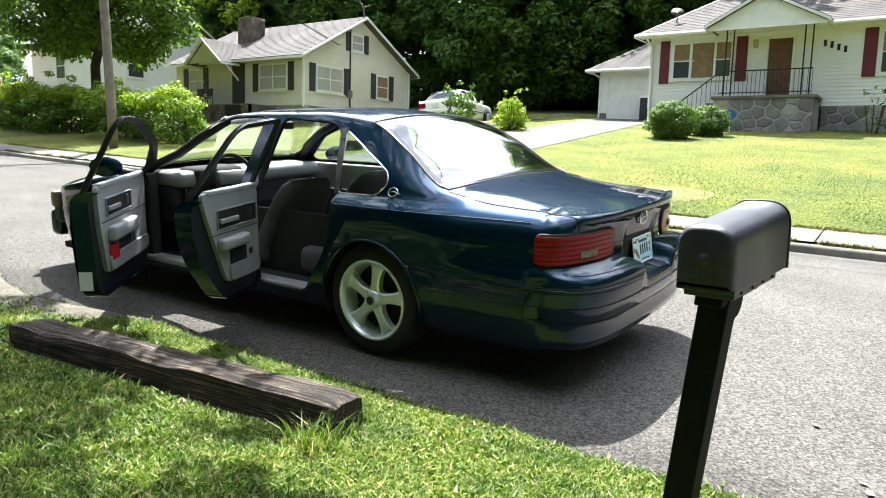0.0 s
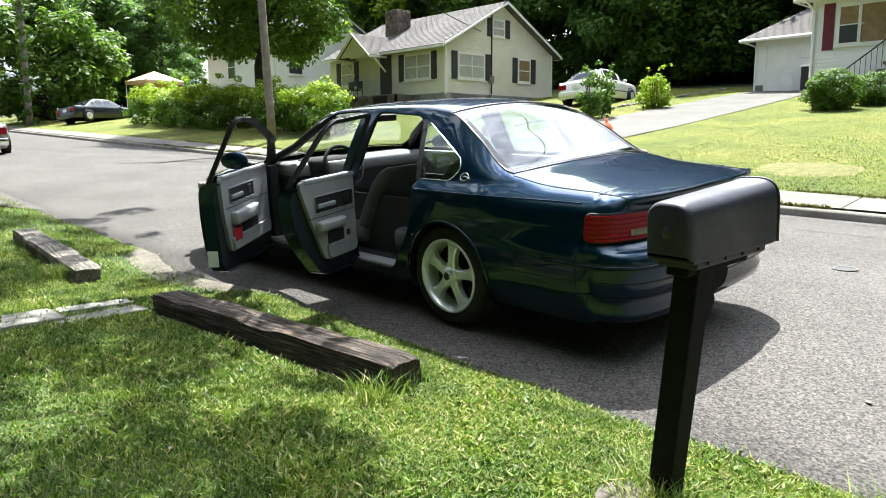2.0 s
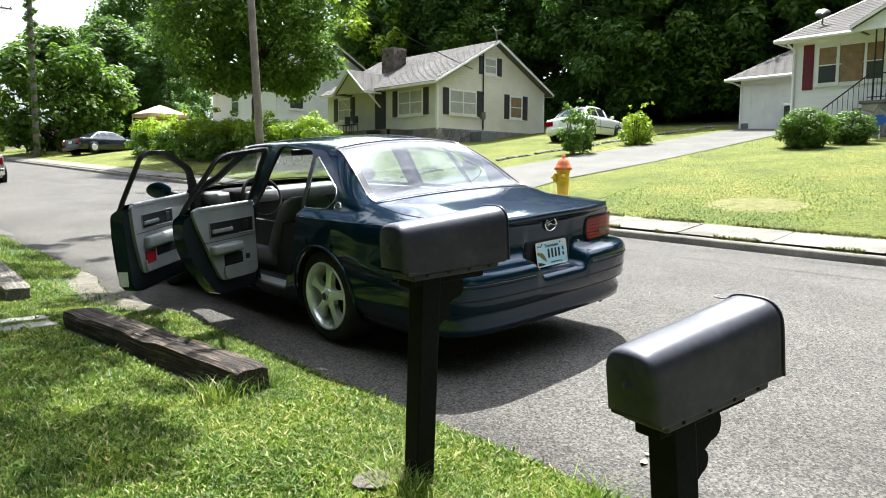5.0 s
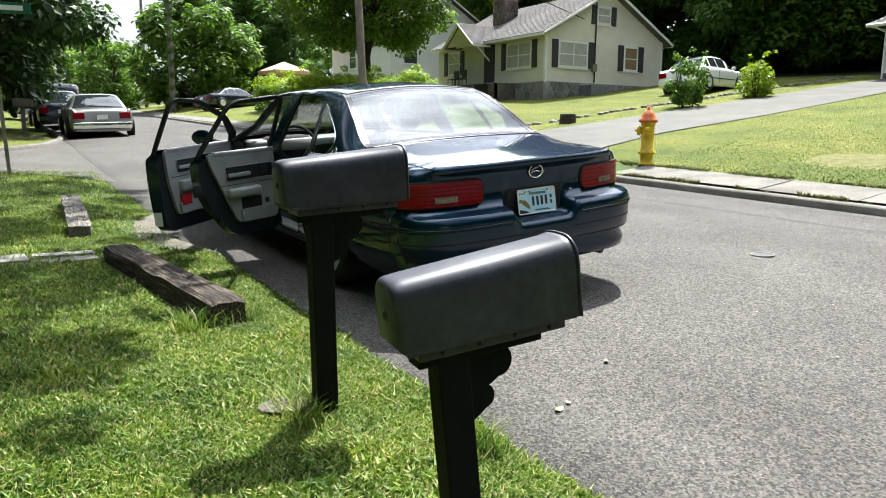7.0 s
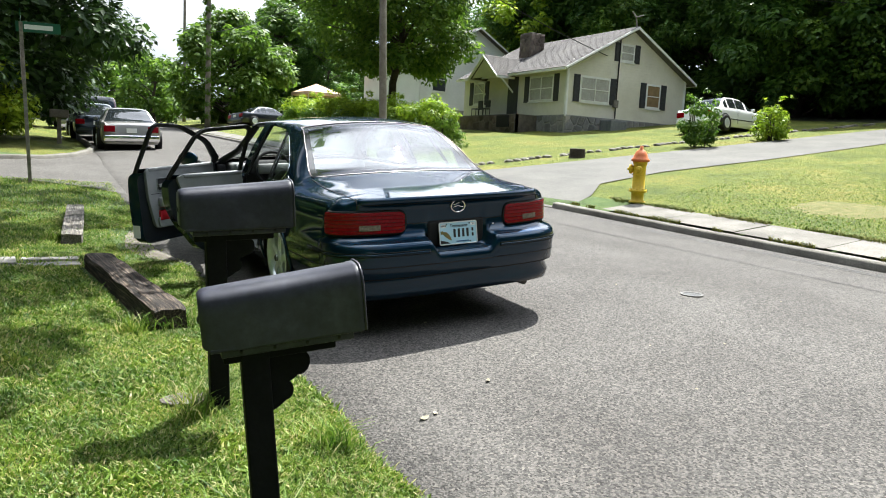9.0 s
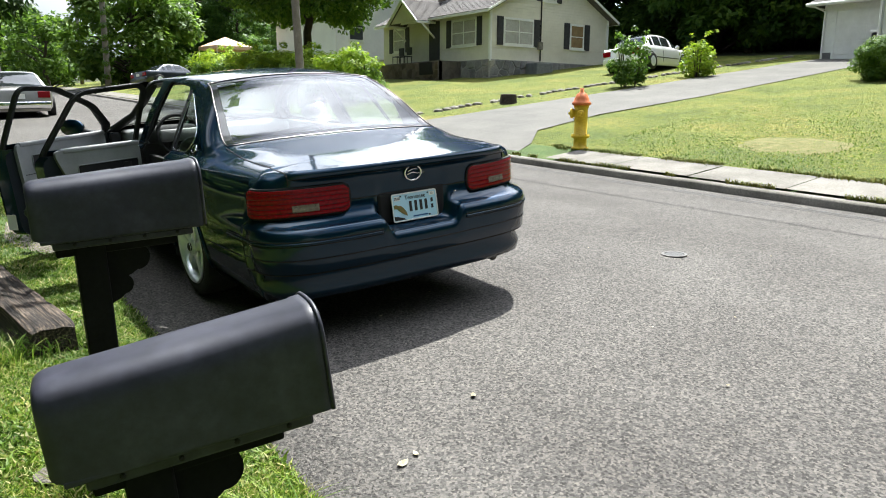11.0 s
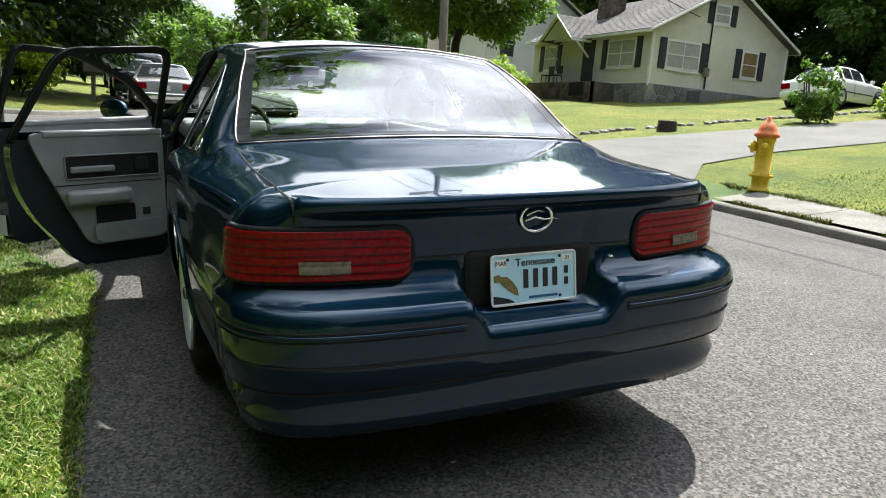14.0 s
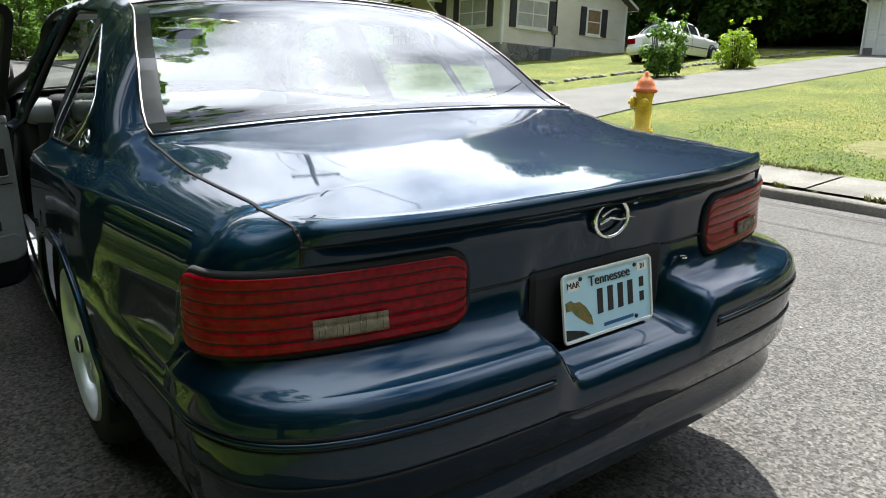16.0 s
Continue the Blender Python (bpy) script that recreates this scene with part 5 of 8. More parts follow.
# ---- timbers ----
tie_mat = mottled("dark_weathered_timber", [(0.3, (0.018, 0.013, 0.010)), (0.6, (0.045, 0.034, 0.026)), (0.85, (0.12, 0.10, 0.082))], 5, 0.9, fine=50, relief=0.9, depth=0.02)
gray_tie = mottled("gray_weathered_timber", [(0.3, (0.07, 0.06, 0.05)), (0.55, (0.20, 0.18, 0.155)), (0.8, (0.42, 0.39, 0.34))], 5, 0.9, fine=50, relief=0.9, depth=0.02)


def long_grain(mat, low, high):
    """Weathered fibres running along the timber."""
    tc, mp, nz = (mat.node_tree.nodes.new(k) for k in ("ShaderNodeTexCoord", "ShaderNodeMapping", "ShaderNodeTexNoise"))
    mp.inputs["Scale"].default_value = (75, 3.0, 75)
    nz.inputs["Scale"].default_value, nz.inputs["Detail"].default_value, nz.inputs["Roughness"].default_value = 1.0, 6.0, 0.7
    links(mat).new(tc.outputs["Object"], mp.inputs["Vector"]), links(mat).new(mp.outputs[0], nz.inputs["Vector"])
    p = mat.node_tree.nodes["Principled BSDF"]
    old = p.inputs["Base Color"].links[0].from_socket
    paint(mat, mix(mat, 1.0, old, ramp(mat, nz.outputs["Fac"], [(0.36, (low,) * 3), (0.5, (1, 1, 1)), (0.66, (high, high * 0.97, high * 0.92))]), "MULTIPLY"))
    bump(mat, nz.outputs["Fac"], 1.0, 0.03)


long_grain(tie_mat, 0.2, 5.0), long_grain(gray_tie, 0.2, 1.9)


def tie(name, a, b, w, h, mat, label, seed):
    """A railway sleeper with split, eaten grain along its top."""
    a, b = Vector(a), Vector(b)
    l = (b - a).length
    n, m = 60, 16
    ring = []
    for k in range(m):
        t = 4 * k / m
        s, f = int(t), t - int(t)
        u, v = [(-1 + 2 * f, -1), (1, -1 + 2 * f), (1 - 2 * f, 1), (-1, 1 - 2 * f)][s]
        r = max(abs(u), abs(v)) ** 6
        ring.append((u * (1 - 0.05 * (abs(u * v) ** 3)), v * (1 - 0.05 * (abs(u * v) ** 3))))
    rows = []
    for i in range(n + 1):
        y = l * i / n
        row = []
        for u, v in ring + ring[:1]:
            g = noise.noise(Vector((u * 9 + seed, v * 9, y * 0.9))) * 0.012 + noise.noise(Vector((u * 25 + seed, v * 25, y * 3))) * 0.006
            rot = max(0, noise.noise(Vector((u * 3 + seed * 7, 5, y * 2.3))) - 0.15) * 0.06 if v > 0.5 else 0
            e = 1 - 0.10 * max(0, 1 - y / 0.05) - 0.10 * max(0, 1 - (l - y) / 0.05)
            row.append(((u * w / 2 + g * u) * e, y + 0.02 * noise.noise(Vector((u * 4, v * 4, seed))) * (1 if i in (0, n) else 0), h / 2 + (v * h / 2 + g * v) * e - rot))
        rows.append(row)
    bm = grid(rows)
    bmesh.ops.remove_doubles(bm, verts=bm.verts, dist=0.0005)
    for i in (0, -1):
        c = bm.verts.new(Vector((sum(p[0] for p in rows[i][:-1]) / m, rows[i][0][1] + (0.006 if i == 0 else -0.006), h / 2)))
        loop = [min(bm.verts, key=lambda v: (v.co - Vector(p)).length) for p in rows[i][:-1]]
        for p, q in zip(loop, loop[1:] + loop[:1]):
            if p != q:
                bm.faces.new((p, q, c))
    o = mesh_object(name, bm, mat)
    d = (b - a).normalized()
    o.matrix_world = Matrix.Translation(a) @ d.to_track_quat("Y", "Z").to_matrix().to_4x4()
    return tagged(o, label, "timber")


tie("landscape_timber", (-1.885, 0.77, -0.15), (-2.17, 3.05, -0.085), 0.24, 0.235, tie_mat, "dark rotting railway sleeper lying on the lawn edge", 1)
tie("landscape_timber", (-2.33, 4.22, 0.0), (-2.16, 6.9, 0.09), 0.215, 0.185, gray_tie, "gray sun-bleached sleeper lying on the lawn", 2)

# ---- mailboxes ----
box_black = mottled("chalky_black_plastic", [(0.3, (0.014, 0.014, 0.023)), (0.55, (0.025, 0.025, 0.037)), (0.8, (0.048, 0.047, 0.063))], 7, 0.42, fine=30, relief=0.12, depth=0.003)
post_black = mottled("black_painted_post", [(0.3, (0.004, 0.004, 0.005)), (0.7, (0.007, 0.007, 0.009))], 8, 0.7, fine=60, relief=0.4, depth=0.004, spec=0.12)


def mailbox(foot, near, far, label):
    """A molded box on a post; near, far: middle of the bottom at the lawn end and at the door end."""
    mb = thing("mailbox", label, "mailbox", None, "mailboxes by the road")
    near, far, foot = Vector(near), Vector(far), Vector(foot)
    ax = (far - near).normalized()
    l = (far - near).length
    sd = Vector((-ax.y, ax.x, 0)).normalized()
    up = ax.cross(sd)
    m = Matrix((ax, sd, up)).transposed().to_4x4()
    m.translation = near

    def ring(x, width, height, k=1.0):
        """Upright sides with a low, broad-shouldered crown."""
        side, crown, out = height * 0.60, height * 0.40, []
        prof = [(-1.0, 0.0), (-1.0, side * 0.5)]
        for a in np.linspace(math.pi, 0, 21):
            c, q = math.cos(a), math.sin(a)
            prof.append((math.copysign(abs(c) ** 0.62, c), side + crown * q ** 0.74))
        prof += [(1.0, side * 0.5), (1.0, 0.0)]
        return [(x, u * width / 2 * k, height / 2 + (v - height / 2) * k) for u, v in prof]

    size = lambda t: (0.168 + 0.022 * t, 0.186 + 0.030 * t)
    rows = [ring(x, *size(x / l), k) for x, k in ((0, 0.84), (0.003, 0.90), (0.010, 0.955), (0.022, 0.99), (0.04, 1.0), (l * 0.5, 1.0), (l - 0.03, 1.0), (l - 0.026, 1.018), (l - 0.005, 1.018), (l, 0.99))]
    bm = grid(rows)
    for r in (0, -1):
        bm.faces.new([min(bm.verts, key=lambda v: (v.co - Vector(p)).length) for p in rows[r]])
    part("box", shift(bm, m), box_black, mb, "chalky black molded plastic mailbox", True)
    part("floor_panel", shift(box(0.02, -0.086, -0.010, l * 0.985, 0.086, 0.004, 0.004), m), box_black, mb)
    part("door_rim", shift(tube(ring(l - 0.004, *size(1), 1.02), 0.005, 6), m), box_black, mb, "", True)
    part("door_latch", shift(box(l - 0.004, -0.018, 0.085, l + 0.016, 0.018, 0.105, 0.004), m), box_black, mb)
    part("flange", shift(box(l * 0.10, -0.075, -0.034, l * 0.92, 0.075, -0.008, 0.006), m), box_black, mb)
    for t in (0.22, 0.42, 0.62, 0.82):
        part("flange_screw", shift(lathe([(0.006, -0.004), (0.006, 0.002), (0.003, 0.004)], 8), m @ Matrix.Translation((l * t, -0.076, -0.02)) @ Matrix.Rotation(math.pi / 2, 4, "X")), rubber, mb)
    part("boss", shift(lathe([(0.0, -0.008), (0.008, -0.007), (0.013, -0.002), (0.030, 0.003), (0.034, 0.006)], 18, None, "x"), m @ Matrix.Translation((0.0, 0.0, 0.088))), box_black, mb, "", True)
    d = (m @ Vector((0.160, 0, -0.03))) - foot
    h, w = d.length, 0.046
    q = Matrix.Translation(foot) @ Matrix((ax, sd, d.normalized())).transposed().to_4x4()
    part("post", shift(box(-w, -w, -0.15, w, w, h, 0.006), q), post_black, mb, "black square mailbox post")
    s = [(0.0, 0.0), (0.215, 0.0), (0.215, -0.03)] + [(0.155 + 0.055 * math.cos(a), -0.085 + 0.060 * math.sin(a)) for a in np.linspace(0.9, -1.7, 12)] + [(0.125, -0.16)] + [(0.085 + 0.040 * math.cos(a), -0.205 + 0.045 * math.sin(a)) for a in np.linspace(1.0, -1.5, 10)] + [(0.06, -0.27), (0.0, -0.30)]
    bmx = prism([(u * 0.72, v * 0.76) for u, v in s], -0.022, 0.022, Matrix(((1, 0, 0, 0.03), (0, 0, 1, 0), (0, 1, 0, h - 0.004), (0, 0, 0, 1))))
    part("scroll_bracket", shift(bmx, q), post_black, mb, "black scroll-cut support bracket")
    part("support_arm", shift(box(-0.10, -w * 0.9, h - 0.035, 0.27, w * 0.9, h + 0.004, 0.006), q), post_black, mb)
    return mb


mailbox((-1.879, -0.672, -0.17), (-2.100, -0.769, 0.804), (-1.580, -0.816, 0.832), "black plastic mailbox on a leaning black post")
mailbox((-1.995, -1.955, -0.21), (-2.220, -1.903, 0.549), (-1.700, -1.990, 0.612), "black plastic mailbox on a post with scroll bracket")

# ---- hydrant ----
hyd_yellow = mottled("faded_yellow_paint", [(0.3, (0.62, 0.40, 0.015)), (0.7, (0.74, 0.52, 0.03))], 9, 0.5, fine=60, relief=0.25, depth=0.004)
hyd_red = mottled("faded_orange_paint", [(0.3, (0.55, 0.12, 0.03)), (0.7, (0.66, 0.20, 0.06))], 9, 0.55, fine=60, relief=0.25, depth=0.004)
hydrant = thing("fire_hydrant", "yellow fire hydrant with faded orange cap on the pavement edge", "hydrant", pose(7.46, 5.87, ground_z(7.46, 5.87) - 0.01, 0, 0, 40) @ Matrix.Diagonal((1.12, 1.12, 1.20, 1)))
part("barrel", lathe([(0.14, 0.0), (0.14, 0.03), (0.105, 0.045), (0.105, 0.17), (0.15, 0.18), (0.15, 0.21), (0.105, 0.225), (0.105, 0.60), (0.12, 0.63), (0.12, 0.66)], 28), hyd_yellow, hydrant, "", True)
part("flange_cap", lathe([(0.13, 0.66), (0.155, 0.67), (0.155, 0.70), (0.13, 0.715), (0.115, 0.76), (0.085, 0.82), (0.045, 0.85), (0.03, 0.86), (0.03, 0.91), (0.0, 0.915)], 28), hyd_red, hydrant, "faded orange bonnet", True)
for _a, _r in ((0, 0.055), (180, 0.055), (90, 0.075)):
    nz = part("nozzle", shift(lathe([(_r * 0.8, 0.08), (_r * 0.8, 0.13), (_r, 0.13), (_r, 0.17), (_r * 0.5, 0.18), (0.02, 0.18), (0.02, 0.205), (0.0, 0.205)], 18, None, "x"), Matrix.Rotation(radians(_a), 4, "Z") @ Matrix.Translation((0, 0, 0.54))), hyd_yellow, hydrant, "", True)
for _i in range(8):
    a = math.radians(45 * _i)
    part("bolt", shift(lathe([(0.014, 0.0), (0.014, 0.02), (0.0, 0.022)], 6), Matrix.Translation((0.132 * math.cos(a), 0.132 * math.sin(a), 0.21))), hyd_yellow, hydrant)
part("chain", tube([(0.16, 0.02, 0.50), (0.13, 0.06, 0.40), (0.11, 0.10, 0.42), (0.04, 0.15, 0.50)], 0.006, 5), rubble, hydrant)
tagged(mesh_object("tree_stump", shift(lathe([(0.27, -0.15), (0.25, 0.05), (0.235, 0.26), (0.20, 0.275), (0.0, 0.27)], 14), pose(11.85, 12.9, ground_z(11.85, 12.9))), tie_mat), "short dark sawn tree stump in the grass", "stump")

# ---- poles, wires, sign ----
pole_wood = mottled("gray_pole_wood", [(0.3, (0.16, 0.135, 0.11)), (0.7, (0.27, 0.24, 0.205))], 3, 0.9, fine=35, relief=0.6, depth=0.01)


def utility_pole(x, y, h, r, lean, label, arm=True, vines=False):
    p = thing("utility_pole", label, "utility pole", pose(x, y, ground_z(x, y) - 0.3, lean[0], lean[1], 0))
    part("shaft", tube([(0, 0, t) for t in np.linspace(0, h, 8)], r, 14, None, False, r * 0.72), pole_wood, p, "", True)
    if arm:
        part("crossarm", box(-1.2, -0.06, h - 0.75, 1.2, 0.06, h - 0.62, 0.01), pole_wood, p)
        for k in (-1.1, -0.5, 0.5, 1.1):
            part("insulator", lathe([(0.03, h - 0.62), (0.05, h - 0.56), (0.03, h - 0.50), (0.0, h - 0.48)], 10), rubble, p).location = (k, 0, 0)
    return p


utility_pole(8.62, 20.0, 11.5, 0.145, (0.0, -2.6), "weathered wooden utility pole behind the kerb")
ivy_pole = utility_pole(7.9, 47.0, 11.0, 0.20, (0, 0), "ivy-covered wooden utility pole beside the street", True)
utility_pole(9.0, 62.0, 12.0, 0.15, (0, 0), "distant wooden utility pole along the street", True)
_wires = [((8.6, 20.0, 11.6), (7.9, 47.0, 12.2)), ((7.4, 20.0, 11.4), (6.7, 47.0, 12.0)), ((9.8, 20.0, 11.4), (9.1, 47.0, 12.0)), ((7.9, 47, 12.2), (9.0, 62.0, 13.5)), ((8.6, 20.0, 9.0), (20.5, 21.5, 6.2)), ((8.6, 20, 8.2), (7.9, 47, 8.6)), ((8.6, 20, 11.4), (9.5, -25, 9.5)), ((8.6, 20, 8.8), (44, 14, 10.5)), ((7.9, 47, 9.5), (30, 52, 8))]
for _a, _b in _wires:
    a, b = Vector(_a), Vector(_b)
    tagged(mesh_object("overhead_wire", tube([a.lerp(b, t) - Vector((0, 0, 4 * t * (1 - t) * (b - a).length * 0.018)) for t in np.linspace(0, 1, 14)], 0.02, 4), black_trim), "thin black overhead wire hung between poles", "wire", "overhead wires")
sign = thing("street_sign", "leaning metal street-name sign post on the corner", "street sign", pose(-2.70, 10.82, ground_z(-2.7, 10.82) - 0.1, 0, -2.0, 0))
part("post", box(-0.03, -0.012, 0, 0.03, 0.012, 2.95, 0.004), rubble, sign, "galvanized channel post")
sign_green = material("green_sign_face", (0.01, 0.10, 0.05), 0.4)
_pl = part("name_blade", box(-0.08, -0.006, 2.78, 0.62, 0.006, 2.96, 0.003), sign_green, sign, "dark green street-name blade")
part("name_bar", box(0.05, -0.010, 2.83, 0.50, -0.007, 2.91), white_paint, _pl)
_p2 = part("name_blade", box(-0.006, -0.45, 2.96, 0.006, 0.35, 3.12, 0.003), sign_green, sign, "dark green street-name blade")
part("stop_plate", shift(prism([(0.36 * math.cos(radians(22.5 + 45 * i)), 0.36 * math.sin(radians(22.5 + 45 * i))) for i in range(8)], 0, 0.004), pose(-0.035, 0, 2.25, 90, 0, 90)), rubble, sign, "gray back of a traffic sign plate")

# ---- houses ----
siding_cream = mottled("cream_vinyl_siding", [(0.3, (0.60, 0.57, 0.47)), (0.7, (0.72, 0.69, 0.59))], 0.9, 0.6, fine=9, relief=0.05, contrast=0.05)
siding_white = mottled("white_vinyl_siding", [(0.3, (0.72, 0.72, 0.69)), (0.7, (0.80, 0.80, 0.77))], 0.9, 0.55, fine=9, relief=0.05, contrast=0.05)
trim_white = mottled("white_trim_paint", [(0.3, (0.70, 0.70, 0.67)), (0.7, (0.80, 0.80, 0.77))], 3, 0.5, relief=0.05, contrast=0.06)
brown_stone = mottled("brown_rubble_stone", [(0.3, (0.075, 0.055, 0.045)), (0.6, (0.14, 0.11, 0.09)), (0.85, (0.23, 0.19, 0.155))], 2, 0.9, fine=20, relief=0.6, depth=0.02, per_object=0.35)
shingle = mottled("gray_asphalt_shingle", [(0.3, (0.075, 0.068, 0.066)), (0.7, (0.125, 0.112, 0.106))], 0.8, 0.95, fine=22, relief=0.8, depth=0.02)
field_stone = mottled("gray_field_stone", [(0.3, (0.15, 0.145, 0.14)), (0.55, (0.25, 0.245, 0.235)), (0.8, (0.38, 0.33, 0.27))], 1.4, 0.9, fine=20, relief=0.6, depth=0.02, per_object=0.30)
dark_mortar = mottled("dark_mortar", [(0.3, (0.10, 0.085, 0.07)), (0.7, (0.17, 0.145, 0.12))], 4, 0.95)
mortar = mottled("pale_mortar", [(0.3, (0.30, 0.29, 0.27)), (0.7, (0.40, 0.39, 0.36))], 4, 0.95)
dark_shutter = mottled("charcoal_shutter", [(0.3, (0.030, 0.030, 0.033)), (0.7, (0.048, 0.048, 0.052))], 8, 0.6)
red_shutter = mottled("maroon_shutter", [(0.3, (0.10, 0.012, 0.020)), (0.7, (0.15, 0.018, 0.028))], 8, 0.55)
house_glass = material("house_window_glass", (0.05, 0.055, 0.06), 0.05, 0, 0.8)
blind = mottled("pale_window_blind", [(0.3, (0.36, 0.35, 0.32)), (0.7, (0.46, 0.45, 0.42))], 3, 0.6)
brown_blind = mottled("brown_bamboo_blind", [(0.3, (0.19, 0.125, 0.06)), (0.7, (0.29, 0.20, 0.10))], 4, 0.7)
wood_door = mottled("brown_wooden_door", [(0.3, (0.10, 0.045, 0.018)), (0.7, (0.17, 0.08, 0.03))], 4, 0.5)
iron = material("black_wrought_iron", (0.012, 0.012, 0.013), 0.5, 0.3)


def lapped_wall(house, a, b, z0, top, mat, pitch=0.125):
    """A wall of lapped boards from a to b (plan points); top: its height along the wall, by distance."""
    a, b = Vector((*a, 0)), Vector((*b, 0))
    d = (b - a).normalized()
    n = Vector((d.y, -d.x, 0))
    l = (b - a).length
    wall = part("wall", box(0, 0, 0, 0.01, 0.01, 0.01), mat, house)
    bm = bmesh.new()
    zmax = max(top(t * l) for t in np.linspace(0, 1, 21))
    z, last = z0, None
    while z < zmax - 0.01:
        zt = min(z + pitch, zmax)
        us = [t * l for t in np.linspace(0, 1, 161)]
        ok = [u for u in us if top(u) >= z + pitch * 0.3]
        if len(ok) > 1:
            u0, u1 = ok[0], ok[-1]
            p = [a + d * u0 + n * 0.022, a + d * u1 + n * 0.022, a + d * u1 + n * 0.002, a + d * u0 + n * 0.002]
            v = [bm.verts.new(q + Vector((0, 0, h))) for q, h in zip(p, (z, z, zt, zt))]
            bm.faces.new(v)
            if last:
                bm.faces.new((v[0], last[3], last[2], v[1]))
            last = v
        z = zt
    back = [bm.verts.new(a + d * u - n * 0.12 + Vector((0, 0, h))) for u, h in ((0, z0), (l, z0), (l, top(l)), (l / 2, top(l / 2)), (0, top(0)))]
    bm.faces.new(back)
    me = bpy.data.meshes.new("wall")
    bm.to_mesh(me)
    bm.free()
    me.materials.append(mat)
    wall.data = me
    return wall


def wall_frame(a, b):
    """Matrix whose x runs along the wall from a to b, y up, z outward."""
    a, b = Vector((*a, 0)), Vector((*b, 0))
    d = (b - a).normalized()
    n = Vector((d.y, -d.x, 0))
    m = Matrix((d, Vector((0, 0, 1)), n)).transposed().to_4x4()
    m.translation = a
    return m


def window(house, m, u0, v0, u1, v1, sashes=1, pane_mat=None, shutters=None, cover=None, low=None):
    wn = part("window", shift(box(u0 - 0.07, v0 - 0.07, 0.0, u1 + 0.07, v1 + 0.07, 0.03), m), trim_white, house, "white framed window")
    part("sill", shift(box(u0 - 0.1, v0 - 0.11, 0.0, u1 + 0.1, v0 - 0.06, 0.08), m), trim_white, wn)
    w = (u1 - u0) / sashes
    for i in range(sashes):
        a, b = u0 + i * w + 0.025, u0 + (i + 1) * w - 0.025
        for k, (c, d) in enumerate(((v0 + 0.02, (v0 + v1) / 2 - 0.015), ((v0 + v1) / 2 + 0.015, v1 - 0.02))):
            part("pane", shift(box(a, c, 0.02, b, d, 0.034), m), (cover if (cover and k == 1) or cover is None and pane_mat is None else pane_mat) or pane_mat or house_glass, wn)
        part("meeting_rail", shift(box(a, (v0 + v1) / 2 - 0.02, 0.03, b, (v0 + v1) / 2 + 0.02, 0.055), m), trim_white, wn)
        for e in (a - 0.03, b + 0.0):
            part("stile", shift(box(e, v0, 0.03, e + 0.03, v1, 0.06), m), trim_white, wn)
        for e in (v0, v1 - 0.03):
            part("rail", shift(box(a, e, 0.03, b, e + 0.03, 0.058), m), trim_white, wn)
    if shutters:
        sw, mat = shutters
        for a in (u0 - 0.08 - sw, u1 + 0.08):
            sh = part("shutter", shift(box(a, v0 - 0.08, 0.02, a + sw, v1 + 0.08, 0.055, 0.006), m), mat, wn, "louvred shutter")
            for e in (v0 - 0.02, (v0 + v1) / 2 + 0.03):
                part("louvre_panel", shift(box(a + 0.05, e, 0.05, a + sw - 0.05, e + (v1 - v0) / 2 - 0.06, 0.066, 0.004), m), mat, sh)
    return wn


def roof_slab(house, quad, thick=0.14, mat=None, name="roof", courses=26):
    """A roof plane, eave left, eave right, ridge right, ridge left, laid in shingle courses."""
    el, er, rr, rl = (Vector(q) for q in quad)
    n = (er - el).cross(rl - el).normalized()
    if n.z < 0:
        n = -n
    r = part(name, box(0, 0, 0, 0.01, 0.01, 0.01), mat or shingle, house, "gray shingled roof plane")
    bm = bmesh.new()
    for i in range(courses):
        a, b = i / courses, (i + 1) / courses
        p = [el.lerp(rl, a) + n * 0.016, er.lerp(rr, a) + n * 0.016, er.lerp(rr, b) + n * 0.006, el.lerp(rl, b) + n * 0.006]
        v = [bm.verts.new(q) for q in p]
        bm.faces.new(v)
        if i:
            bm.faces.new((v[0], v[1], last[2], last[3]))
        last = v
    low = [bm.verts.new(q - n * thick) for q in (el, er, rr, rl)]
    top = [bm.verts.new(q) for q in (el, er, rr, rl)]
    bm.faces.new(low)
    for i in range(4):
        bm.faces.new((low[i], low[(i + 1) % 4], top[(i + 1) % 4], top[i]))
    me = bpy.data.meshes.new(name)
    bmesh.ops.recalc_face_normals(bm, faces=bm.faces)
    bm.to_mesh(me)
    bm.free()
    me.materials.append(mat or shingle)
    r.data = me
    part("fascia", tube([el - n * 0.08, er - n * 0.08], 0.075, 4), trim_white, r)
    for p, q in ((el, rl), (er, rr)):
        part("rake_board", tube([p - n * 0.06, q - n * 0.06], 0.065, 4), trim_white, r)
    return r


def clip_cell(poly, p, q):
    """Keeps the side of a polygon that lies nearer to p than to q."""
    mx, my, dx, dy = (p[0] + q[0]) / 2, (p[1] + q[1]) / 2, q[0] - p[0], q[1] - p[1]
    out = []
    for a, b in zip(poly, poly[1:] + poly[:1]):
        da, db = (a[0] - mx) * dx + (a[1] - my) * dy, (b[0] - mx) * dx + (b[1] - my) * dy
        if da <= 0:
            out.append(a)
        if da * db < 0:
            t = da / (da - db)
            out.append((a[0] + (b[0] - a[0]) * t, a[1] + (b[1] - a[1]) * t))
    return out


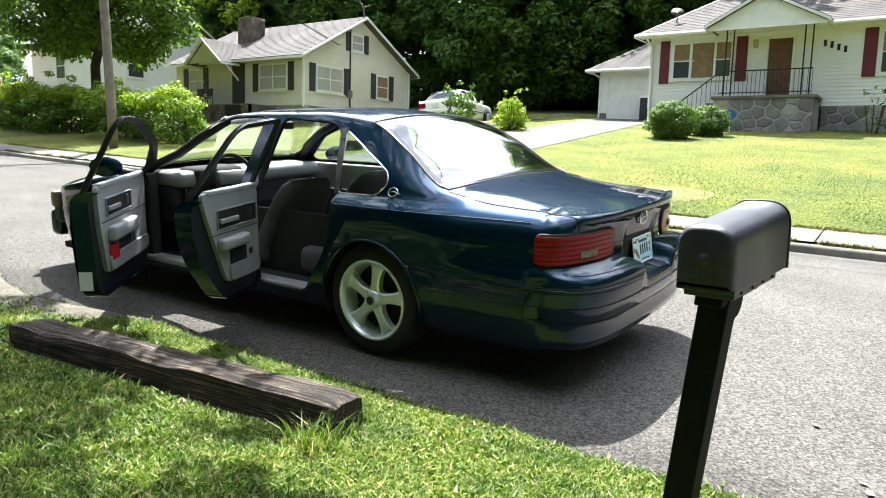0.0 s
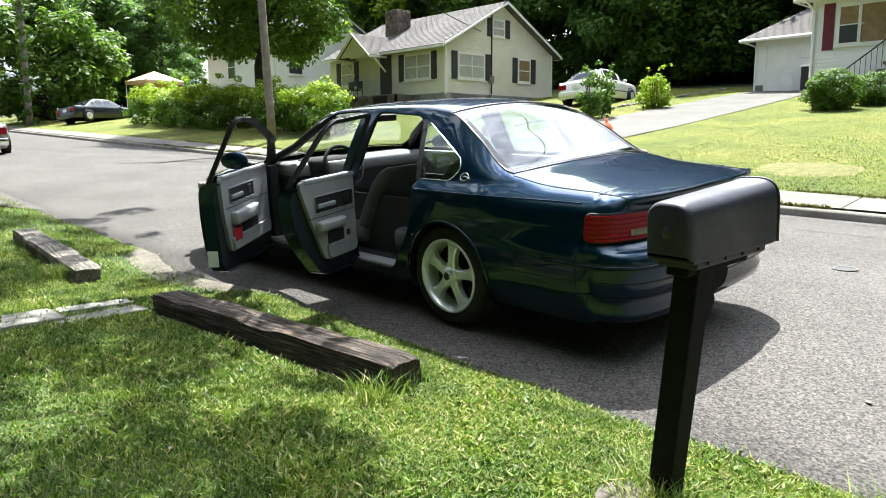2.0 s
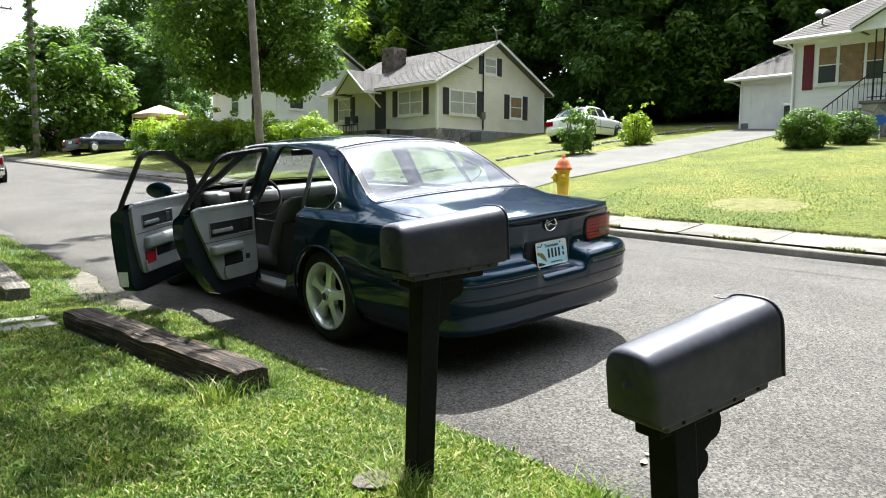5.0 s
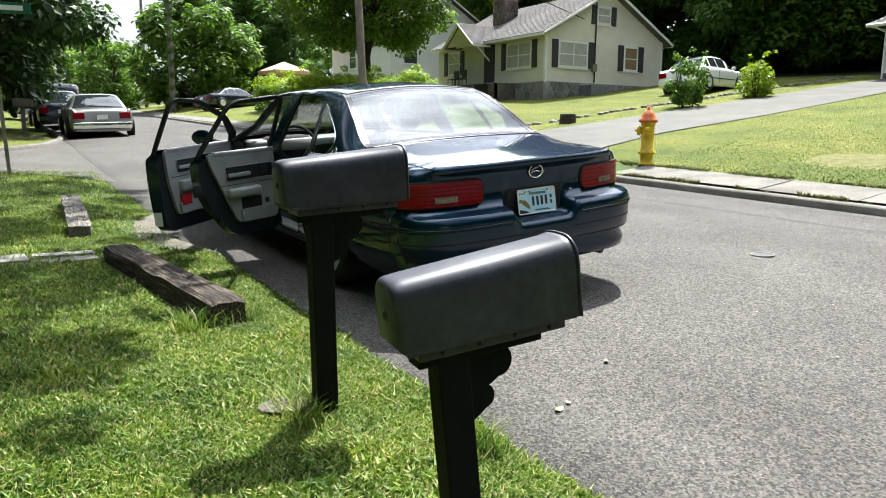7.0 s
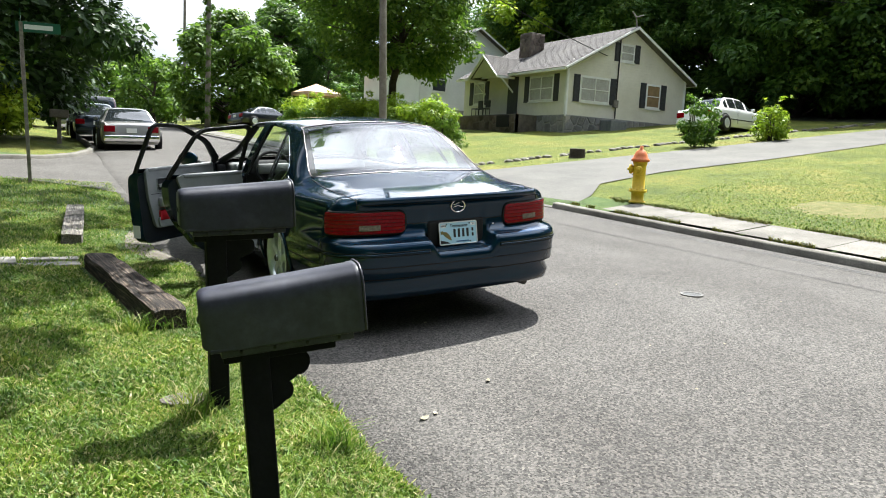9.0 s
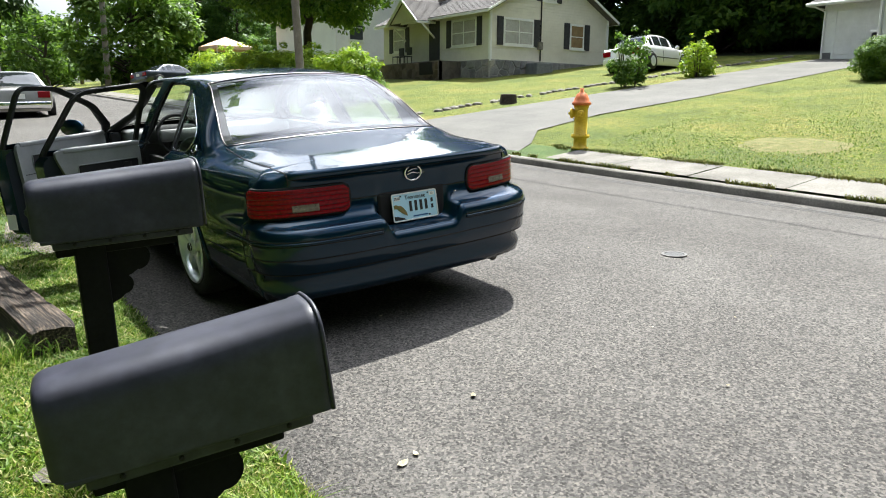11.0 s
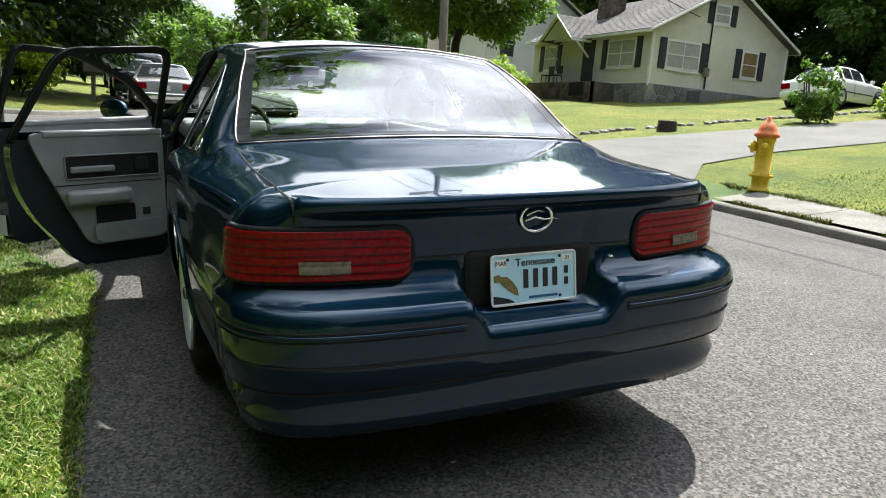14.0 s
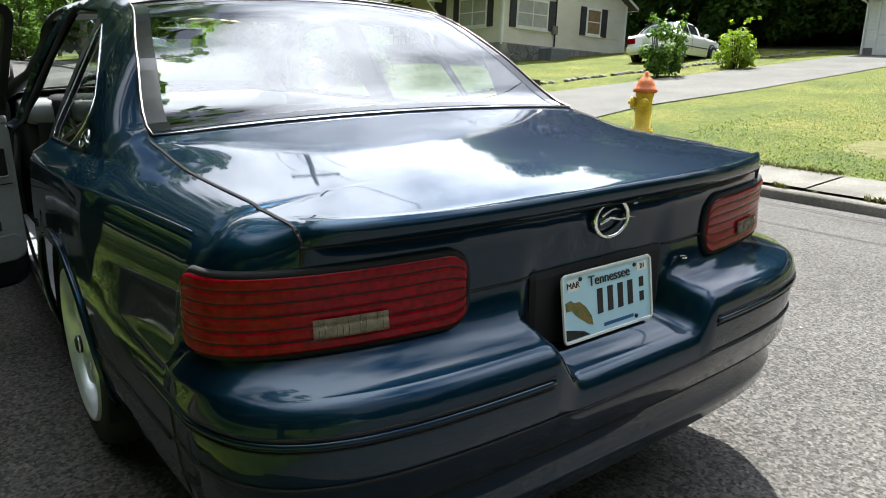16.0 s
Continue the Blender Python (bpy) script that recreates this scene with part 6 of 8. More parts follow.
def stone_face(house, m, u0, v0, u1, v1, size, depth=0.05, name="foundation", mat=None):
    """A mortared face of irregular field stones, each a piece of its own."""
    f = part(name, shift(box(u0, v0, -0.2, u1, v1, 0.02), m), dark_mortar if mat else mortar, house, "mortared field-stone face")
    nu, nv = max(1, round((u1 - u0) / (size * 1.15))), max(1, round((v1 - v0) / (size * 0.85)))
    seeds = [(u0 + (u1 - u0) * (i + 0.5 + (j % 2) * 0.4 - 0.2 + random.uniform(-0.34, 0.34)) / nu, v0 + (v1 - v0) * (j + 0.5 + random.uniform(-0.34, 0.34)) / nv) for i in range(nu) for j in range(nv)]
    for p in seeds:
        cell = [(u0, v0), (u1, v0), (u1, v1), (u0, v1)]
        for q in seeds:
            if q != p and abs(q[0] - p[0]) < size * 3.2 and abs(q[1] - p[1]) < size * 3.2:
                cell = clip_cell(cell, p, q)
        if len(cell) < 3:
            continue
        cu, cv = sum(c[0] for c in cell) / len(cell), sum(c[1] for c in cell) / len(cell)
        r = max(0.05, sum(math.hypot(c[0] - cu, c[1] - cv) for c in cell) / len(cell))
        low, mid, top = (1 - 0.018 / r, 1 - 0.030 / r, 1 - 0.075 / r - 0.06)
        d = depth * random.uniform(0.6, 1.2)
        bm = bmesh.new()
        rings = [[bm.verts.new((cu + (c[0] - cu) * k, cv + (c[1] - cv) * k, z)) for c in cell] for k, z in ((low, 0.01), (mid, d * 0.7), (max(top, 0.3), d))]
        for a, b in zip(rings, rings[1:]):
            for i in range(len(cell)):
                bm.faces.new((a[i], a[(i + 1) % len(cell)], b[(i + 1) % len(cell)], b[i]))
        bm.faces.new(rings[-1])
        part("stone", shift(bm, m), mat or field_stone, f)
    return f


# the cream house with its gable to the driveway
cream = thing("house", "cream sided cottage with charcoal shutters and stone chimney", "house")
X0, X1, Y0, Y1, ZB, ZE, ZR = 18.3, 25.85, 21.6, 30.4, 3.38, 5.60, 7.58
XM = (X0 + X1) / 2
gable_m = wall_frame((X0, Y0), (X1, Y0))
front_m2 = wall_frame((X0, Y1), (X0, Y0))
gable_top = lambda u: ZE + 0.05 + (ZR - ZE - 0.05) * (1 - abs(u - (X1 - X0) / 2) / ((X1 - X0) / 2))
lapped_wall(cream, (X0, Y0), (X1, Y0), ZB, gable_top, siding_cream)
lapped_wall(cream, (X0, Y1), (X0, Y0), ZB, lambda u: ZE, siding_cream)
part("wall", box(X1 - 0.15, Y0 + 0.13, 2.5, X1, Y1, ZE), siding_cream, cream), part("wall", box(X0 + 0.13, Y1 - 0.15, 2.5, X1 - 0.16, Y1, ZE), siding_cream, cream)
stone_face(cream, gable_m, 0.0, 2.35, X1 - X0, ZB - 0.004, 0.42)
stone_face(cream, front_m2, 0.0, 2.2, Y1 - Y0 - 0.01, ZB - 0.004, 0.42)
o = 0.42
roof_slab(cream, [(X0 - o, Y1 + 0.3, ZE - 0.16), (X0 - o, Y0 - 0.35, ZE - 0.16), (XM, Y0 - 0.35, ZR + 0.12), (XM, Y1 + 0.3, ZR + 0.12)])
roof_slab(cream, [(X1 + o, Y0 - 0.35, ZE - 0.16), (X1 + o, Y1 + 0.3, ZE - 0.16), (XM, Y1 + 0.3, ZR + 0.12), (XM, Y0 - 0.35, ZR + 0.12)])
for _x in (X0 + 0.03, X1 - 0.03):
    part("corner_board", box(_x - 0.07, Y0 - 0.035, ZB, _x + 0.07, Y0 + 0.05, ZE), trim_white, cream)
window(cream, gable_m, 0.82, 4.08, 2.50, 5.14, 2, blind, (0.36, dark_shutter))
window(cream, gable_m, 4.95, 4.10, 5.80, 5.14, 1, brown_blind, (0.36, dark_shutter))
window(cream, gable_m, 3.10, 6.12, 3.88, 6.82, 1, blind, (0.32, dark_shutter))
window(cream, front_m2, Y1 - 24.30, 4.08, Y1 - 22.55, 5.16, 2, blind, (0.36, dark_shutter))
window(cream, front_m2, Y1 - 29.35, 4.10, Y1 - 28.35, 5.16, 1, blind, (0.36, dark_shutter))
part("front_door", shift(box(Y1 - 26.15, 3.45, 0.0, Y1 - 25.30, 5.30, 0.05, 0.01), front_m2), dark_shutter, cream, "charcoal front door")
part("meter_pipe", tube([(X0 + 2.98, Y0 - 0.06, 3.4), (X0 + 2.98, Y0 - 0.06, 7.0)], 0.035, 6), black_trim, cream), part("meter_box", box(X0 + 2.78, Y0 - 0.16, 3.9, X0 + 3.06, Y0 - 0.03, 4.25, 0.02), rubble, cream, "gray electric meter box")
part("down_pipe", tube([(X0 - 0.02, Y0 - 0.05, 3.3), (X0 - 0.02, Y0 - 0.05, 5.2)], 0.045, 6), trim_white, cream)
porch = part("porch", box(17.0, 23.6, 2.1, 18.28, 29.2, 3.36, 0.02), dark_mortar, cream, "stone-faced front porch")
stone_face(porch, wall_frame((17.0, 29.2), (17.0, 23.6)), 0, 2.0, 5.6, 3.34, 0.36, 0.05, "porch_face", brown_stone)
part("porch_opening", box(16.90, 24.0, 2.75, 17.02, 25.0, 3.30), seam_black, porch, "dark opening below the porch")
_h0, _h1, _hm = 25.6, 28.3, 26.95
roof_slab(cream, [(17.2, _h0, 5.30), (20.0, _h0, 5.30), (20.0, _hm, 6.40), (17.2, _hm, 6.40)], 0.1, None, "hood_roof", 18)
roof_slab(cream, [(20.0, _h1, 5.30), (17.2, _h1, 5.30), (17.2, _hm, 6.40), (20.0, _hm, 6.40)], 0.1, None, "hood_roof", 18)
part("hood_gable", prism([(-1.25, 0), (1.25, 0), (0, 0.98)], -0.05, 0.0, Matrix(((0, 0, 1, 17.38), (1, 0, 0, _hm), (0, 1, 0, 5.30), (0, 0, 0, 1)))), siding_cream, cream)
for _y in (_h0 + 0.1, _h1 - 0.1):
    part("hood_brace", tube([(18.25, _y, 4.55), (17.45, _y, 5.25)], 0.05, 4), trim_white, cream)
chim = part("chimney", box(20.0, 26.9, 5.8, 20.9, 27.8, 7.85, 0.02), dark_mortar, cream, "rough stone chimney")
stone_face(chim, wall_frame((20.0, 27.8), (20.0, 26.9)), 0, 6.3, 0.9, 7.8, 0.26, 0.05, "chimney_face", brown_stone), stone_face(chim, wall_frame((20.0, 26.9), (20.9, 26.9)), 0, 6.3, 0.9, 7.8, 0.26, 0.05, "chimney_face", brown_stone)
part("antenna", tube([(XM, Y0 - 0.2, ZR + 0.1), (XM - 0.1, Y0 - 0.2, ZR + 0.55), (XM - 0.35, Y0 - 0.2, ZR + 0.75)], 0.035, 5), rubble, cream), part("antenna_arm", tube([(XM - 0.1, Y0 - 0.2, ZR + 0.55), (XM + 0.35, Y0 - 0.2, ZR + 0.7)], 0.03, 5), rubble, cream)
for _y in (27.2, 27.9):
    chair = thing("porch_chair", "small metal porch chair on the stone porch", "chair", pose(17.6, _y, 3.36), "porch chairs")
    part("seat", box(-0.22, -0.22, 0.36, 0.22, 0.22, 0.40, 0.01), iron, chair), part("backrest", box(0.18, -0.22, 0.45, 0.22, 0.22, 0.82, 0.01), iron, chair)
    for a in (-0.2, 0.2):
        for b in (-0.2, 0.2):
            part("leg", tube([(a, b, 0), (a, b, 0.38)], 0.02, 5), iron, chair)
part("cooling_unit", box(X0 + 1.9, Y0 - 1.0, 2.45, X0 + 2.9, Y0 - 0.25, 3.25, 0.03), mottled("gray_vent_metal", [(0.3, (0.12, 0.13, 0.14)), (0.7, (0.2, 0.21, 0.22))], 8, 0.5), cream, "gray slatted cooling unit")

# white house with maroon shutters
white = thing("house", "white sided house with maroon shutters and stone porch", "house")
HX, HY0, HY1, WB, WE = 25.3, -6.5, 8.75, 3.52, 6.42
hf = wall_frame((HX, HY1), (HX, HY0))
U = lambda y: HY1 - y
lapped_wall(white, (HX, HY1), (HX, HY0), WB, lambda u: WE, siding_white, 0.135)
part("wall", box(HX + 0.13, HY1 - 0.15, 2.4, HX + 8, HY1, WE), siding_white, white), part("wall", box(HX + 7.85, HY0, 2.4, HX + 8, HY1 - 0.16, WE), siding_white, white)
stone_face(white, hf, 0, 2.2, 3.0, WB - 0.004, 0.40), stone_face(white, hf, 6.4, 2.2, HY1 - HY0, WB - 0.004, 0.40)
roof_slab(white, [(HX - 0.55, HY1 + 0.55, WE + 0.0), (HX - 0.55, HY0 - 0.5, WE + 0.0), (HX + 4.0, HY0 - 0.5, 8.85), (HX + 4.0, HY1 - 2.6, 8.85)])
roof_slab(white, [(HX + 8.5, HY0 - 0.5, WE), (HX + 8.5, HY1 + 0.55, WE), (HX + 4.0, HY1 - 2.6, 8.85), (HX + 4.0, HY0 - 0.5, 8.85)])
roof_slab(white, [(HX + 8.5, HY1 + 0.55, WE), (HX - 0.55, HY1 + 0.55, WE), (HX + 3.9, HY1 - 2.6, 8.85), (HX + 4.1, HY1 - 2.6, 8.85)])
part("gutter", tube([(HX - 0.6, HY1 + 0.5, WE - 0.06), (HX - 0.6, HY0 - 0.4, WE - 0.06)], 0.07, 6), trim_white, white), part("soffit", box(HX - 0.55, HY0, WE - 0.10, HX, HY1 + 0.4, WE - 0.06), trim_white, white)
part("corner_board", box(HX - 0.035, HY1 - 0.10, WB, HX + 0.1, HY1 + 0.02, WE), trim_white, white)
part("down_pipe", tube([(HX - 0.5, HY1 + 0.1, WE - 0.1), (HX - 0.1, HY1 - 0.08, WE - 0.45), (HX - 0.1, HY1 - 0.08, 3.0)], 0.05, 6), trim_white, white)
ww = window(white, hf, U(7.84), 4.66, U(5.56), 6.05, 1, brown_blind)
for _a, _b in ((7.80, 7.14), (6.17, 5.58)):
    window(white, hf @ Matrix.Translation((0, 0, 0.036)), U(_a), 4.68, U(_b), 6.03, 1, house_glass, None, brown_blind)
part("picture_pane", shift(box(U(7.0), 4.70, 0.03, U(6.28), 6.0, 0.062), hf), brown_blind, ww, "picture window with brown blind")
for _a, _b in ((8.36, 7.98), (5.43, 5.02), (1.18, 0.76)):
    sh = part("shutter", shift(box(U(_a), 4.50, 0.02, U(_b), 6.18, 0.06, 0.006), hf), red_shutter, white, "maroon panel shutter")
    for z in (4.56, 5.40):
        part("panel", shift(box(U(_a) + 0.06, z, 0.05, U(_b) - 0.06, z + 0.72, 0.07, 0.005), hf), red_shutter, sh)
window(white, hf, U(0.62), 4.62, U(-0.95), 6.05, 2, house_glass, None, brown_blind)
part("shutter", shift(box(U(-1.05), 4.50, 0.02, U(-1.45), 6.18, 0.06, 0.006), hf), red_shutter, white, "maroon panel shutter")
dr = part("front_door", shift(box(U(4.26), 3.86, 0.02, U(3.46), 6.0, 0.05, 0.008), hf), wood_door, white, "brown wooden front door")
for _u0, _u1, _z0, _z1 in ((0.08, 0.36, 3.98, 4.7), (0.44, 0.72, 3.98, 4.7), (0.08, 0.72, 4.85, 5.85)):
    part("door_panel", shift(box(U(4.26) + _u0, _z0, 0.05, U(4.26) + _u1, _z1, 0.062, 0.005), hf), wood_door, dr)
for _u0, _u1 in ((U(4.36), U(4.27)), (U(3.45), U(3.36))):
    part("door_frame", shift(box(_u0, 3.82, 0.0, _u1, 6.1, 0.07), hf), trim_white, dr)
part("door_frame", shift(box(U(4.36), 6.01, 0.0, U(3.36), 6.12, 0.072), hf), trim_white, dr)
part("wall_lamp", shift(lathe([(0.05, 0), (0.09, 0.06), (0.09, 0.26), (0.03, 0.32)], 10), pose(HX - 0.16, 4.72, 5.7)), material("brass_lantern", (0.62, 0.42, 0.16), 0.3, 0.9), white, "bright metal wall lantern")
for _i, _dz in enumerate((0, -0.07, -0.17, -0.25)):
    part("number_bar", shift(box(U(2.45) + 0.22 * _i, 5.63 + _dz, 0.025, U(2.45) + 0.22 * _i + 0.10, 5.86 + _dz, 0.045), hf), iron, white, "dark house-number mark")
# porch platform, steps, rail, gable roof
plat = part("porch", box(HX - 1.55, 2.40, 2.3, HX - 0.03, 5.75, 3.78, 0.01), mortar, white, "stone-faced raised porch")
stone_face(plat, wall_frame((HX - 1.55, 5.75), (HX - 1.55, 2.40)), 0, 2.25, 3.35, 3.70, 0.42, 0.05, "porch_face")
stone_face(plat, wall_frame((HX - 0.03, 5.75), (HX - 1.55, 5.75)), 0, 2.25, 1.5, 3.70, 0.42, 0.05, "porch_face")
part("porch_floor", box(HX - 1.64, 2.32, 3.70, HX - 0.035, 5.84, 3.80, 0.015), concrete, plat)
for _k in range(5):
    part("step", box(HX - 1.45, 5.78 + 0.28 * _k, 2.3, HX - 0.25, 6.06 + 0.28 * _k, 3.58 - 0.2 * _k, 0.01), concrete, plat)
PX = HX - 1.70
peak_y, _pl0, _pl1 = 4.25, 6.15, 2.20
roof_slab(white, [(PX, _pl1 - 0.1, 6.36), (HX + 2.2, _pl1 - 0.1, 6.36), (HX + 2.2, peak_y, 7.45), (PX, peak_y, 7.45)], 0.12, None, "porch_roof", 12)
roof_slab(white, [(HX + 2.2, _pl0 + 0.1, 6.36), (PX, _pl0 + 0.1, 6.36), (PX, peak_y, 7.45), (HX + 2.2, peak_y, 7.45)], 0.12, None, "porch_roof", 12)
part("porch_gable", prism([(_pl1 + 0.1, 6.36), (_pl0 - 0.1, 6.36), (peak_y, 7.36)], -0.06, 0.0, Matrix(((0, 0, 1, PX + 0.2), (1, 0, 0, 0), (0, 1, 0, 0), (0, 0, 0, 1)))), trim_white, white, "cream painted porch gable")
part("porch_beam", box(PX + 0.12, _pl1, 6.18, PX + 0.26, _pl0, 6.36), trim_white, white)
part("porch_ceiling", box(PX + 0.27, _pl1, 6.30, HX - 0.03, _pl0, 6.34), trim_white, white)
rail = part("porch_rail", tube([(HX - 1.52, 5.62, 4.70), (HX - 1.52, 2.52, 4.70)], 0.025, 5), iron, white, "black wrought-iron porch railing")
part("rail_bottom", tube([(HX - 1.52, 5.62, 3.92), (HX - 1.52, 2.52, 3.92)], 0.018, 5), iron, rail)
for _i in range(23):
    y = 5.62 - 3.10 * _i / 22
    part("baluster", tube([(HX - 1.52, y, 3.82), (HX - 1.52, y, 4.70)], 0.011, 4), iron, rail)
for _y in (5.45, 5.20, 2.85, 2.60):
    part("porch_post", tube([(HX - 1.52, _y, 3.8), (HX - 1.52, _y, 6.2)], 0.026, 5), iron, white, "slender black iron porch post")
part("stair_rail", tube([(HX - 1.45, 5.65, 4.68), (HX - 1.45, 7.05, 3.62), (HX - 1.45, 7.08, 2.75)], 0.025, 5), iron, rail)
for _i in range(8):
    y, z = 5.75 + 0.165 * _i, 4.60 - 0.125 * _i
    part("baluster", tube([(HX - 1.45, y, z - 0.85), (HX - 1.45, y, z)], 0.011, 4), iron, rail)
# garage beside it
garage = thing("garage", "white garage with a closed pale overhead door", "garage")
GX, GY0, GY1 = 27.8, 8.8, 11.95
gf = wall_frame((GX, GY1), (GX, GY0))
lapped_wall(garage, (GX, GY1), (GX, GY0), 3.0, lambda u: 5.45, siding_white, 0.135)
part("wall", box(GX + 0.13, GY1 - 0.15, 2.5, GX + 6, GY1, 5.45), siding_white, garage), part("wall", box(GX + 5.85, GY0, 2.5, GX + 6, GY1 - 0.16, 5.45), siding_white, garage)
part("base", shift(box(0.0, 2.4, -0.1, 0.42, 3.55, 0.04), gf), field_stone, garage, "gray block pier at the garage corner")
gd = part("garage_door", shift(box(0.52, 2.85, 0.0, 2.95, 5.12, 0.05), gf), trim_white, garage, "pale paneled overhead garage door")
for _r in range(4):
    for _c in range(4):
        part("door_panel", shift(box(0.56 + 0.60 * _c, 2.90 + 0.555 * _r, 0.05, 1.10 + 0.60 * _c, 3.38 + 0.555 * _r, 0.062, 0.006), gf), trim_white, gd)
for _u in (0.44, 2.96):
    part("door_jamb", shift(box(_u, 2.7, 0.02, _u + 0.09, 5.2, 0.075), gf), trim_white, gd)
roof_slab(garage, [(GX - 0.5, GY1 + 0.5, 5.48), (GX - 0.5, GY0 - 0.3, 5.48), (GX + 2.2, GY0 - 0.3, 6.95), (GX + 2.2, GY1 - 1.4, 6.95)])
roof_slab(garage, [(GX + 6.5, GY1 + 0.5, 5.48), (GX - 0.5, GY1 + 0.5, 5.48), (GX + 2.2, GY1 - 1.4, 6.95), (GX + 4.0, GY1 - 1.4, 6.95)])
part("gutter", tube([(GX - 0.55, GY1 + 0.5, 5.42), (GX - 0.55, GY0 - 0.2, 5.42)], 0.07, 6), trim_white, garage)
part("down_pipe", tube([(GX - 0.5, GY1 + 0.3, 5.4), (GX - 0.06, GY1 - 0.05, 5.15), (GX - 0.06, GY1 - 0.05, 2.95)], 0.045, 6), trim_white, garage)
dish = thing("satellite_dish", "small gray satellite dish on the roof edge", "dish", pose(HX + 0.5, HY1 - 0.8, 7.05))
part("pan", shift(lathe([(0.0, 0.0), (0.15, 0.02), (0.27, 0.08), (0.30, 0.12)], 18), pose(0, 0, 0.3, 50, 0, -70) @ Matrix.Diagonal((0.85, 0.85, 0.6, 1))), alloy_dark, dish, "", True), part("mast", tube([(0, 0, -0.3), (0, 0, 0.3)], 0.03, 6), rubble, dish)
binm = thing("rubbish_bin", "dark wheeled rubbish bin beside the garage door", "bin", pose(27.1, 9.35, ground_z(27.1, 9.35)))
part("body", box(-0.28, -0.30, 0.05, 0.28, 0.30, 1.0, 0.04), black_trim, binm), part("lid", box(-0.32, -0.33, 1.0, 0.32, 0.33, 1.08, 0.02), white_paint, binm, "pale bin lid")
yard_sign = thing("yard_sign", "small blue yard sign on a white stake", "yard sign", pose(HX - 2.3, 4.95, ground_z(HX - 2.3, 4.95)))
part("stake", box(-0.015, -0.015, 0, 0.015, 0.015, 0.45), white_paint, yard_sign), part("plate", shift(prism([(0.22 * math.cos(radians(22.5 + 45 * i)), 0.19 * math.sin(radians(22.5 + 45 * i))) for i in range(8)], 0, 0.02), pose(-0.02, 0, 0.6, 90, 0, -90)), material("blue_sign", (0.03, 0.10, 0.42), 0.4), yard_sign)
part("sign_mark", box(-0.026, -0.13, 0.56, -0.021, 0.13, 0.66), white_paint, yard_sign)

# far white house behind the street tree
far_house = thing("house", "white sided gabled house half hidden by trees", "house")
_fx0, _fx1, _fy0, _fy1 = 19.2, 27.5, 37.5, 46.5
lapped_wall(far_house, (_fx0, _fy0), (_fx1, _fy0), 4.3, lambda u: 7.4 + 2.3 * (1 - abs(u - 4.15) / 4.15), siding_white, 0.135)
lapped_wall(far_house, (_fx0, _fy1), (_fx0, _fy0), 4.3, lambda u: 7.4, siding_white, 0.135)
part("foundation", box(_fx0 + 0.02, _fy0 + 0.02, 2.5, _fx1, _fy1, 4.3), mortar, far_house)
_ff = wall_frame((_fx0, _fy0), (_fx1, _fy0))
window(far_house, _ff, 0.9, 5.4, 1.9, 6.9, 1, house_glass), window(far_house, _ff, 5.5, 5.4, 6.5, 6.9, 1, house_glass)
window(far_house, wall_frame((_fx0, _fy1), (_fx0, _fy0)), 3, 5.4, 4, 6.9, 1, house_glass)
roof_slab(far_house, [(_fx0 - 0.4, _fy1 + 0.4, 7.2), (_fx0 - 0.4, _fy0 - 0.4, 7.2), (23.35, _fy0 - 0.4, 9.8), (23.35, _fy1 + 0.4, 9.8)])
roof_slab(far_house, [(_fx1 + 0.4, _fy0 - 0.4, 7.2), (_fx1 + 0.4, _fy1 + 0.4, 7.2), (23.35, _fy1 + 0.4, 9.8), (23.35, _fy0 - 0.4, 9.8)])

# canopy tent
tent = thing("canopy_tent", "pale orange pop-up canopy tent on thin legs", "tent", pose(15.8, 47.5, ground_z(15.8, 47.5) - 0.1, 0, 0, 8) @ Matrix.Diagonal((0.85, 0.85, 0.9, 1)))
cloth = mottled("faded_orange_canopy", [(0.3, (0.72, 0.45, 0.28)), (0.7, (0.80, 0.58, 0.40))], 2, 0.8)
_bm = bmesh.new()
_q = [_bm.verts.new((a * 1.6, b * 1.6, 2.35)) for a, b in ((-1, -1), (1, -1), (1, 1), (-1, 1))]
_q2 = [_bm.verts.new((a * 1.6, b * 1.6, 2.10)) for a, b in ((-1, -1), (1, -1), (1, 1), (-1, 1))]
_c = _bm.verts.new((0, 0, 3.1))
for i in range(4):
    _bm.faces.new((_q[i], _q[(i + 1) % 4], _c)), _bm.faces.new((_q2[i], _q2[(i + 1) % 4], _q[(i + 1) % 4], _q[i]))
part("canopy", _bm, cloth, tent)
for a in (-1.55, 1.55):
    for b in (-1.55, 1.55):
        part("leg", tube([(a, b, 0), (a, b, 2.2)], 0.03, 6), white_paint, tent)


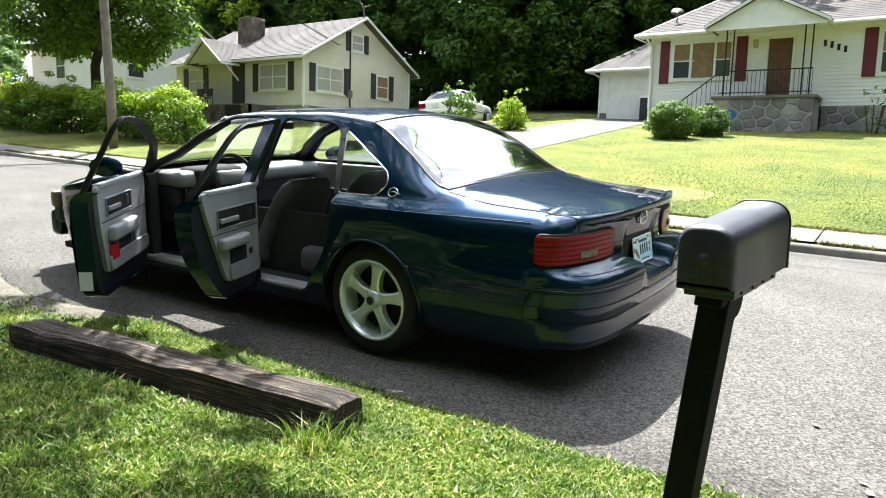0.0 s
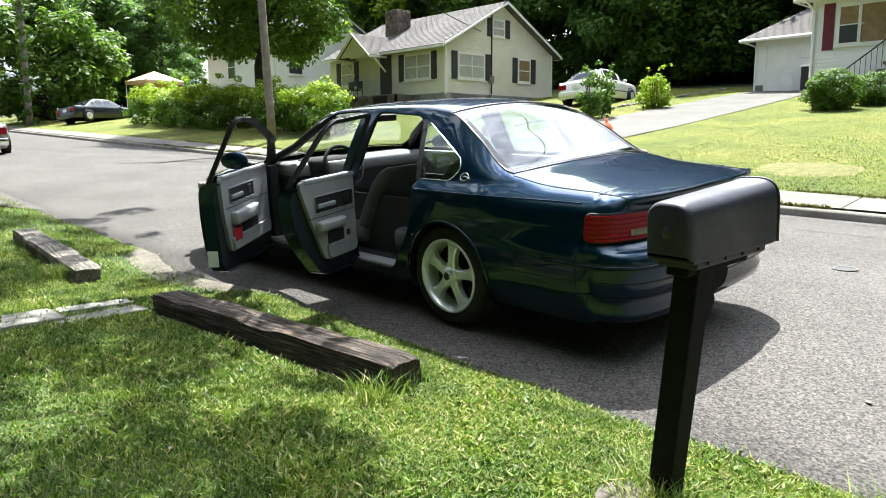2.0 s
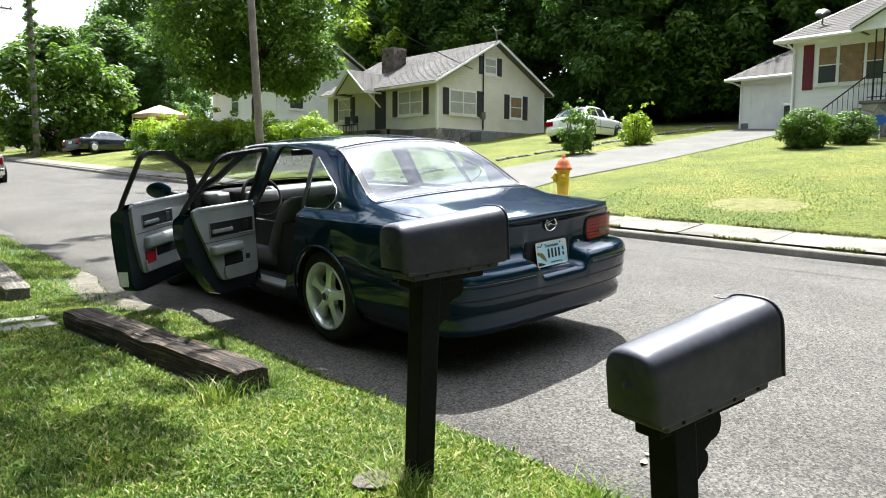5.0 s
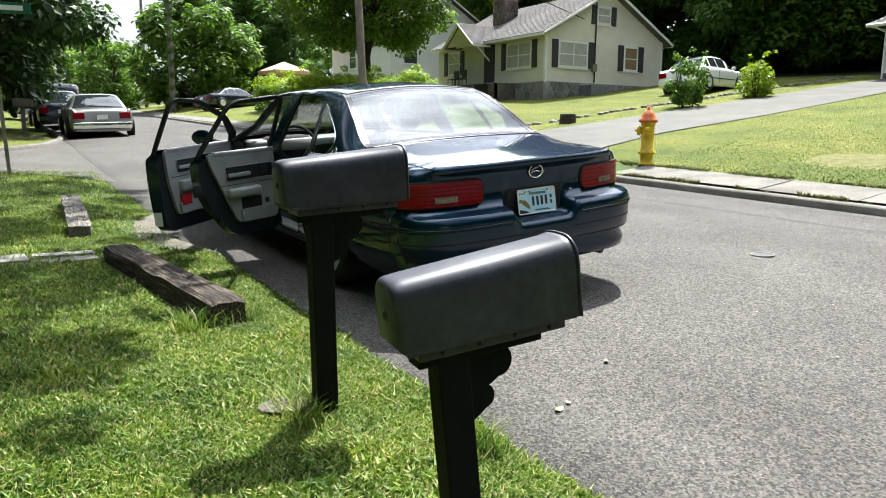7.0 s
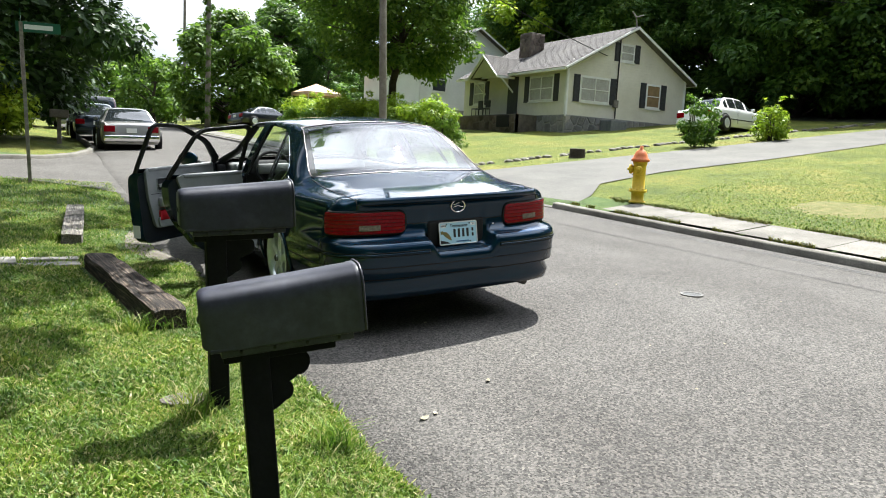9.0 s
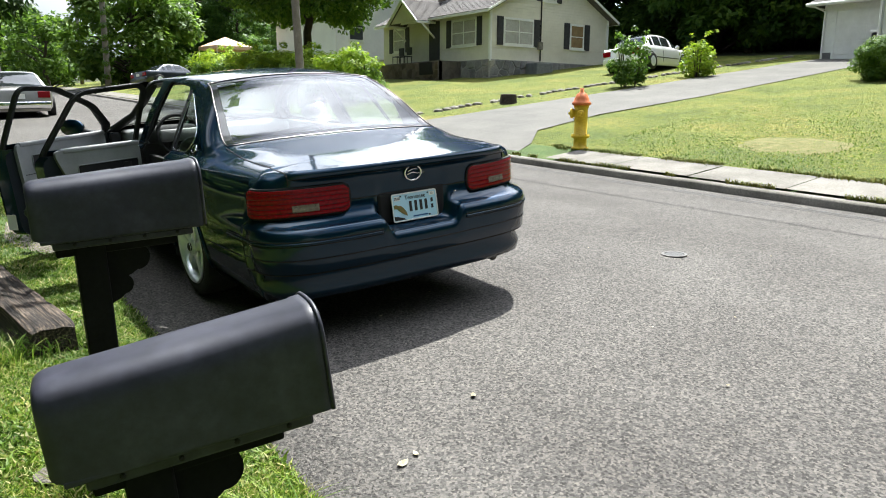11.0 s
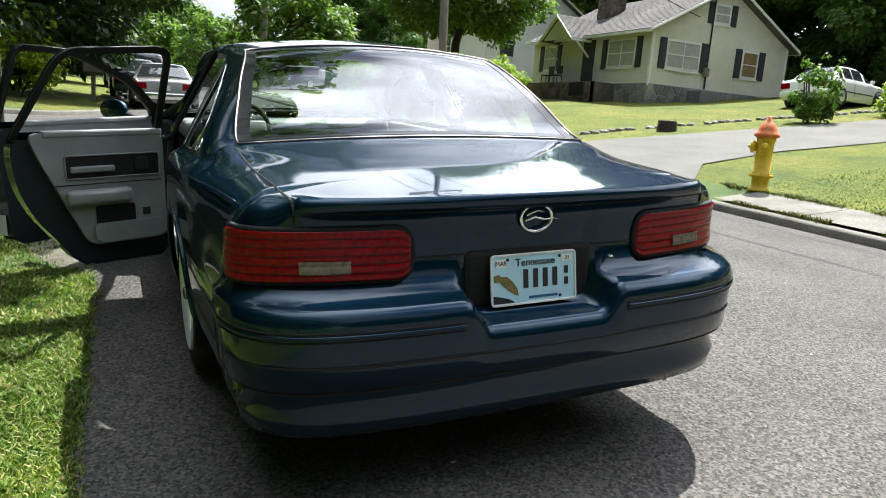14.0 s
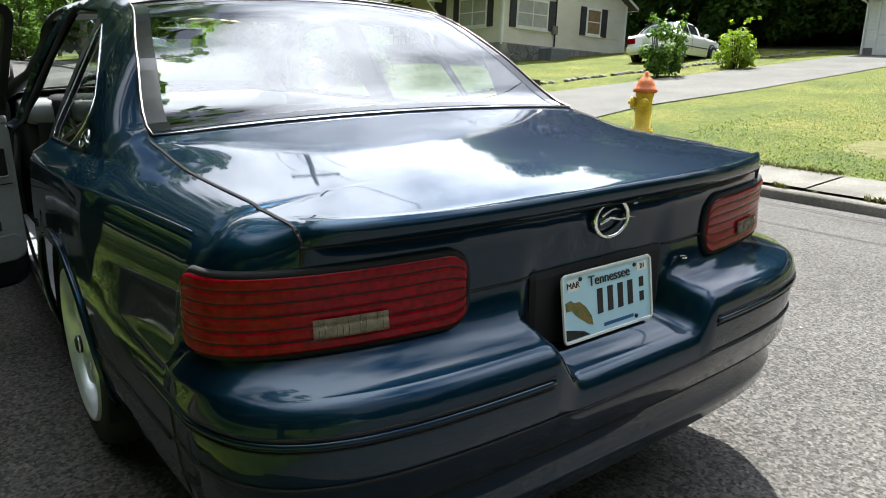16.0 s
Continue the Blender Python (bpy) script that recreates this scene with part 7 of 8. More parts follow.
# ---- parked vehicles ----
def vehicle(name, label, m, length, width, height, color, belt, cabin, suv=False, box_like=0.0, metal=0.3):
    """A closed car: tail at y = 0, nose at y = length. cabin: y of tail glass base, roof rear, roof front, screen base."""
    v = thing(name, label, "car", m)
    pm = material(name + "_paint", color, 0.3, metal, 0.5, 0.8)
    hw = width / 2
    r0, r1, r2, r3 = cabin
    zt = smooth_table([0, 0.07, r0, r0 + 0.01, r1, (r1 + r2) / 2, r2, r3, r3 + 0.02, length - 0.35, length], [belt - 0.10, belt, belt + 0.03, belt + 0.035, height - 0.03, height, height - 0.02, belt + 0.03, belt + 0.02, belt - 0.08, belt - 0.28])
    bm = bmesh.new()
    ys = sorted(set([round(t, 3) for t in np.linspace(0, length, 56)] + [r0, r1, r2, r3]))
    cols = []
    for y in ys:
        e = min(y, length - y)
        w = hw * (0.86 + 0.14 * math.sqrt(max(0, 1 - (1 - min(e / 0.5, 1)) ** 2)))
        z1 = zt(y)
        cab = max(0.0, (z1 - belt - 0.03) / max(height - belt - 0.03, 0.01))
        top_w = w * (0.93 - 0.24 * cab * (0.45 if suv else 1) - box_like * 0)
        col = [(w * 0.90, 0.22), (w * 0.985, 0.34), (w, 0.55), (w * 0.99, belt - 0.10), (w * 0.955, belt)]
        zb = max(min(z1 - 0.02, belt + 0.03), belt * 0.8)
        for t in (0.1, 0.5, 0.9):
            col.append((w * 0.93 + (top_w - w * 0.93) * t, belt + 0.02 * (z1 > belt) + (max(z1 - 0.03, belt - 0.25) - belt - 0.02 * (z1 > belt)) * t))
        col += [(top_w * 0.9, z1 - 0.008), (top_w * 0.5, z1 + 0.012), (0, z1 + 0.018)]
        cols.append([(x, y, min(z, z1 + 0.02) if z > 0.5 else z) for x, z in col])
    glass_m = material(name + "_glass", (0.02, 0.024, 0.026), 0.04, 0, 0.9)
    mats = [pm, glass_m]
    for s in (1, -1):
        vs = [[bm.verts.new((s * x, y, z)) for x, y, z in c] for c in cols]
        for i in range(len(ys) - 1):
            ym = (ys[i] + ys[i + 1]) / 2
            for j in range(len(vs[0]) - 1):
                f = bm.faces.new((vs[i][j], vs[i + 1][j], vs[i + 1][j + 1], vs[i][j + 1]))
                pillar = any(abs(ym - p) < 0.06 for p in (r0 + (r1 - r0) * 0.9, (r1 + r2) / 2, r2 + (r3 - r2) * 0.25))
                if 5 <= j <= 6 and r0 + (r1 - r0) * 0.55 < ym < r2 + (r3 - r2) * 0.75 and not pillar:
                    f.material_index = 1
                if j >= 8 and (r0 + 0.02 < ym < r1 - 0.03 or r2 + 0.03 < ym < r3 - 0.02):
                    f.material_index = 1
        for c in (vs[0], vs[-1]):
            mid = bm.verts.new((0, c[0].co.y, 0.22))
            bm.faces.new(c + [mid])
    bmesh.ops.remove_doubles(bm, verts=bm.verts, dist=0.001)
    part("body", bm, mats, v, "", True)
    wy = (0.85 + 0.0 * length, length - 0.9)
    for s in (-1, 1):
        for y in wy:
            wh = part("wheel", shift(lathe([(0.2, 0.0), (0.31, 0.0), (0.33, 0.03), (0.33, 0.17), (0.31, 0.2), (0.2, 0.2)], 26, None, "x"), Matrix.Translation((s * hw - (0.02 if s > 0 else -0.02) - 0.10, y, 0.33))), rubber, v, "", True)
            part("rim", shift(lathe([(0.0, -0.003), (0.06, -0.006), (0.19, 0.0), (0.21, 0.01), (0.21, 0.02), (0.0, 0.02)], 20, None, "x"), Matrix.Translation((s * hw * 1.0 + (0.085 if s > 0 else -0.125), y, 0.33)) @ Matrix.Rotation(0 if s < 0 else math.pi, 4, "Z")), alloy, wh, "", True)
            part("wheel_arch", shift(tube([(0, 0.37 * math.cos(a), 0.37 * math.sin(a)) for a in np.linspace(-0.1, math.pi + 0.1, 16)], 0.025, 5), Matrix.Translation((s * hw * 0.992, y, 0.33))), seam_black, v)
        part("tail_lamp", box(s * hw * 0.72 - 0.17, -0.015, belt - 0.30, s * hw * 0.72 + 0.17, 0.05, belt - 0.10, 0.02), lens_red, v)
        part("head_lamp", box(s * hw * 0.66 - 0.18, length - 0.10, belt - 0.36, s * hw * 0.66 + 0.18, length + 0.01, belt - 0.22, 0.02), lens_clear, v)
        part("door_mirror", box(s * (hw + 0.02) - 0.07, r3 - 0.25, belt + 0.02, s * (hw + 0.02) + 0.07, r3 - 0.12, belt + 0.14, 0.03), pm, v)
        part("door_line", tube([(s * hw * 1.0, (r1 + r2) / 2, z) for z in (0.35, 0.6, belt - 0.1)], 0.006, 4), seam_black, v)
        part("side_molding", tube([(s * (hw + 0.004), y, 0.52) for y in np.linspace(1.3, length - 1.35, 4)], 0.018, 5), black_trim, v)
    part("rear_bumper", box(-hw * 0.92, -0.06, 0.30, hw * 0.92, 0.14, 0.52, 0.04, None, 3), pm if not box_like else chrome, v, "", True)
    part("front_bumper", box(-hw * 0.9, length - 0.12, 0.28, hw * 0.9, length + 0.07, 0.5, 0.04, None, 3), pm, v, "", True)
    part("rear_plate", box(-0.16, -0.03, 0.60, 0.16, -0.012, 0.75), white_paint, v, "pale number plate")
    return v


vehicle("silver_sedan", "old boxy silver luxury sedan parked along the kerb", Matrix.Translation((0.30, 22.1, ground_z(0.3, 24) - 0.10)) @ pose(0, 0, 0, 2.2, -2, -2), 5.2, 1.88, 1.40, (0.26, 0.25, 0.235), 0.92, (0.95, 1.45, 2.6, 3.3), False, 1.0, 0.5)
vehicle("dark_van", "dark red sport utility vehicle parked along the street", Matrix.Translation((0.2, 34.5, ground_z(0.2, 36))) @ pose(0, 0, 0, 2.3, 0, 0), 4.8, 1.85, 1.78, (0.05, 0.012, 0.016), 1.05, (0.12, 0.5, 2.7, 3.5), True)
vehicle("dark_van", "dark blue sedan parked along the street", Matrix.Translation((-0.25, 28.6, ground_z(-0.2, 30) - 0.02)) @ pose(0, 0, 0, 2.3, -2, 0), 4.7, 1.8, 1.46, (0.012, 0.02, 0.035), 0.92, (0.7, 1.4, 2.5, 3.3), False)
vehicle("white_van", "pale silver van parked far along the street", Matrix.Translation((-0.5, 41.5, ground_z(-0.2, 42))) @ pose(0, 0, 0, 2.3, 0, 0), 4.9, 1.85, 1.8, (0.4, 0.41, 0.42), 1.05, (0.12, 0.45, 3.0, 3.8), True)
vehicle("white_sedan", "white compact sedan parked on the lawn by the drive", pose(20.3, 15.9, ground_z(22.0, 15.6) - 0.05, 0, -5, -80), 4.5, 1.72, 1.44, (0.78, 0.78, 0.76), 0.90, (0.55, 1.25, 2.4, 3.2), False, 0.0, 0.0)
vehicle("black_coupe", "dark blue coupe parked in a driveway by the hedge", pose(8.9, 43.4, ground_z(10.6, 44) - 0.12, 0, -6, -72), 4.9, 1.82, 1.38, (0.008, 0.012, 0.022), 0.88, (0.7, 1.5, 2.4, 3.3), False)
vehicle("black_suv", "black sport utility vehicle parked beside the corner bush", pose(-6.7, 26.2, ground_z(-6.7, 28) + 0.02, 2, 0, 4), 4.7, 1.9, 1.78, (0.010, 0.010, 0.011), 1.05, (0.12, 0.5, 2.7, 3.5), True)

# ---- trees ----
bark = mottled("rough_bark", [(0.3, (0.035, 0.026, 0.018)), (0.7, (0.085, 0.066, 0.048))], 6, 0.95, fine=40, relief=0.9, depth=0.03)


def leaf_material(name, dark, mid, light, thru=0.45):
    mat = material(name, mid, 0.5, 0, 0.35)
    g = mat.node_tree.nodes.new("ShaderNodeNewGeometry")
    c = ramp(mat, g.outputs["Random Per Island"], [(0.0, dark), (0.5, mid), (1.0, light)])
    oi = mat.node_tree.nodes.new("ShaderNodeObjectInfo")
    c = mix(mat, 1.0, c, ramp(mat, oi.outputs["Random"], [(0.0, (0.72, 0.8, 0.75)), (1.0, (1.2, 1.15, 1.0))]), "MULTIPLY")
    paint(mat, c)
    t, m = mat.node_tree.nodes.new("ShaderNodeBsdfTranslucent"), mat.node_tree.nodes.new("ShaderNodeMixShader")
    m.inputs[0].default_value = thru
    links(mat).new(c, t.inputs["Color"])
    links(mat).new(mat.node_tree.nodes["Principled BSDF"].outputs[0], m.inputs[1])
    links(mat).new(t.outputs[0], m.inputs[2])
    links(mat).new(m.outputs[0], mat.node_tree.nodes["Material Output"].inputs["Surface"])
    return mat


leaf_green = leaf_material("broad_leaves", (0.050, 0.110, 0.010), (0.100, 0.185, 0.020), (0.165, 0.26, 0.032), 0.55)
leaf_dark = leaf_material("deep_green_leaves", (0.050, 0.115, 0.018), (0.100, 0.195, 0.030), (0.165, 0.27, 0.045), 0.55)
# the oaks' shade is put into the colour, as a darker leaf copy
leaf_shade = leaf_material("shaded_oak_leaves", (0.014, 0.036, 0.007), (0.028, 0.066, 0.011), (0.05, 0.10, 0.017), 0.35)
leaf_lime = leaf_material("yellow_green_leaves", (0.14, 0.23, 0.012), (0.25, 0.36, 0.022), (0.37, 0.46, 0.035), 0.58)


def leaf_cloud(clumps, per, size, rng, flatness=0.55):
    """Leaves scattered in clumps of (centre, radius): bent leaf blades."""
    verts, faces = [], []
    for (cx, cy, cz), r in clumps:
        n = max(6, int(per * r * r))
        d = rng.normal(size=(n, 3))
        d /= np.linalg.norm(d, axis=1)[:, None]
        rad = r * rng.uniform(0.35, 1.05, n) ** 0.6
        p = np.array((cx, cy, cz)) + d * rad[:, None] * np.array((1, 1, 0.75))
        for q, o in zip(p, d):
            up = Vector((rng.normal(0, 0.5), rng.normal(0, 0.5), 1)) * flatness + Vector(o) * 0.6
            up.normalize()
            a = up.orthogonal().normalized()
            a.rotate(Matrix.Rotation(rng.uniform(0, 6.28), 3, up))
            b = up.cross(a)
            s = size * rng.uniform(0.6, 1.35)
            c = Vector(q)
            k = len(verts)
            verts += [tuple(c - a * s), tuple(c + b * s * 0.5 - up * s * 0.12), tuple(c + a * s - up * s * 0.35), tuple(c - b * s * 0.5 - up * s * 0.12)]
            faces.append((k, k + 1, k + 2, k + 3))
    return verts, faces


def tree(name, m, height, trunk_r, crown_r, base, mat, label, seed, clumps=46, per=90, size=0.16, shape=1.0, category="tree"):
    rng = np.random.default_rng(seed)
    t = thing(name, label, category, m)
    bend = [(0.25 * trunk_r * 3 * math.sin(1.3 * k + seed), 0.25 * trunk_r * 3 * math.cos(1.7 * k + seed), height * 0.72 * k / 6) for k in range(7)]
    bend[0] = (0, 0, -0.4)
    bm = tube(bend, trunk_r, 10, None, False, trunk_r * 0.3)
    cl = []
    for i in range(clumps):
        u = rng.uniform(0, 1)
        z = base + (height - base) * u
        w = crown_r * math.sqrt(max(0.05, 1 - abs(2 * u - 0.85) ** 2.2)) * shape
        a = rng.uniform(0, 6.283)
        rr = w * math.sqrt(rng.uniform(0.15, 1))
        c = (rr * math.cos(a), rr * math.sin(a), z)
        r = rng.uniform(0.16, 0.30) * crown_r
        cl.append((c, r))
        if i % 3 == 0:
            h = min(max(z - 0.25 * rr - 0.3, base * 0.6), height * 0.7)
            k = min(int(h / (height * 0.72) * 6), 5)
            s = Vector(bend[k]).lerp(Vector(bend[k + 1]), h / (height * 0.12) - k if h / (height * 0.12) - k < 1 else 1)
            e = Vector(c)
            tube([s, s.lerp(e, 0.5) + Vector((0, 0, 0.1 * rr)), e], trunk_r * 0.30, 5, bm, False, trunk_r * 0.06)
    part("trunk", bm, bark, t, "", True)
    v, f = leaf_cloud(cl, per, size, rng)
    me = bpy.data.meshes.new("crown")
    me.from_pydata(v, [], f)
    me.materials.append(mat)
    o = new("crown", me)
    o.parent = t
    return t


def at(x, y, rz=0, s=1.0):
    return Matrix.Translation((x, y, ground_z(x, y) - 0.1)) @ Matrix.Rotation(radians(rz), 4, "Z") @ Matrix.Diagonal((s, s, s, 1))


street_tree = tree("street_tree", at(12.9, 28.0), 10.8, 0.24, 4.5, 3.5, leaf_green, "broad green street tree in front of the far house", 3, 150, 240, 0.125, 1.0)
wood_a = tree("woodland_tree", at(33, 33), 17, 0.28, 5.8, 0.6, leaf_dark, "tall dark woodland tree behind the houses", 11, 120, 170, 0.20)
wood_b = tree("woodland_tree", at(38, 24), 19, 0.28, 5.6, 0.5, leaf_dark, "tall dark woodland tree behind the houses", 12, 120, 170, 0.20)
wood_c = tree("woodland_tree", at(36, 14.5), 13, 0.24, 4.6, 0.8, leaf_green, "bright leafy tree at the edge of the woods", 13, 95, 150, 0.20)
lime = tree("lime_tree", at(27.5, 38), 9.5, 0.18, 3.2, 4.0, leaf_lime, "yellow-green young tree behind the cottage", 14, 44, 120, 0.20)
for _o in (wood_a, wood_b, wood_c):
    tagged(_o, "", "", "woodland trees")
_rng = np.random.default_rng(21)
for _i in range(110):
    ring = _i % 3
    b = radians(_rng.uniform(6, 98))
    d = (43, 51, 62)[ring] + _rng.uniform(-4, 5)
    x, y = -3 + d * math.sin(b), -2 + d * math.cos(b)
    if x < 19 or (x < 34 and 5 < y < 33 and x < 33) or (15 < x < 30 and 33 < y < 48) or (10 < x < 22 and 36 < y < 52):
        continue
    copy_thing((wood_a, wood_b, wood_a, wood_c)[_i % 4], at(x, y, _rng.uniform(0, 360), _rng.uniform(0.8, 1.2) * (0.6 if b < radians(38) else 1.0)))
for _x, _y, _r, _s, _t in ((40, 8, 10, 1.0, wood_a), (42, 2, 80, 1.05, wood_b), (44, -6, 130, 1.0, wood_a), (42, -14, 60, 1.1, wood_b), (37.5, 20, 200, 0.8, wood_c), (31.5, 36, 20, 0.7, wood_b), (26, 50, 20, 0.5, wood_a), (19.5, 55, 100, 0.45, wood_b), (20, 62, 50, 0.5, wood_a), (30.5, 31, 75, 0.62, wood_c), (48, 16, 10, 1.1, wood_b), (46, 24, 99, 1.0, wood_a), (28, 40, 44, 0.6, wood_a), (35.5, 17.8, 33, 0.7, wood_a), (34.5, 27.5, 133, 0.75, wood_b)):
    copy_thing(_t, at(_x, _y, _r, _s))
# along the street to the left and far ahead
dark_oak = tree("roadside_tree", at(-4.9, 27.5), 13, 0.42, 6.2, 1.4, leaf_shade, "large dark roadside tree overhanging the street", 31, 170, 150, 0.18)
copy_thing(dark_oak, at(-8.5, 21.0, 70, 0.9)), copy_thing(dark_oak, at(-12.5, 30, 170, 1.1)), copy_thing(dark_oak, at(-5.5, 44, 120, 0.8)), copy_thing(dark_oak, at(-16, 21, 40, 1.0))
vine = tree("roadside_tree", at(10.4, 51.5), 7.8, 0.28, 4.4, 0.6, leaf_green, "vine-covered mounded tree beside the street", 32, 110, 120, 0.22)
copy_thing(vine, at(16.5, 60, 80, 1.2)), copy_thing(vine, at(5.5, 82, 10, 1.15)), copy_thing(vine, at(7.6, 70, 200, 0.62)), copy_thing(vine, at(-1.5, 88, 300, 1.0)), copy_thing(vine, at(-4.5, 62, 30, 0.75)), copy_thing(vine, at(0.5, 110, 30, 1.3)), copy_thing(vine, at(13, 105, 30, 0.7)), copy_thing(vine, at(-12, 95, 30, 1.6))
for _x, _y, _r, _s in ((22, 66, 0, 0.6), (20.5, 76, 90, 0.65), (27, 72, 45, 0.7), (-3.0, 118, 10, 1.0), (-9, 75, 10, 1.0), (30, 85, 10, 1.2)):
    copy_thing(wood_a, at(_x, _y, _r, _s))
# unseen tree added to cast dappled shade over the near lawn
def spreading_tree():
    """An unseen tree added beside the lawn; long limbs carry separate leaf sprays that shade the verge."""
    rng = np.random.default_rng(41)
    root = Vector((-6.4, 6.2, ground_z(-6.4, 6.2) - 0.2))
    t = thing("shade_tree", "unseen tree added to shade the near lawn from long limbs", "tree")
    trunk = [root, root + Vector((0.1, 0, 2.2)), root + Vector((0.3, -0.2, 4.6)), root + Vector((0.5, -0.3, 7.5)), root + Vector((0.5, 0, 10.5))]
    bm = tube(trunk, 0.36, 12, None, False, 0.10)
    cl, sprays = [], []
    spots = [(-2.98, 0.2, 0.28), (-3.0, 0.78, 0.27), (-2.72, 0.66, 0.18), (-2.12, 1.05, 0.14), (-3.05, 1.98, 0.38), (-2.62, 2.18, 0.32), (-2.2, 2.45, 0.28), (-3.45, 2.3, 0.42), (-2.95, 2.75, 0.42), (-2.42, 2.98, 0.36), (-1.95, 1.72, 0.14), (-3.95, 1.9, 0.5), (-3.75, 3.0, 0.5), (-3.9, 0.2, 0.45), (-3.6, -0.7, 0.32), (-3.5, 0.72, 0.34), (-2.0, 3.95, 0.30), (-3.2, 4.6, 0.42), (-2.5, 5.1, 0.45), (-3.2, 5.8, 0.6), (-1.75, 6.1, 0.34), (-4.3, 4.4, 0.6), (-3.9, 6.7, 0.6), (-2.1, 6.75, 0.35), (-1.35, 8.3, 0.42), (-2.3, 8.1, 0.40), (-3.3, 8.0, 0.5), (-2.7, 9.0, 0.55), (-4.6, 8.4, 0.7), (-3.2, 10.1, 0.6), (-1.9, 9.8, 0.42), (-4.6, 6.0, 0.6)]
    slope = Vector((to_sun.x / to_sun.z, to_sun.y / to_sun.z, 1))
    # each spray hangs sunward of a lawn spot so its shadow lands there
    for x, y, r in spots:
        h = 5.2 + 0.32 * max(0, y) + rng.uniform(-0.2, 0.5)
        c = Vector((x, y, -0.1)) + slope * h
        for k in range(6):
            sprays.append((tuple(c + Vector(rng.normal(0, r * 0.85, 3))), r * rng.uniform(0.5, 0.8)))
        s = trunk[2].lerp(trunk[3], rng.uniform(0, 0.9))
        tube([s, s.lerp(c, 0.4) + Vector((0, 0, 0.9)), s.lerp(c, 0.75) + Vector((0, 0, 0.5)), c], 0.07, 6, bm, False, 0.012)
    for k in range(40):
        a, u = rng.uniform(0, 6.28), rng.uniform(0, 1)
        cl.append((tuple(root + Vector((0.4 + 2.6 * math.cos(a) * math.sqrt(u), 2.6 * math.sin(a) * math.sqrt(u), rng.uniform(6.0, 12.0)))), rng.uniform(0.5, 0.9)))
    part("trunk", bm, bark, t, "", True)
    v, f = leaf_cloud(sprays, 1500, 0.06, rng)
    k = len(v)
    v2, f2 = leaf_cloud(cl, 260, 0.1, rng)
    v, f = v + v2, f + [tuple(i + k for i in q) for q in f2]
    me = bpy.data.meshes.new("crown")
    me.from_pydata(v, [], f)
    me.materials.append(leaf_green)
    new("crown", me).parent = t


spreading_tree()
lime_mound = tree("roadside_tree", at(6.2, 60), 6.0, 0.2, 3.0, 0.5, leaf_green, "sunlit green tree along the far street", 33, 70, 110, 0.2)
copy_thing(lime_mound, at(10.6, 76, 40, 1.0)), copy_thing(lime_mound, at(2.6, 72, 140, 1.1))
# unseen oaks and woodland copies added left and behind to darken the car's reflections
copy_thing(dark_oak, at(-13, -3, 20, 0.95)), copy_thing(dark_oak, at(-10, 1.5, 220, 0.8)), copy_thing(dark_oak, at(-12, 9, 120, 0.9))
for _x, _y, _r, _s in ((-10, -0.5, 0, 0.75), (-9.8, 4.5, 90, 0.7), (-9.5, -6, 200, 0.75), (-10.5, 10, 45, 0.8), (-8, -11, 10, 0.8)):
    copy_thing(wood_a, at(_x, _y, _r, _s))
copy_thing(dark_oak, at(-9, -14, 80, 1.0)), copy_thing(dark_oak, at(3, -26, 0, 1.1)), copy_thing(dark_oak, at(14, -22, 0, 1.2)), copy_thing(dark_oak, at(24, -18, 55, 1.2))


# ---- hedges and shrubs ----
def shrub(name, m, sx, sy, h, mat, label, seed, n=26, per=700, size=0.06, category="shrub", ragged=0.0, group=""):
    rng = np.random.default_rng(seed)
    s = thing(name, label, category, m, group)
    bm = None
    for i in range(6):
        a = rng.uniform(0, 6.28)
        bm = tube([(0.1 * sx * math.cos(a), 0.1 * sy * math.sin(a), -0.1), (0.3 * sx * math.cos(a), 0.3 * sy * math.sin(a), h * 0.7)], 0.018, 5, bm)
    part("stem", bm, bark, s)
    cl = []
    for i in range(n):
        a, u = rng.uniform(0, 6.28), rng.uniform(0, 1)
        z = h * (0.16 + 0.72 * u)
        k = math.sqrt(max(0.1, 1 - abs(2 * u - 0.9) ** 2.6)) * 0.40 * math.sqrt(rng.uniform(0.3, 1))
        cl.append(((sx * k * math.cos(a), sy * k * math.sin(a), z), rng.uniform(0.13, 0.20) * min(sx, sy, h) * 1.15))
    for i in range(int(ragged * 10)):
        a = rng.uniform(0, 6.28)
        cl.append(((sx * 0.35 * math.cos(a), sy * 0.35 * math.sin(a), h * rng.uniform(0.85, 1.15)), 0.08 * h))
    v, f = leaf_cloud(cl, per, size, rng, 0.35)
    me = bpy.data.meshes.new("foliage")
    me.from_pydata(v, [], f)
    me.materials.append(mat)
    o = new("foliage", me)
    o.parent = s
    return s


shrub("shrub", at(16.5, 12.3), 1.4, 1.4, 1.75, leaf_green, "rounded green shrub beside the driveway", 51, 40, 700, 0.065, "shrub", 0.8)
shrub("shrub", at(20.0, 12.2), 1.5, 1.5, 1.4, leaf_lime, "small yellow-green shrub beside the driveway", 52, 36, 700, 0.065, "shrub", 0.5)
shrub("clipped_bush", at(19.6, 6.0), 1.75, 1.9, 1.35, leaf_green, "clipped dense green bush on the lawn", 53, 90, 2400, 0.036)
shrub("clipped_bush", at(21.0, 5.2), 1.5, 1.6, 1.15, leaf_green, "clipped dense green bush on the lawn", 54, 80, 2400, 0.036)
shrub("rose_bush", at(24.3, 0.6), 1.0, 1.0, 1.5, leaf_green, "sparse leggy shrub against the stone foundation", 55, 16, 200, 0.05, "shrub", 1.0)
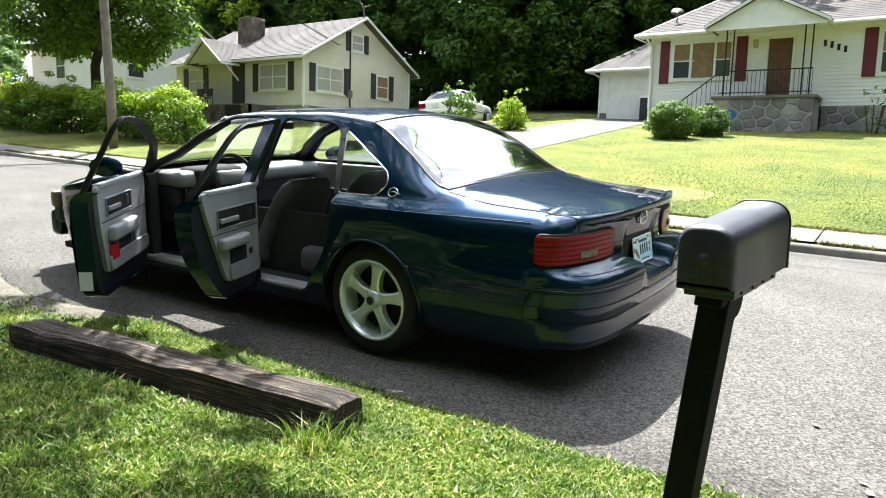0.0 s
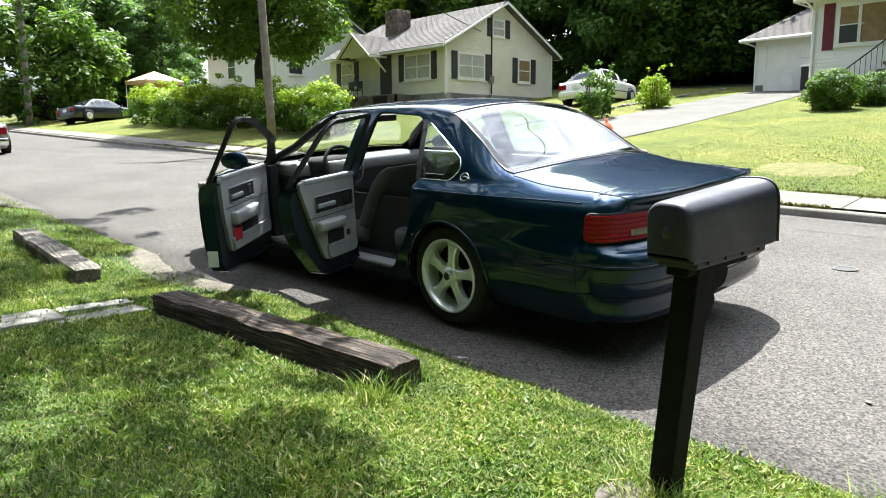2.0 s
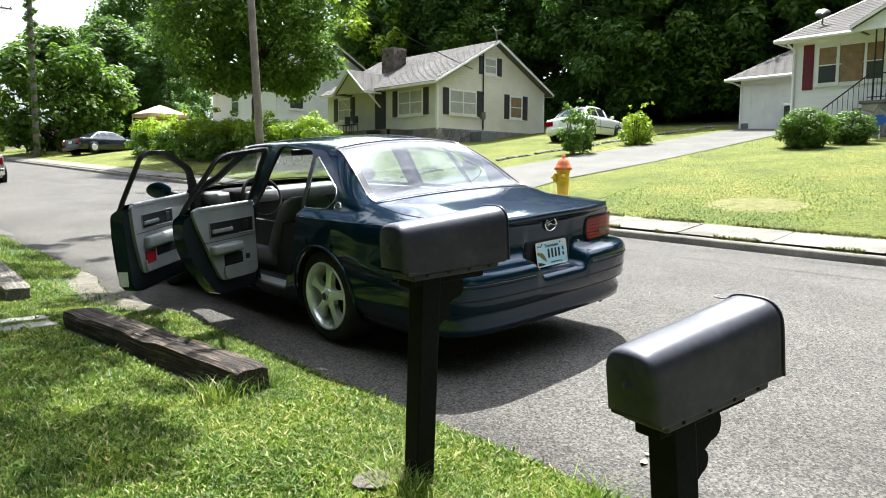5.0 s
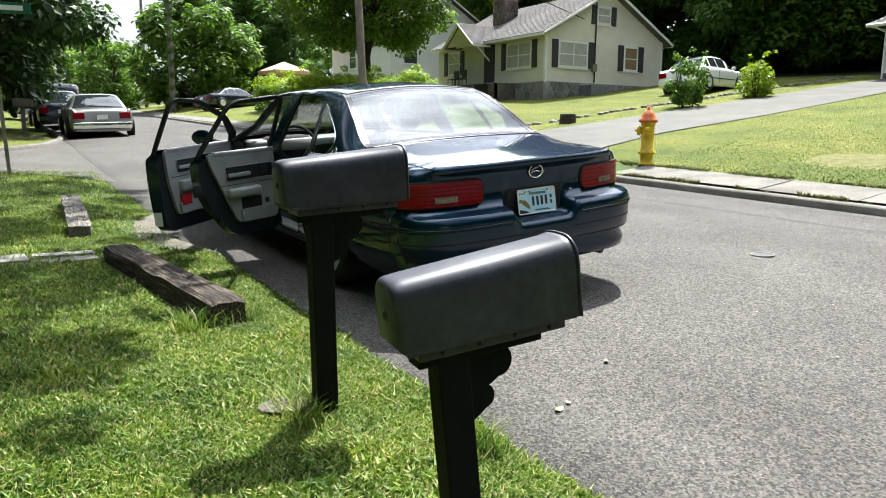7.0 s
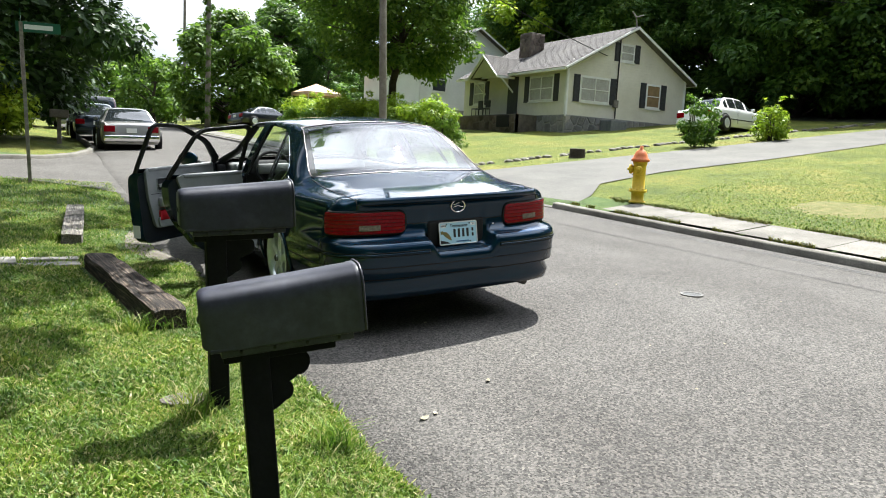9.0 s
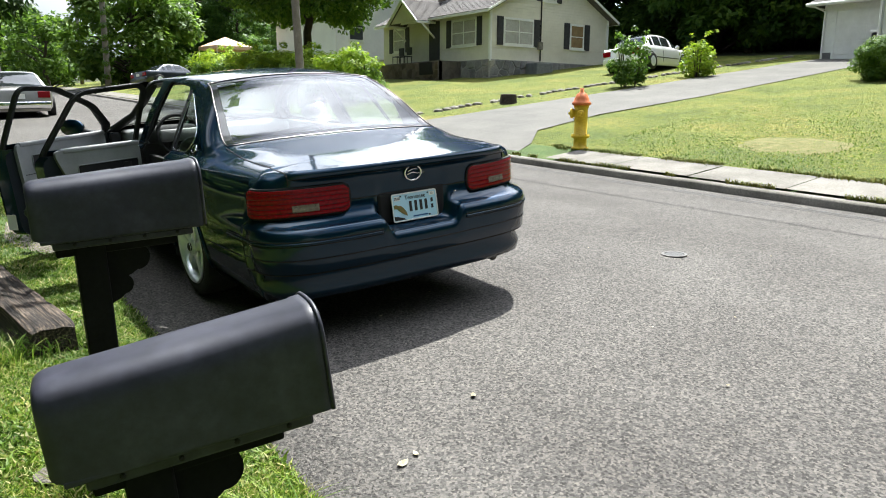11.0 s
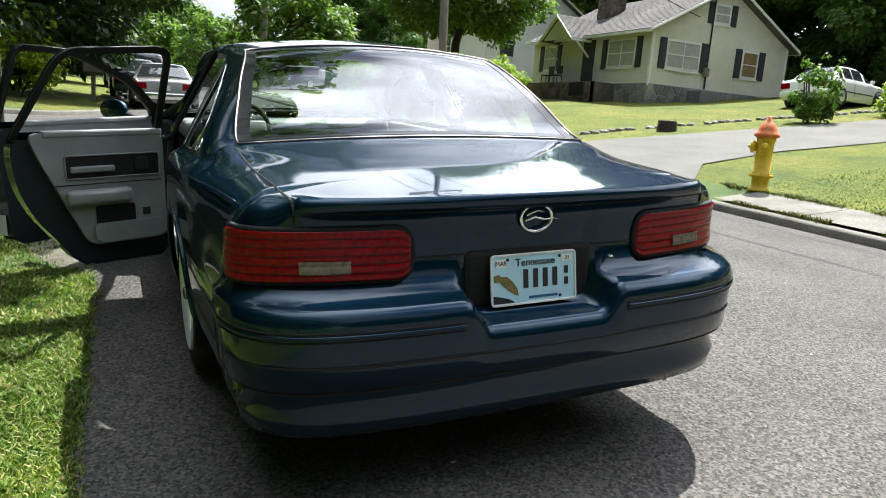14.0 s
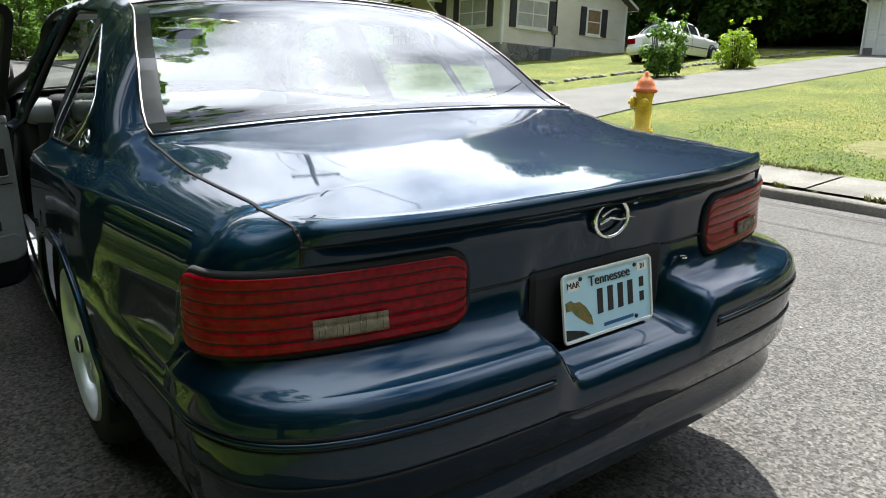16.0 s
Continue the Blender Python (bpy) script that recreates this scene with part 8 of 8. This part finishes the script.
shrub("corner_bush", at(-4.1, 23.6), 3.6, 2.6, 2.6, leaf_lime, "sunlit overgrown bush on the street corner", 56, 80, 260, 0.095, "bush", 1.0)
shrub("corner_bush", at(-8.5, 19.0), 4.2, 2.6, 2.7, leaf_green, "overgrown bush on the street corner", 57, 80, 260, 0.095, "bush", 1.0)


def hedge(x, y0, y1, w, h, seed):
    rng = np.random.default_rng(seed)
    hd = thing("hedge", "overgrown sunlit privet hedge along the yard", "hedge", None, "yard hedges")
    bm = None
    for y in np.arange(y0 + 0.3, y1, 0.7):
        bm = tube([(x, y, ground_z(x, y) - 0.2), (x + rng.uniform(-0.2, 0.2), y, ground_z(x, y) + h * 0.7)], 0.03, 5, bm)
    part("stem", bm, bark, hd)
    cl, lt = [], []
    for y in np.arange(y0, y1, 0.42):
        for k in range(10):
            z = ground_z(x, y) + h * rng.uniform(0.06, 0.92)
            # clumps above 0.62 of the height take the yellow-green leaves, lower ones the green
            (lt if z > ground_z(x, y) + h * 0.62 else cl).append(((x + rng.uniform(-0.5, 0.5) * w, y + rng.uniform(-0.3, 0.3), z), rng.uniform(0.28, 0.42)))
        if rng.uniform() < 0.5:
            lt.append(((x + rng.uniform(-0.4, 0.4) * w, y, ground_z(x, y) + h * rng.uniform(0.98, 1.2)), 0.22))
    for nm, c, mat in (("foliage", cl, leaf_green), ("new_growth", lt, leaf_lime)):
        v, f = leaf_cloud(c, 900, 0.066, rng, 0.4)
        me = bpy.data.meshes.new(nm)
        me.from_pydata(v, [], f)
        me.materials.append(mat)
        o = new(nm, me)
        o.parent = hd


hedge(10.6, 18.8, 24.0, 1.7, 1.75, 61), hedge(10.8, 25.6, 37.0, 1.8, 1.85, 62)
_v, _f = leaf_cloud([((0.22 * math.cos(k * 2.1), 0.22 * math.sin(k * 2.1), 0.6 + 0.26 * k), 0.30) for k in range(40)], 900, 0.09, np.random.default_rng(77), 0.3)
_me = bpy.data.meshes.new("ivy")
_me.from_pydata(_v, [], _f)
_me.materials.append(leaf_green)
new("ivy", _me).parent = ivy_pole
far_box = thing("mailbox_far", "two wooden mailboxes on a post by the street", "mailbox", pose(-1.75, 26.0, ground_z(-1.7, 26)))
part("post", box(-0.07, -0.07, 0, 0.07, 0.07, 1.0, 0.01), pole_wood, far_box), part("box", box(-0.32, -0.25, 0.95, 0.32, 0.25, 1.25, 0.04), pole_wood, far_box)
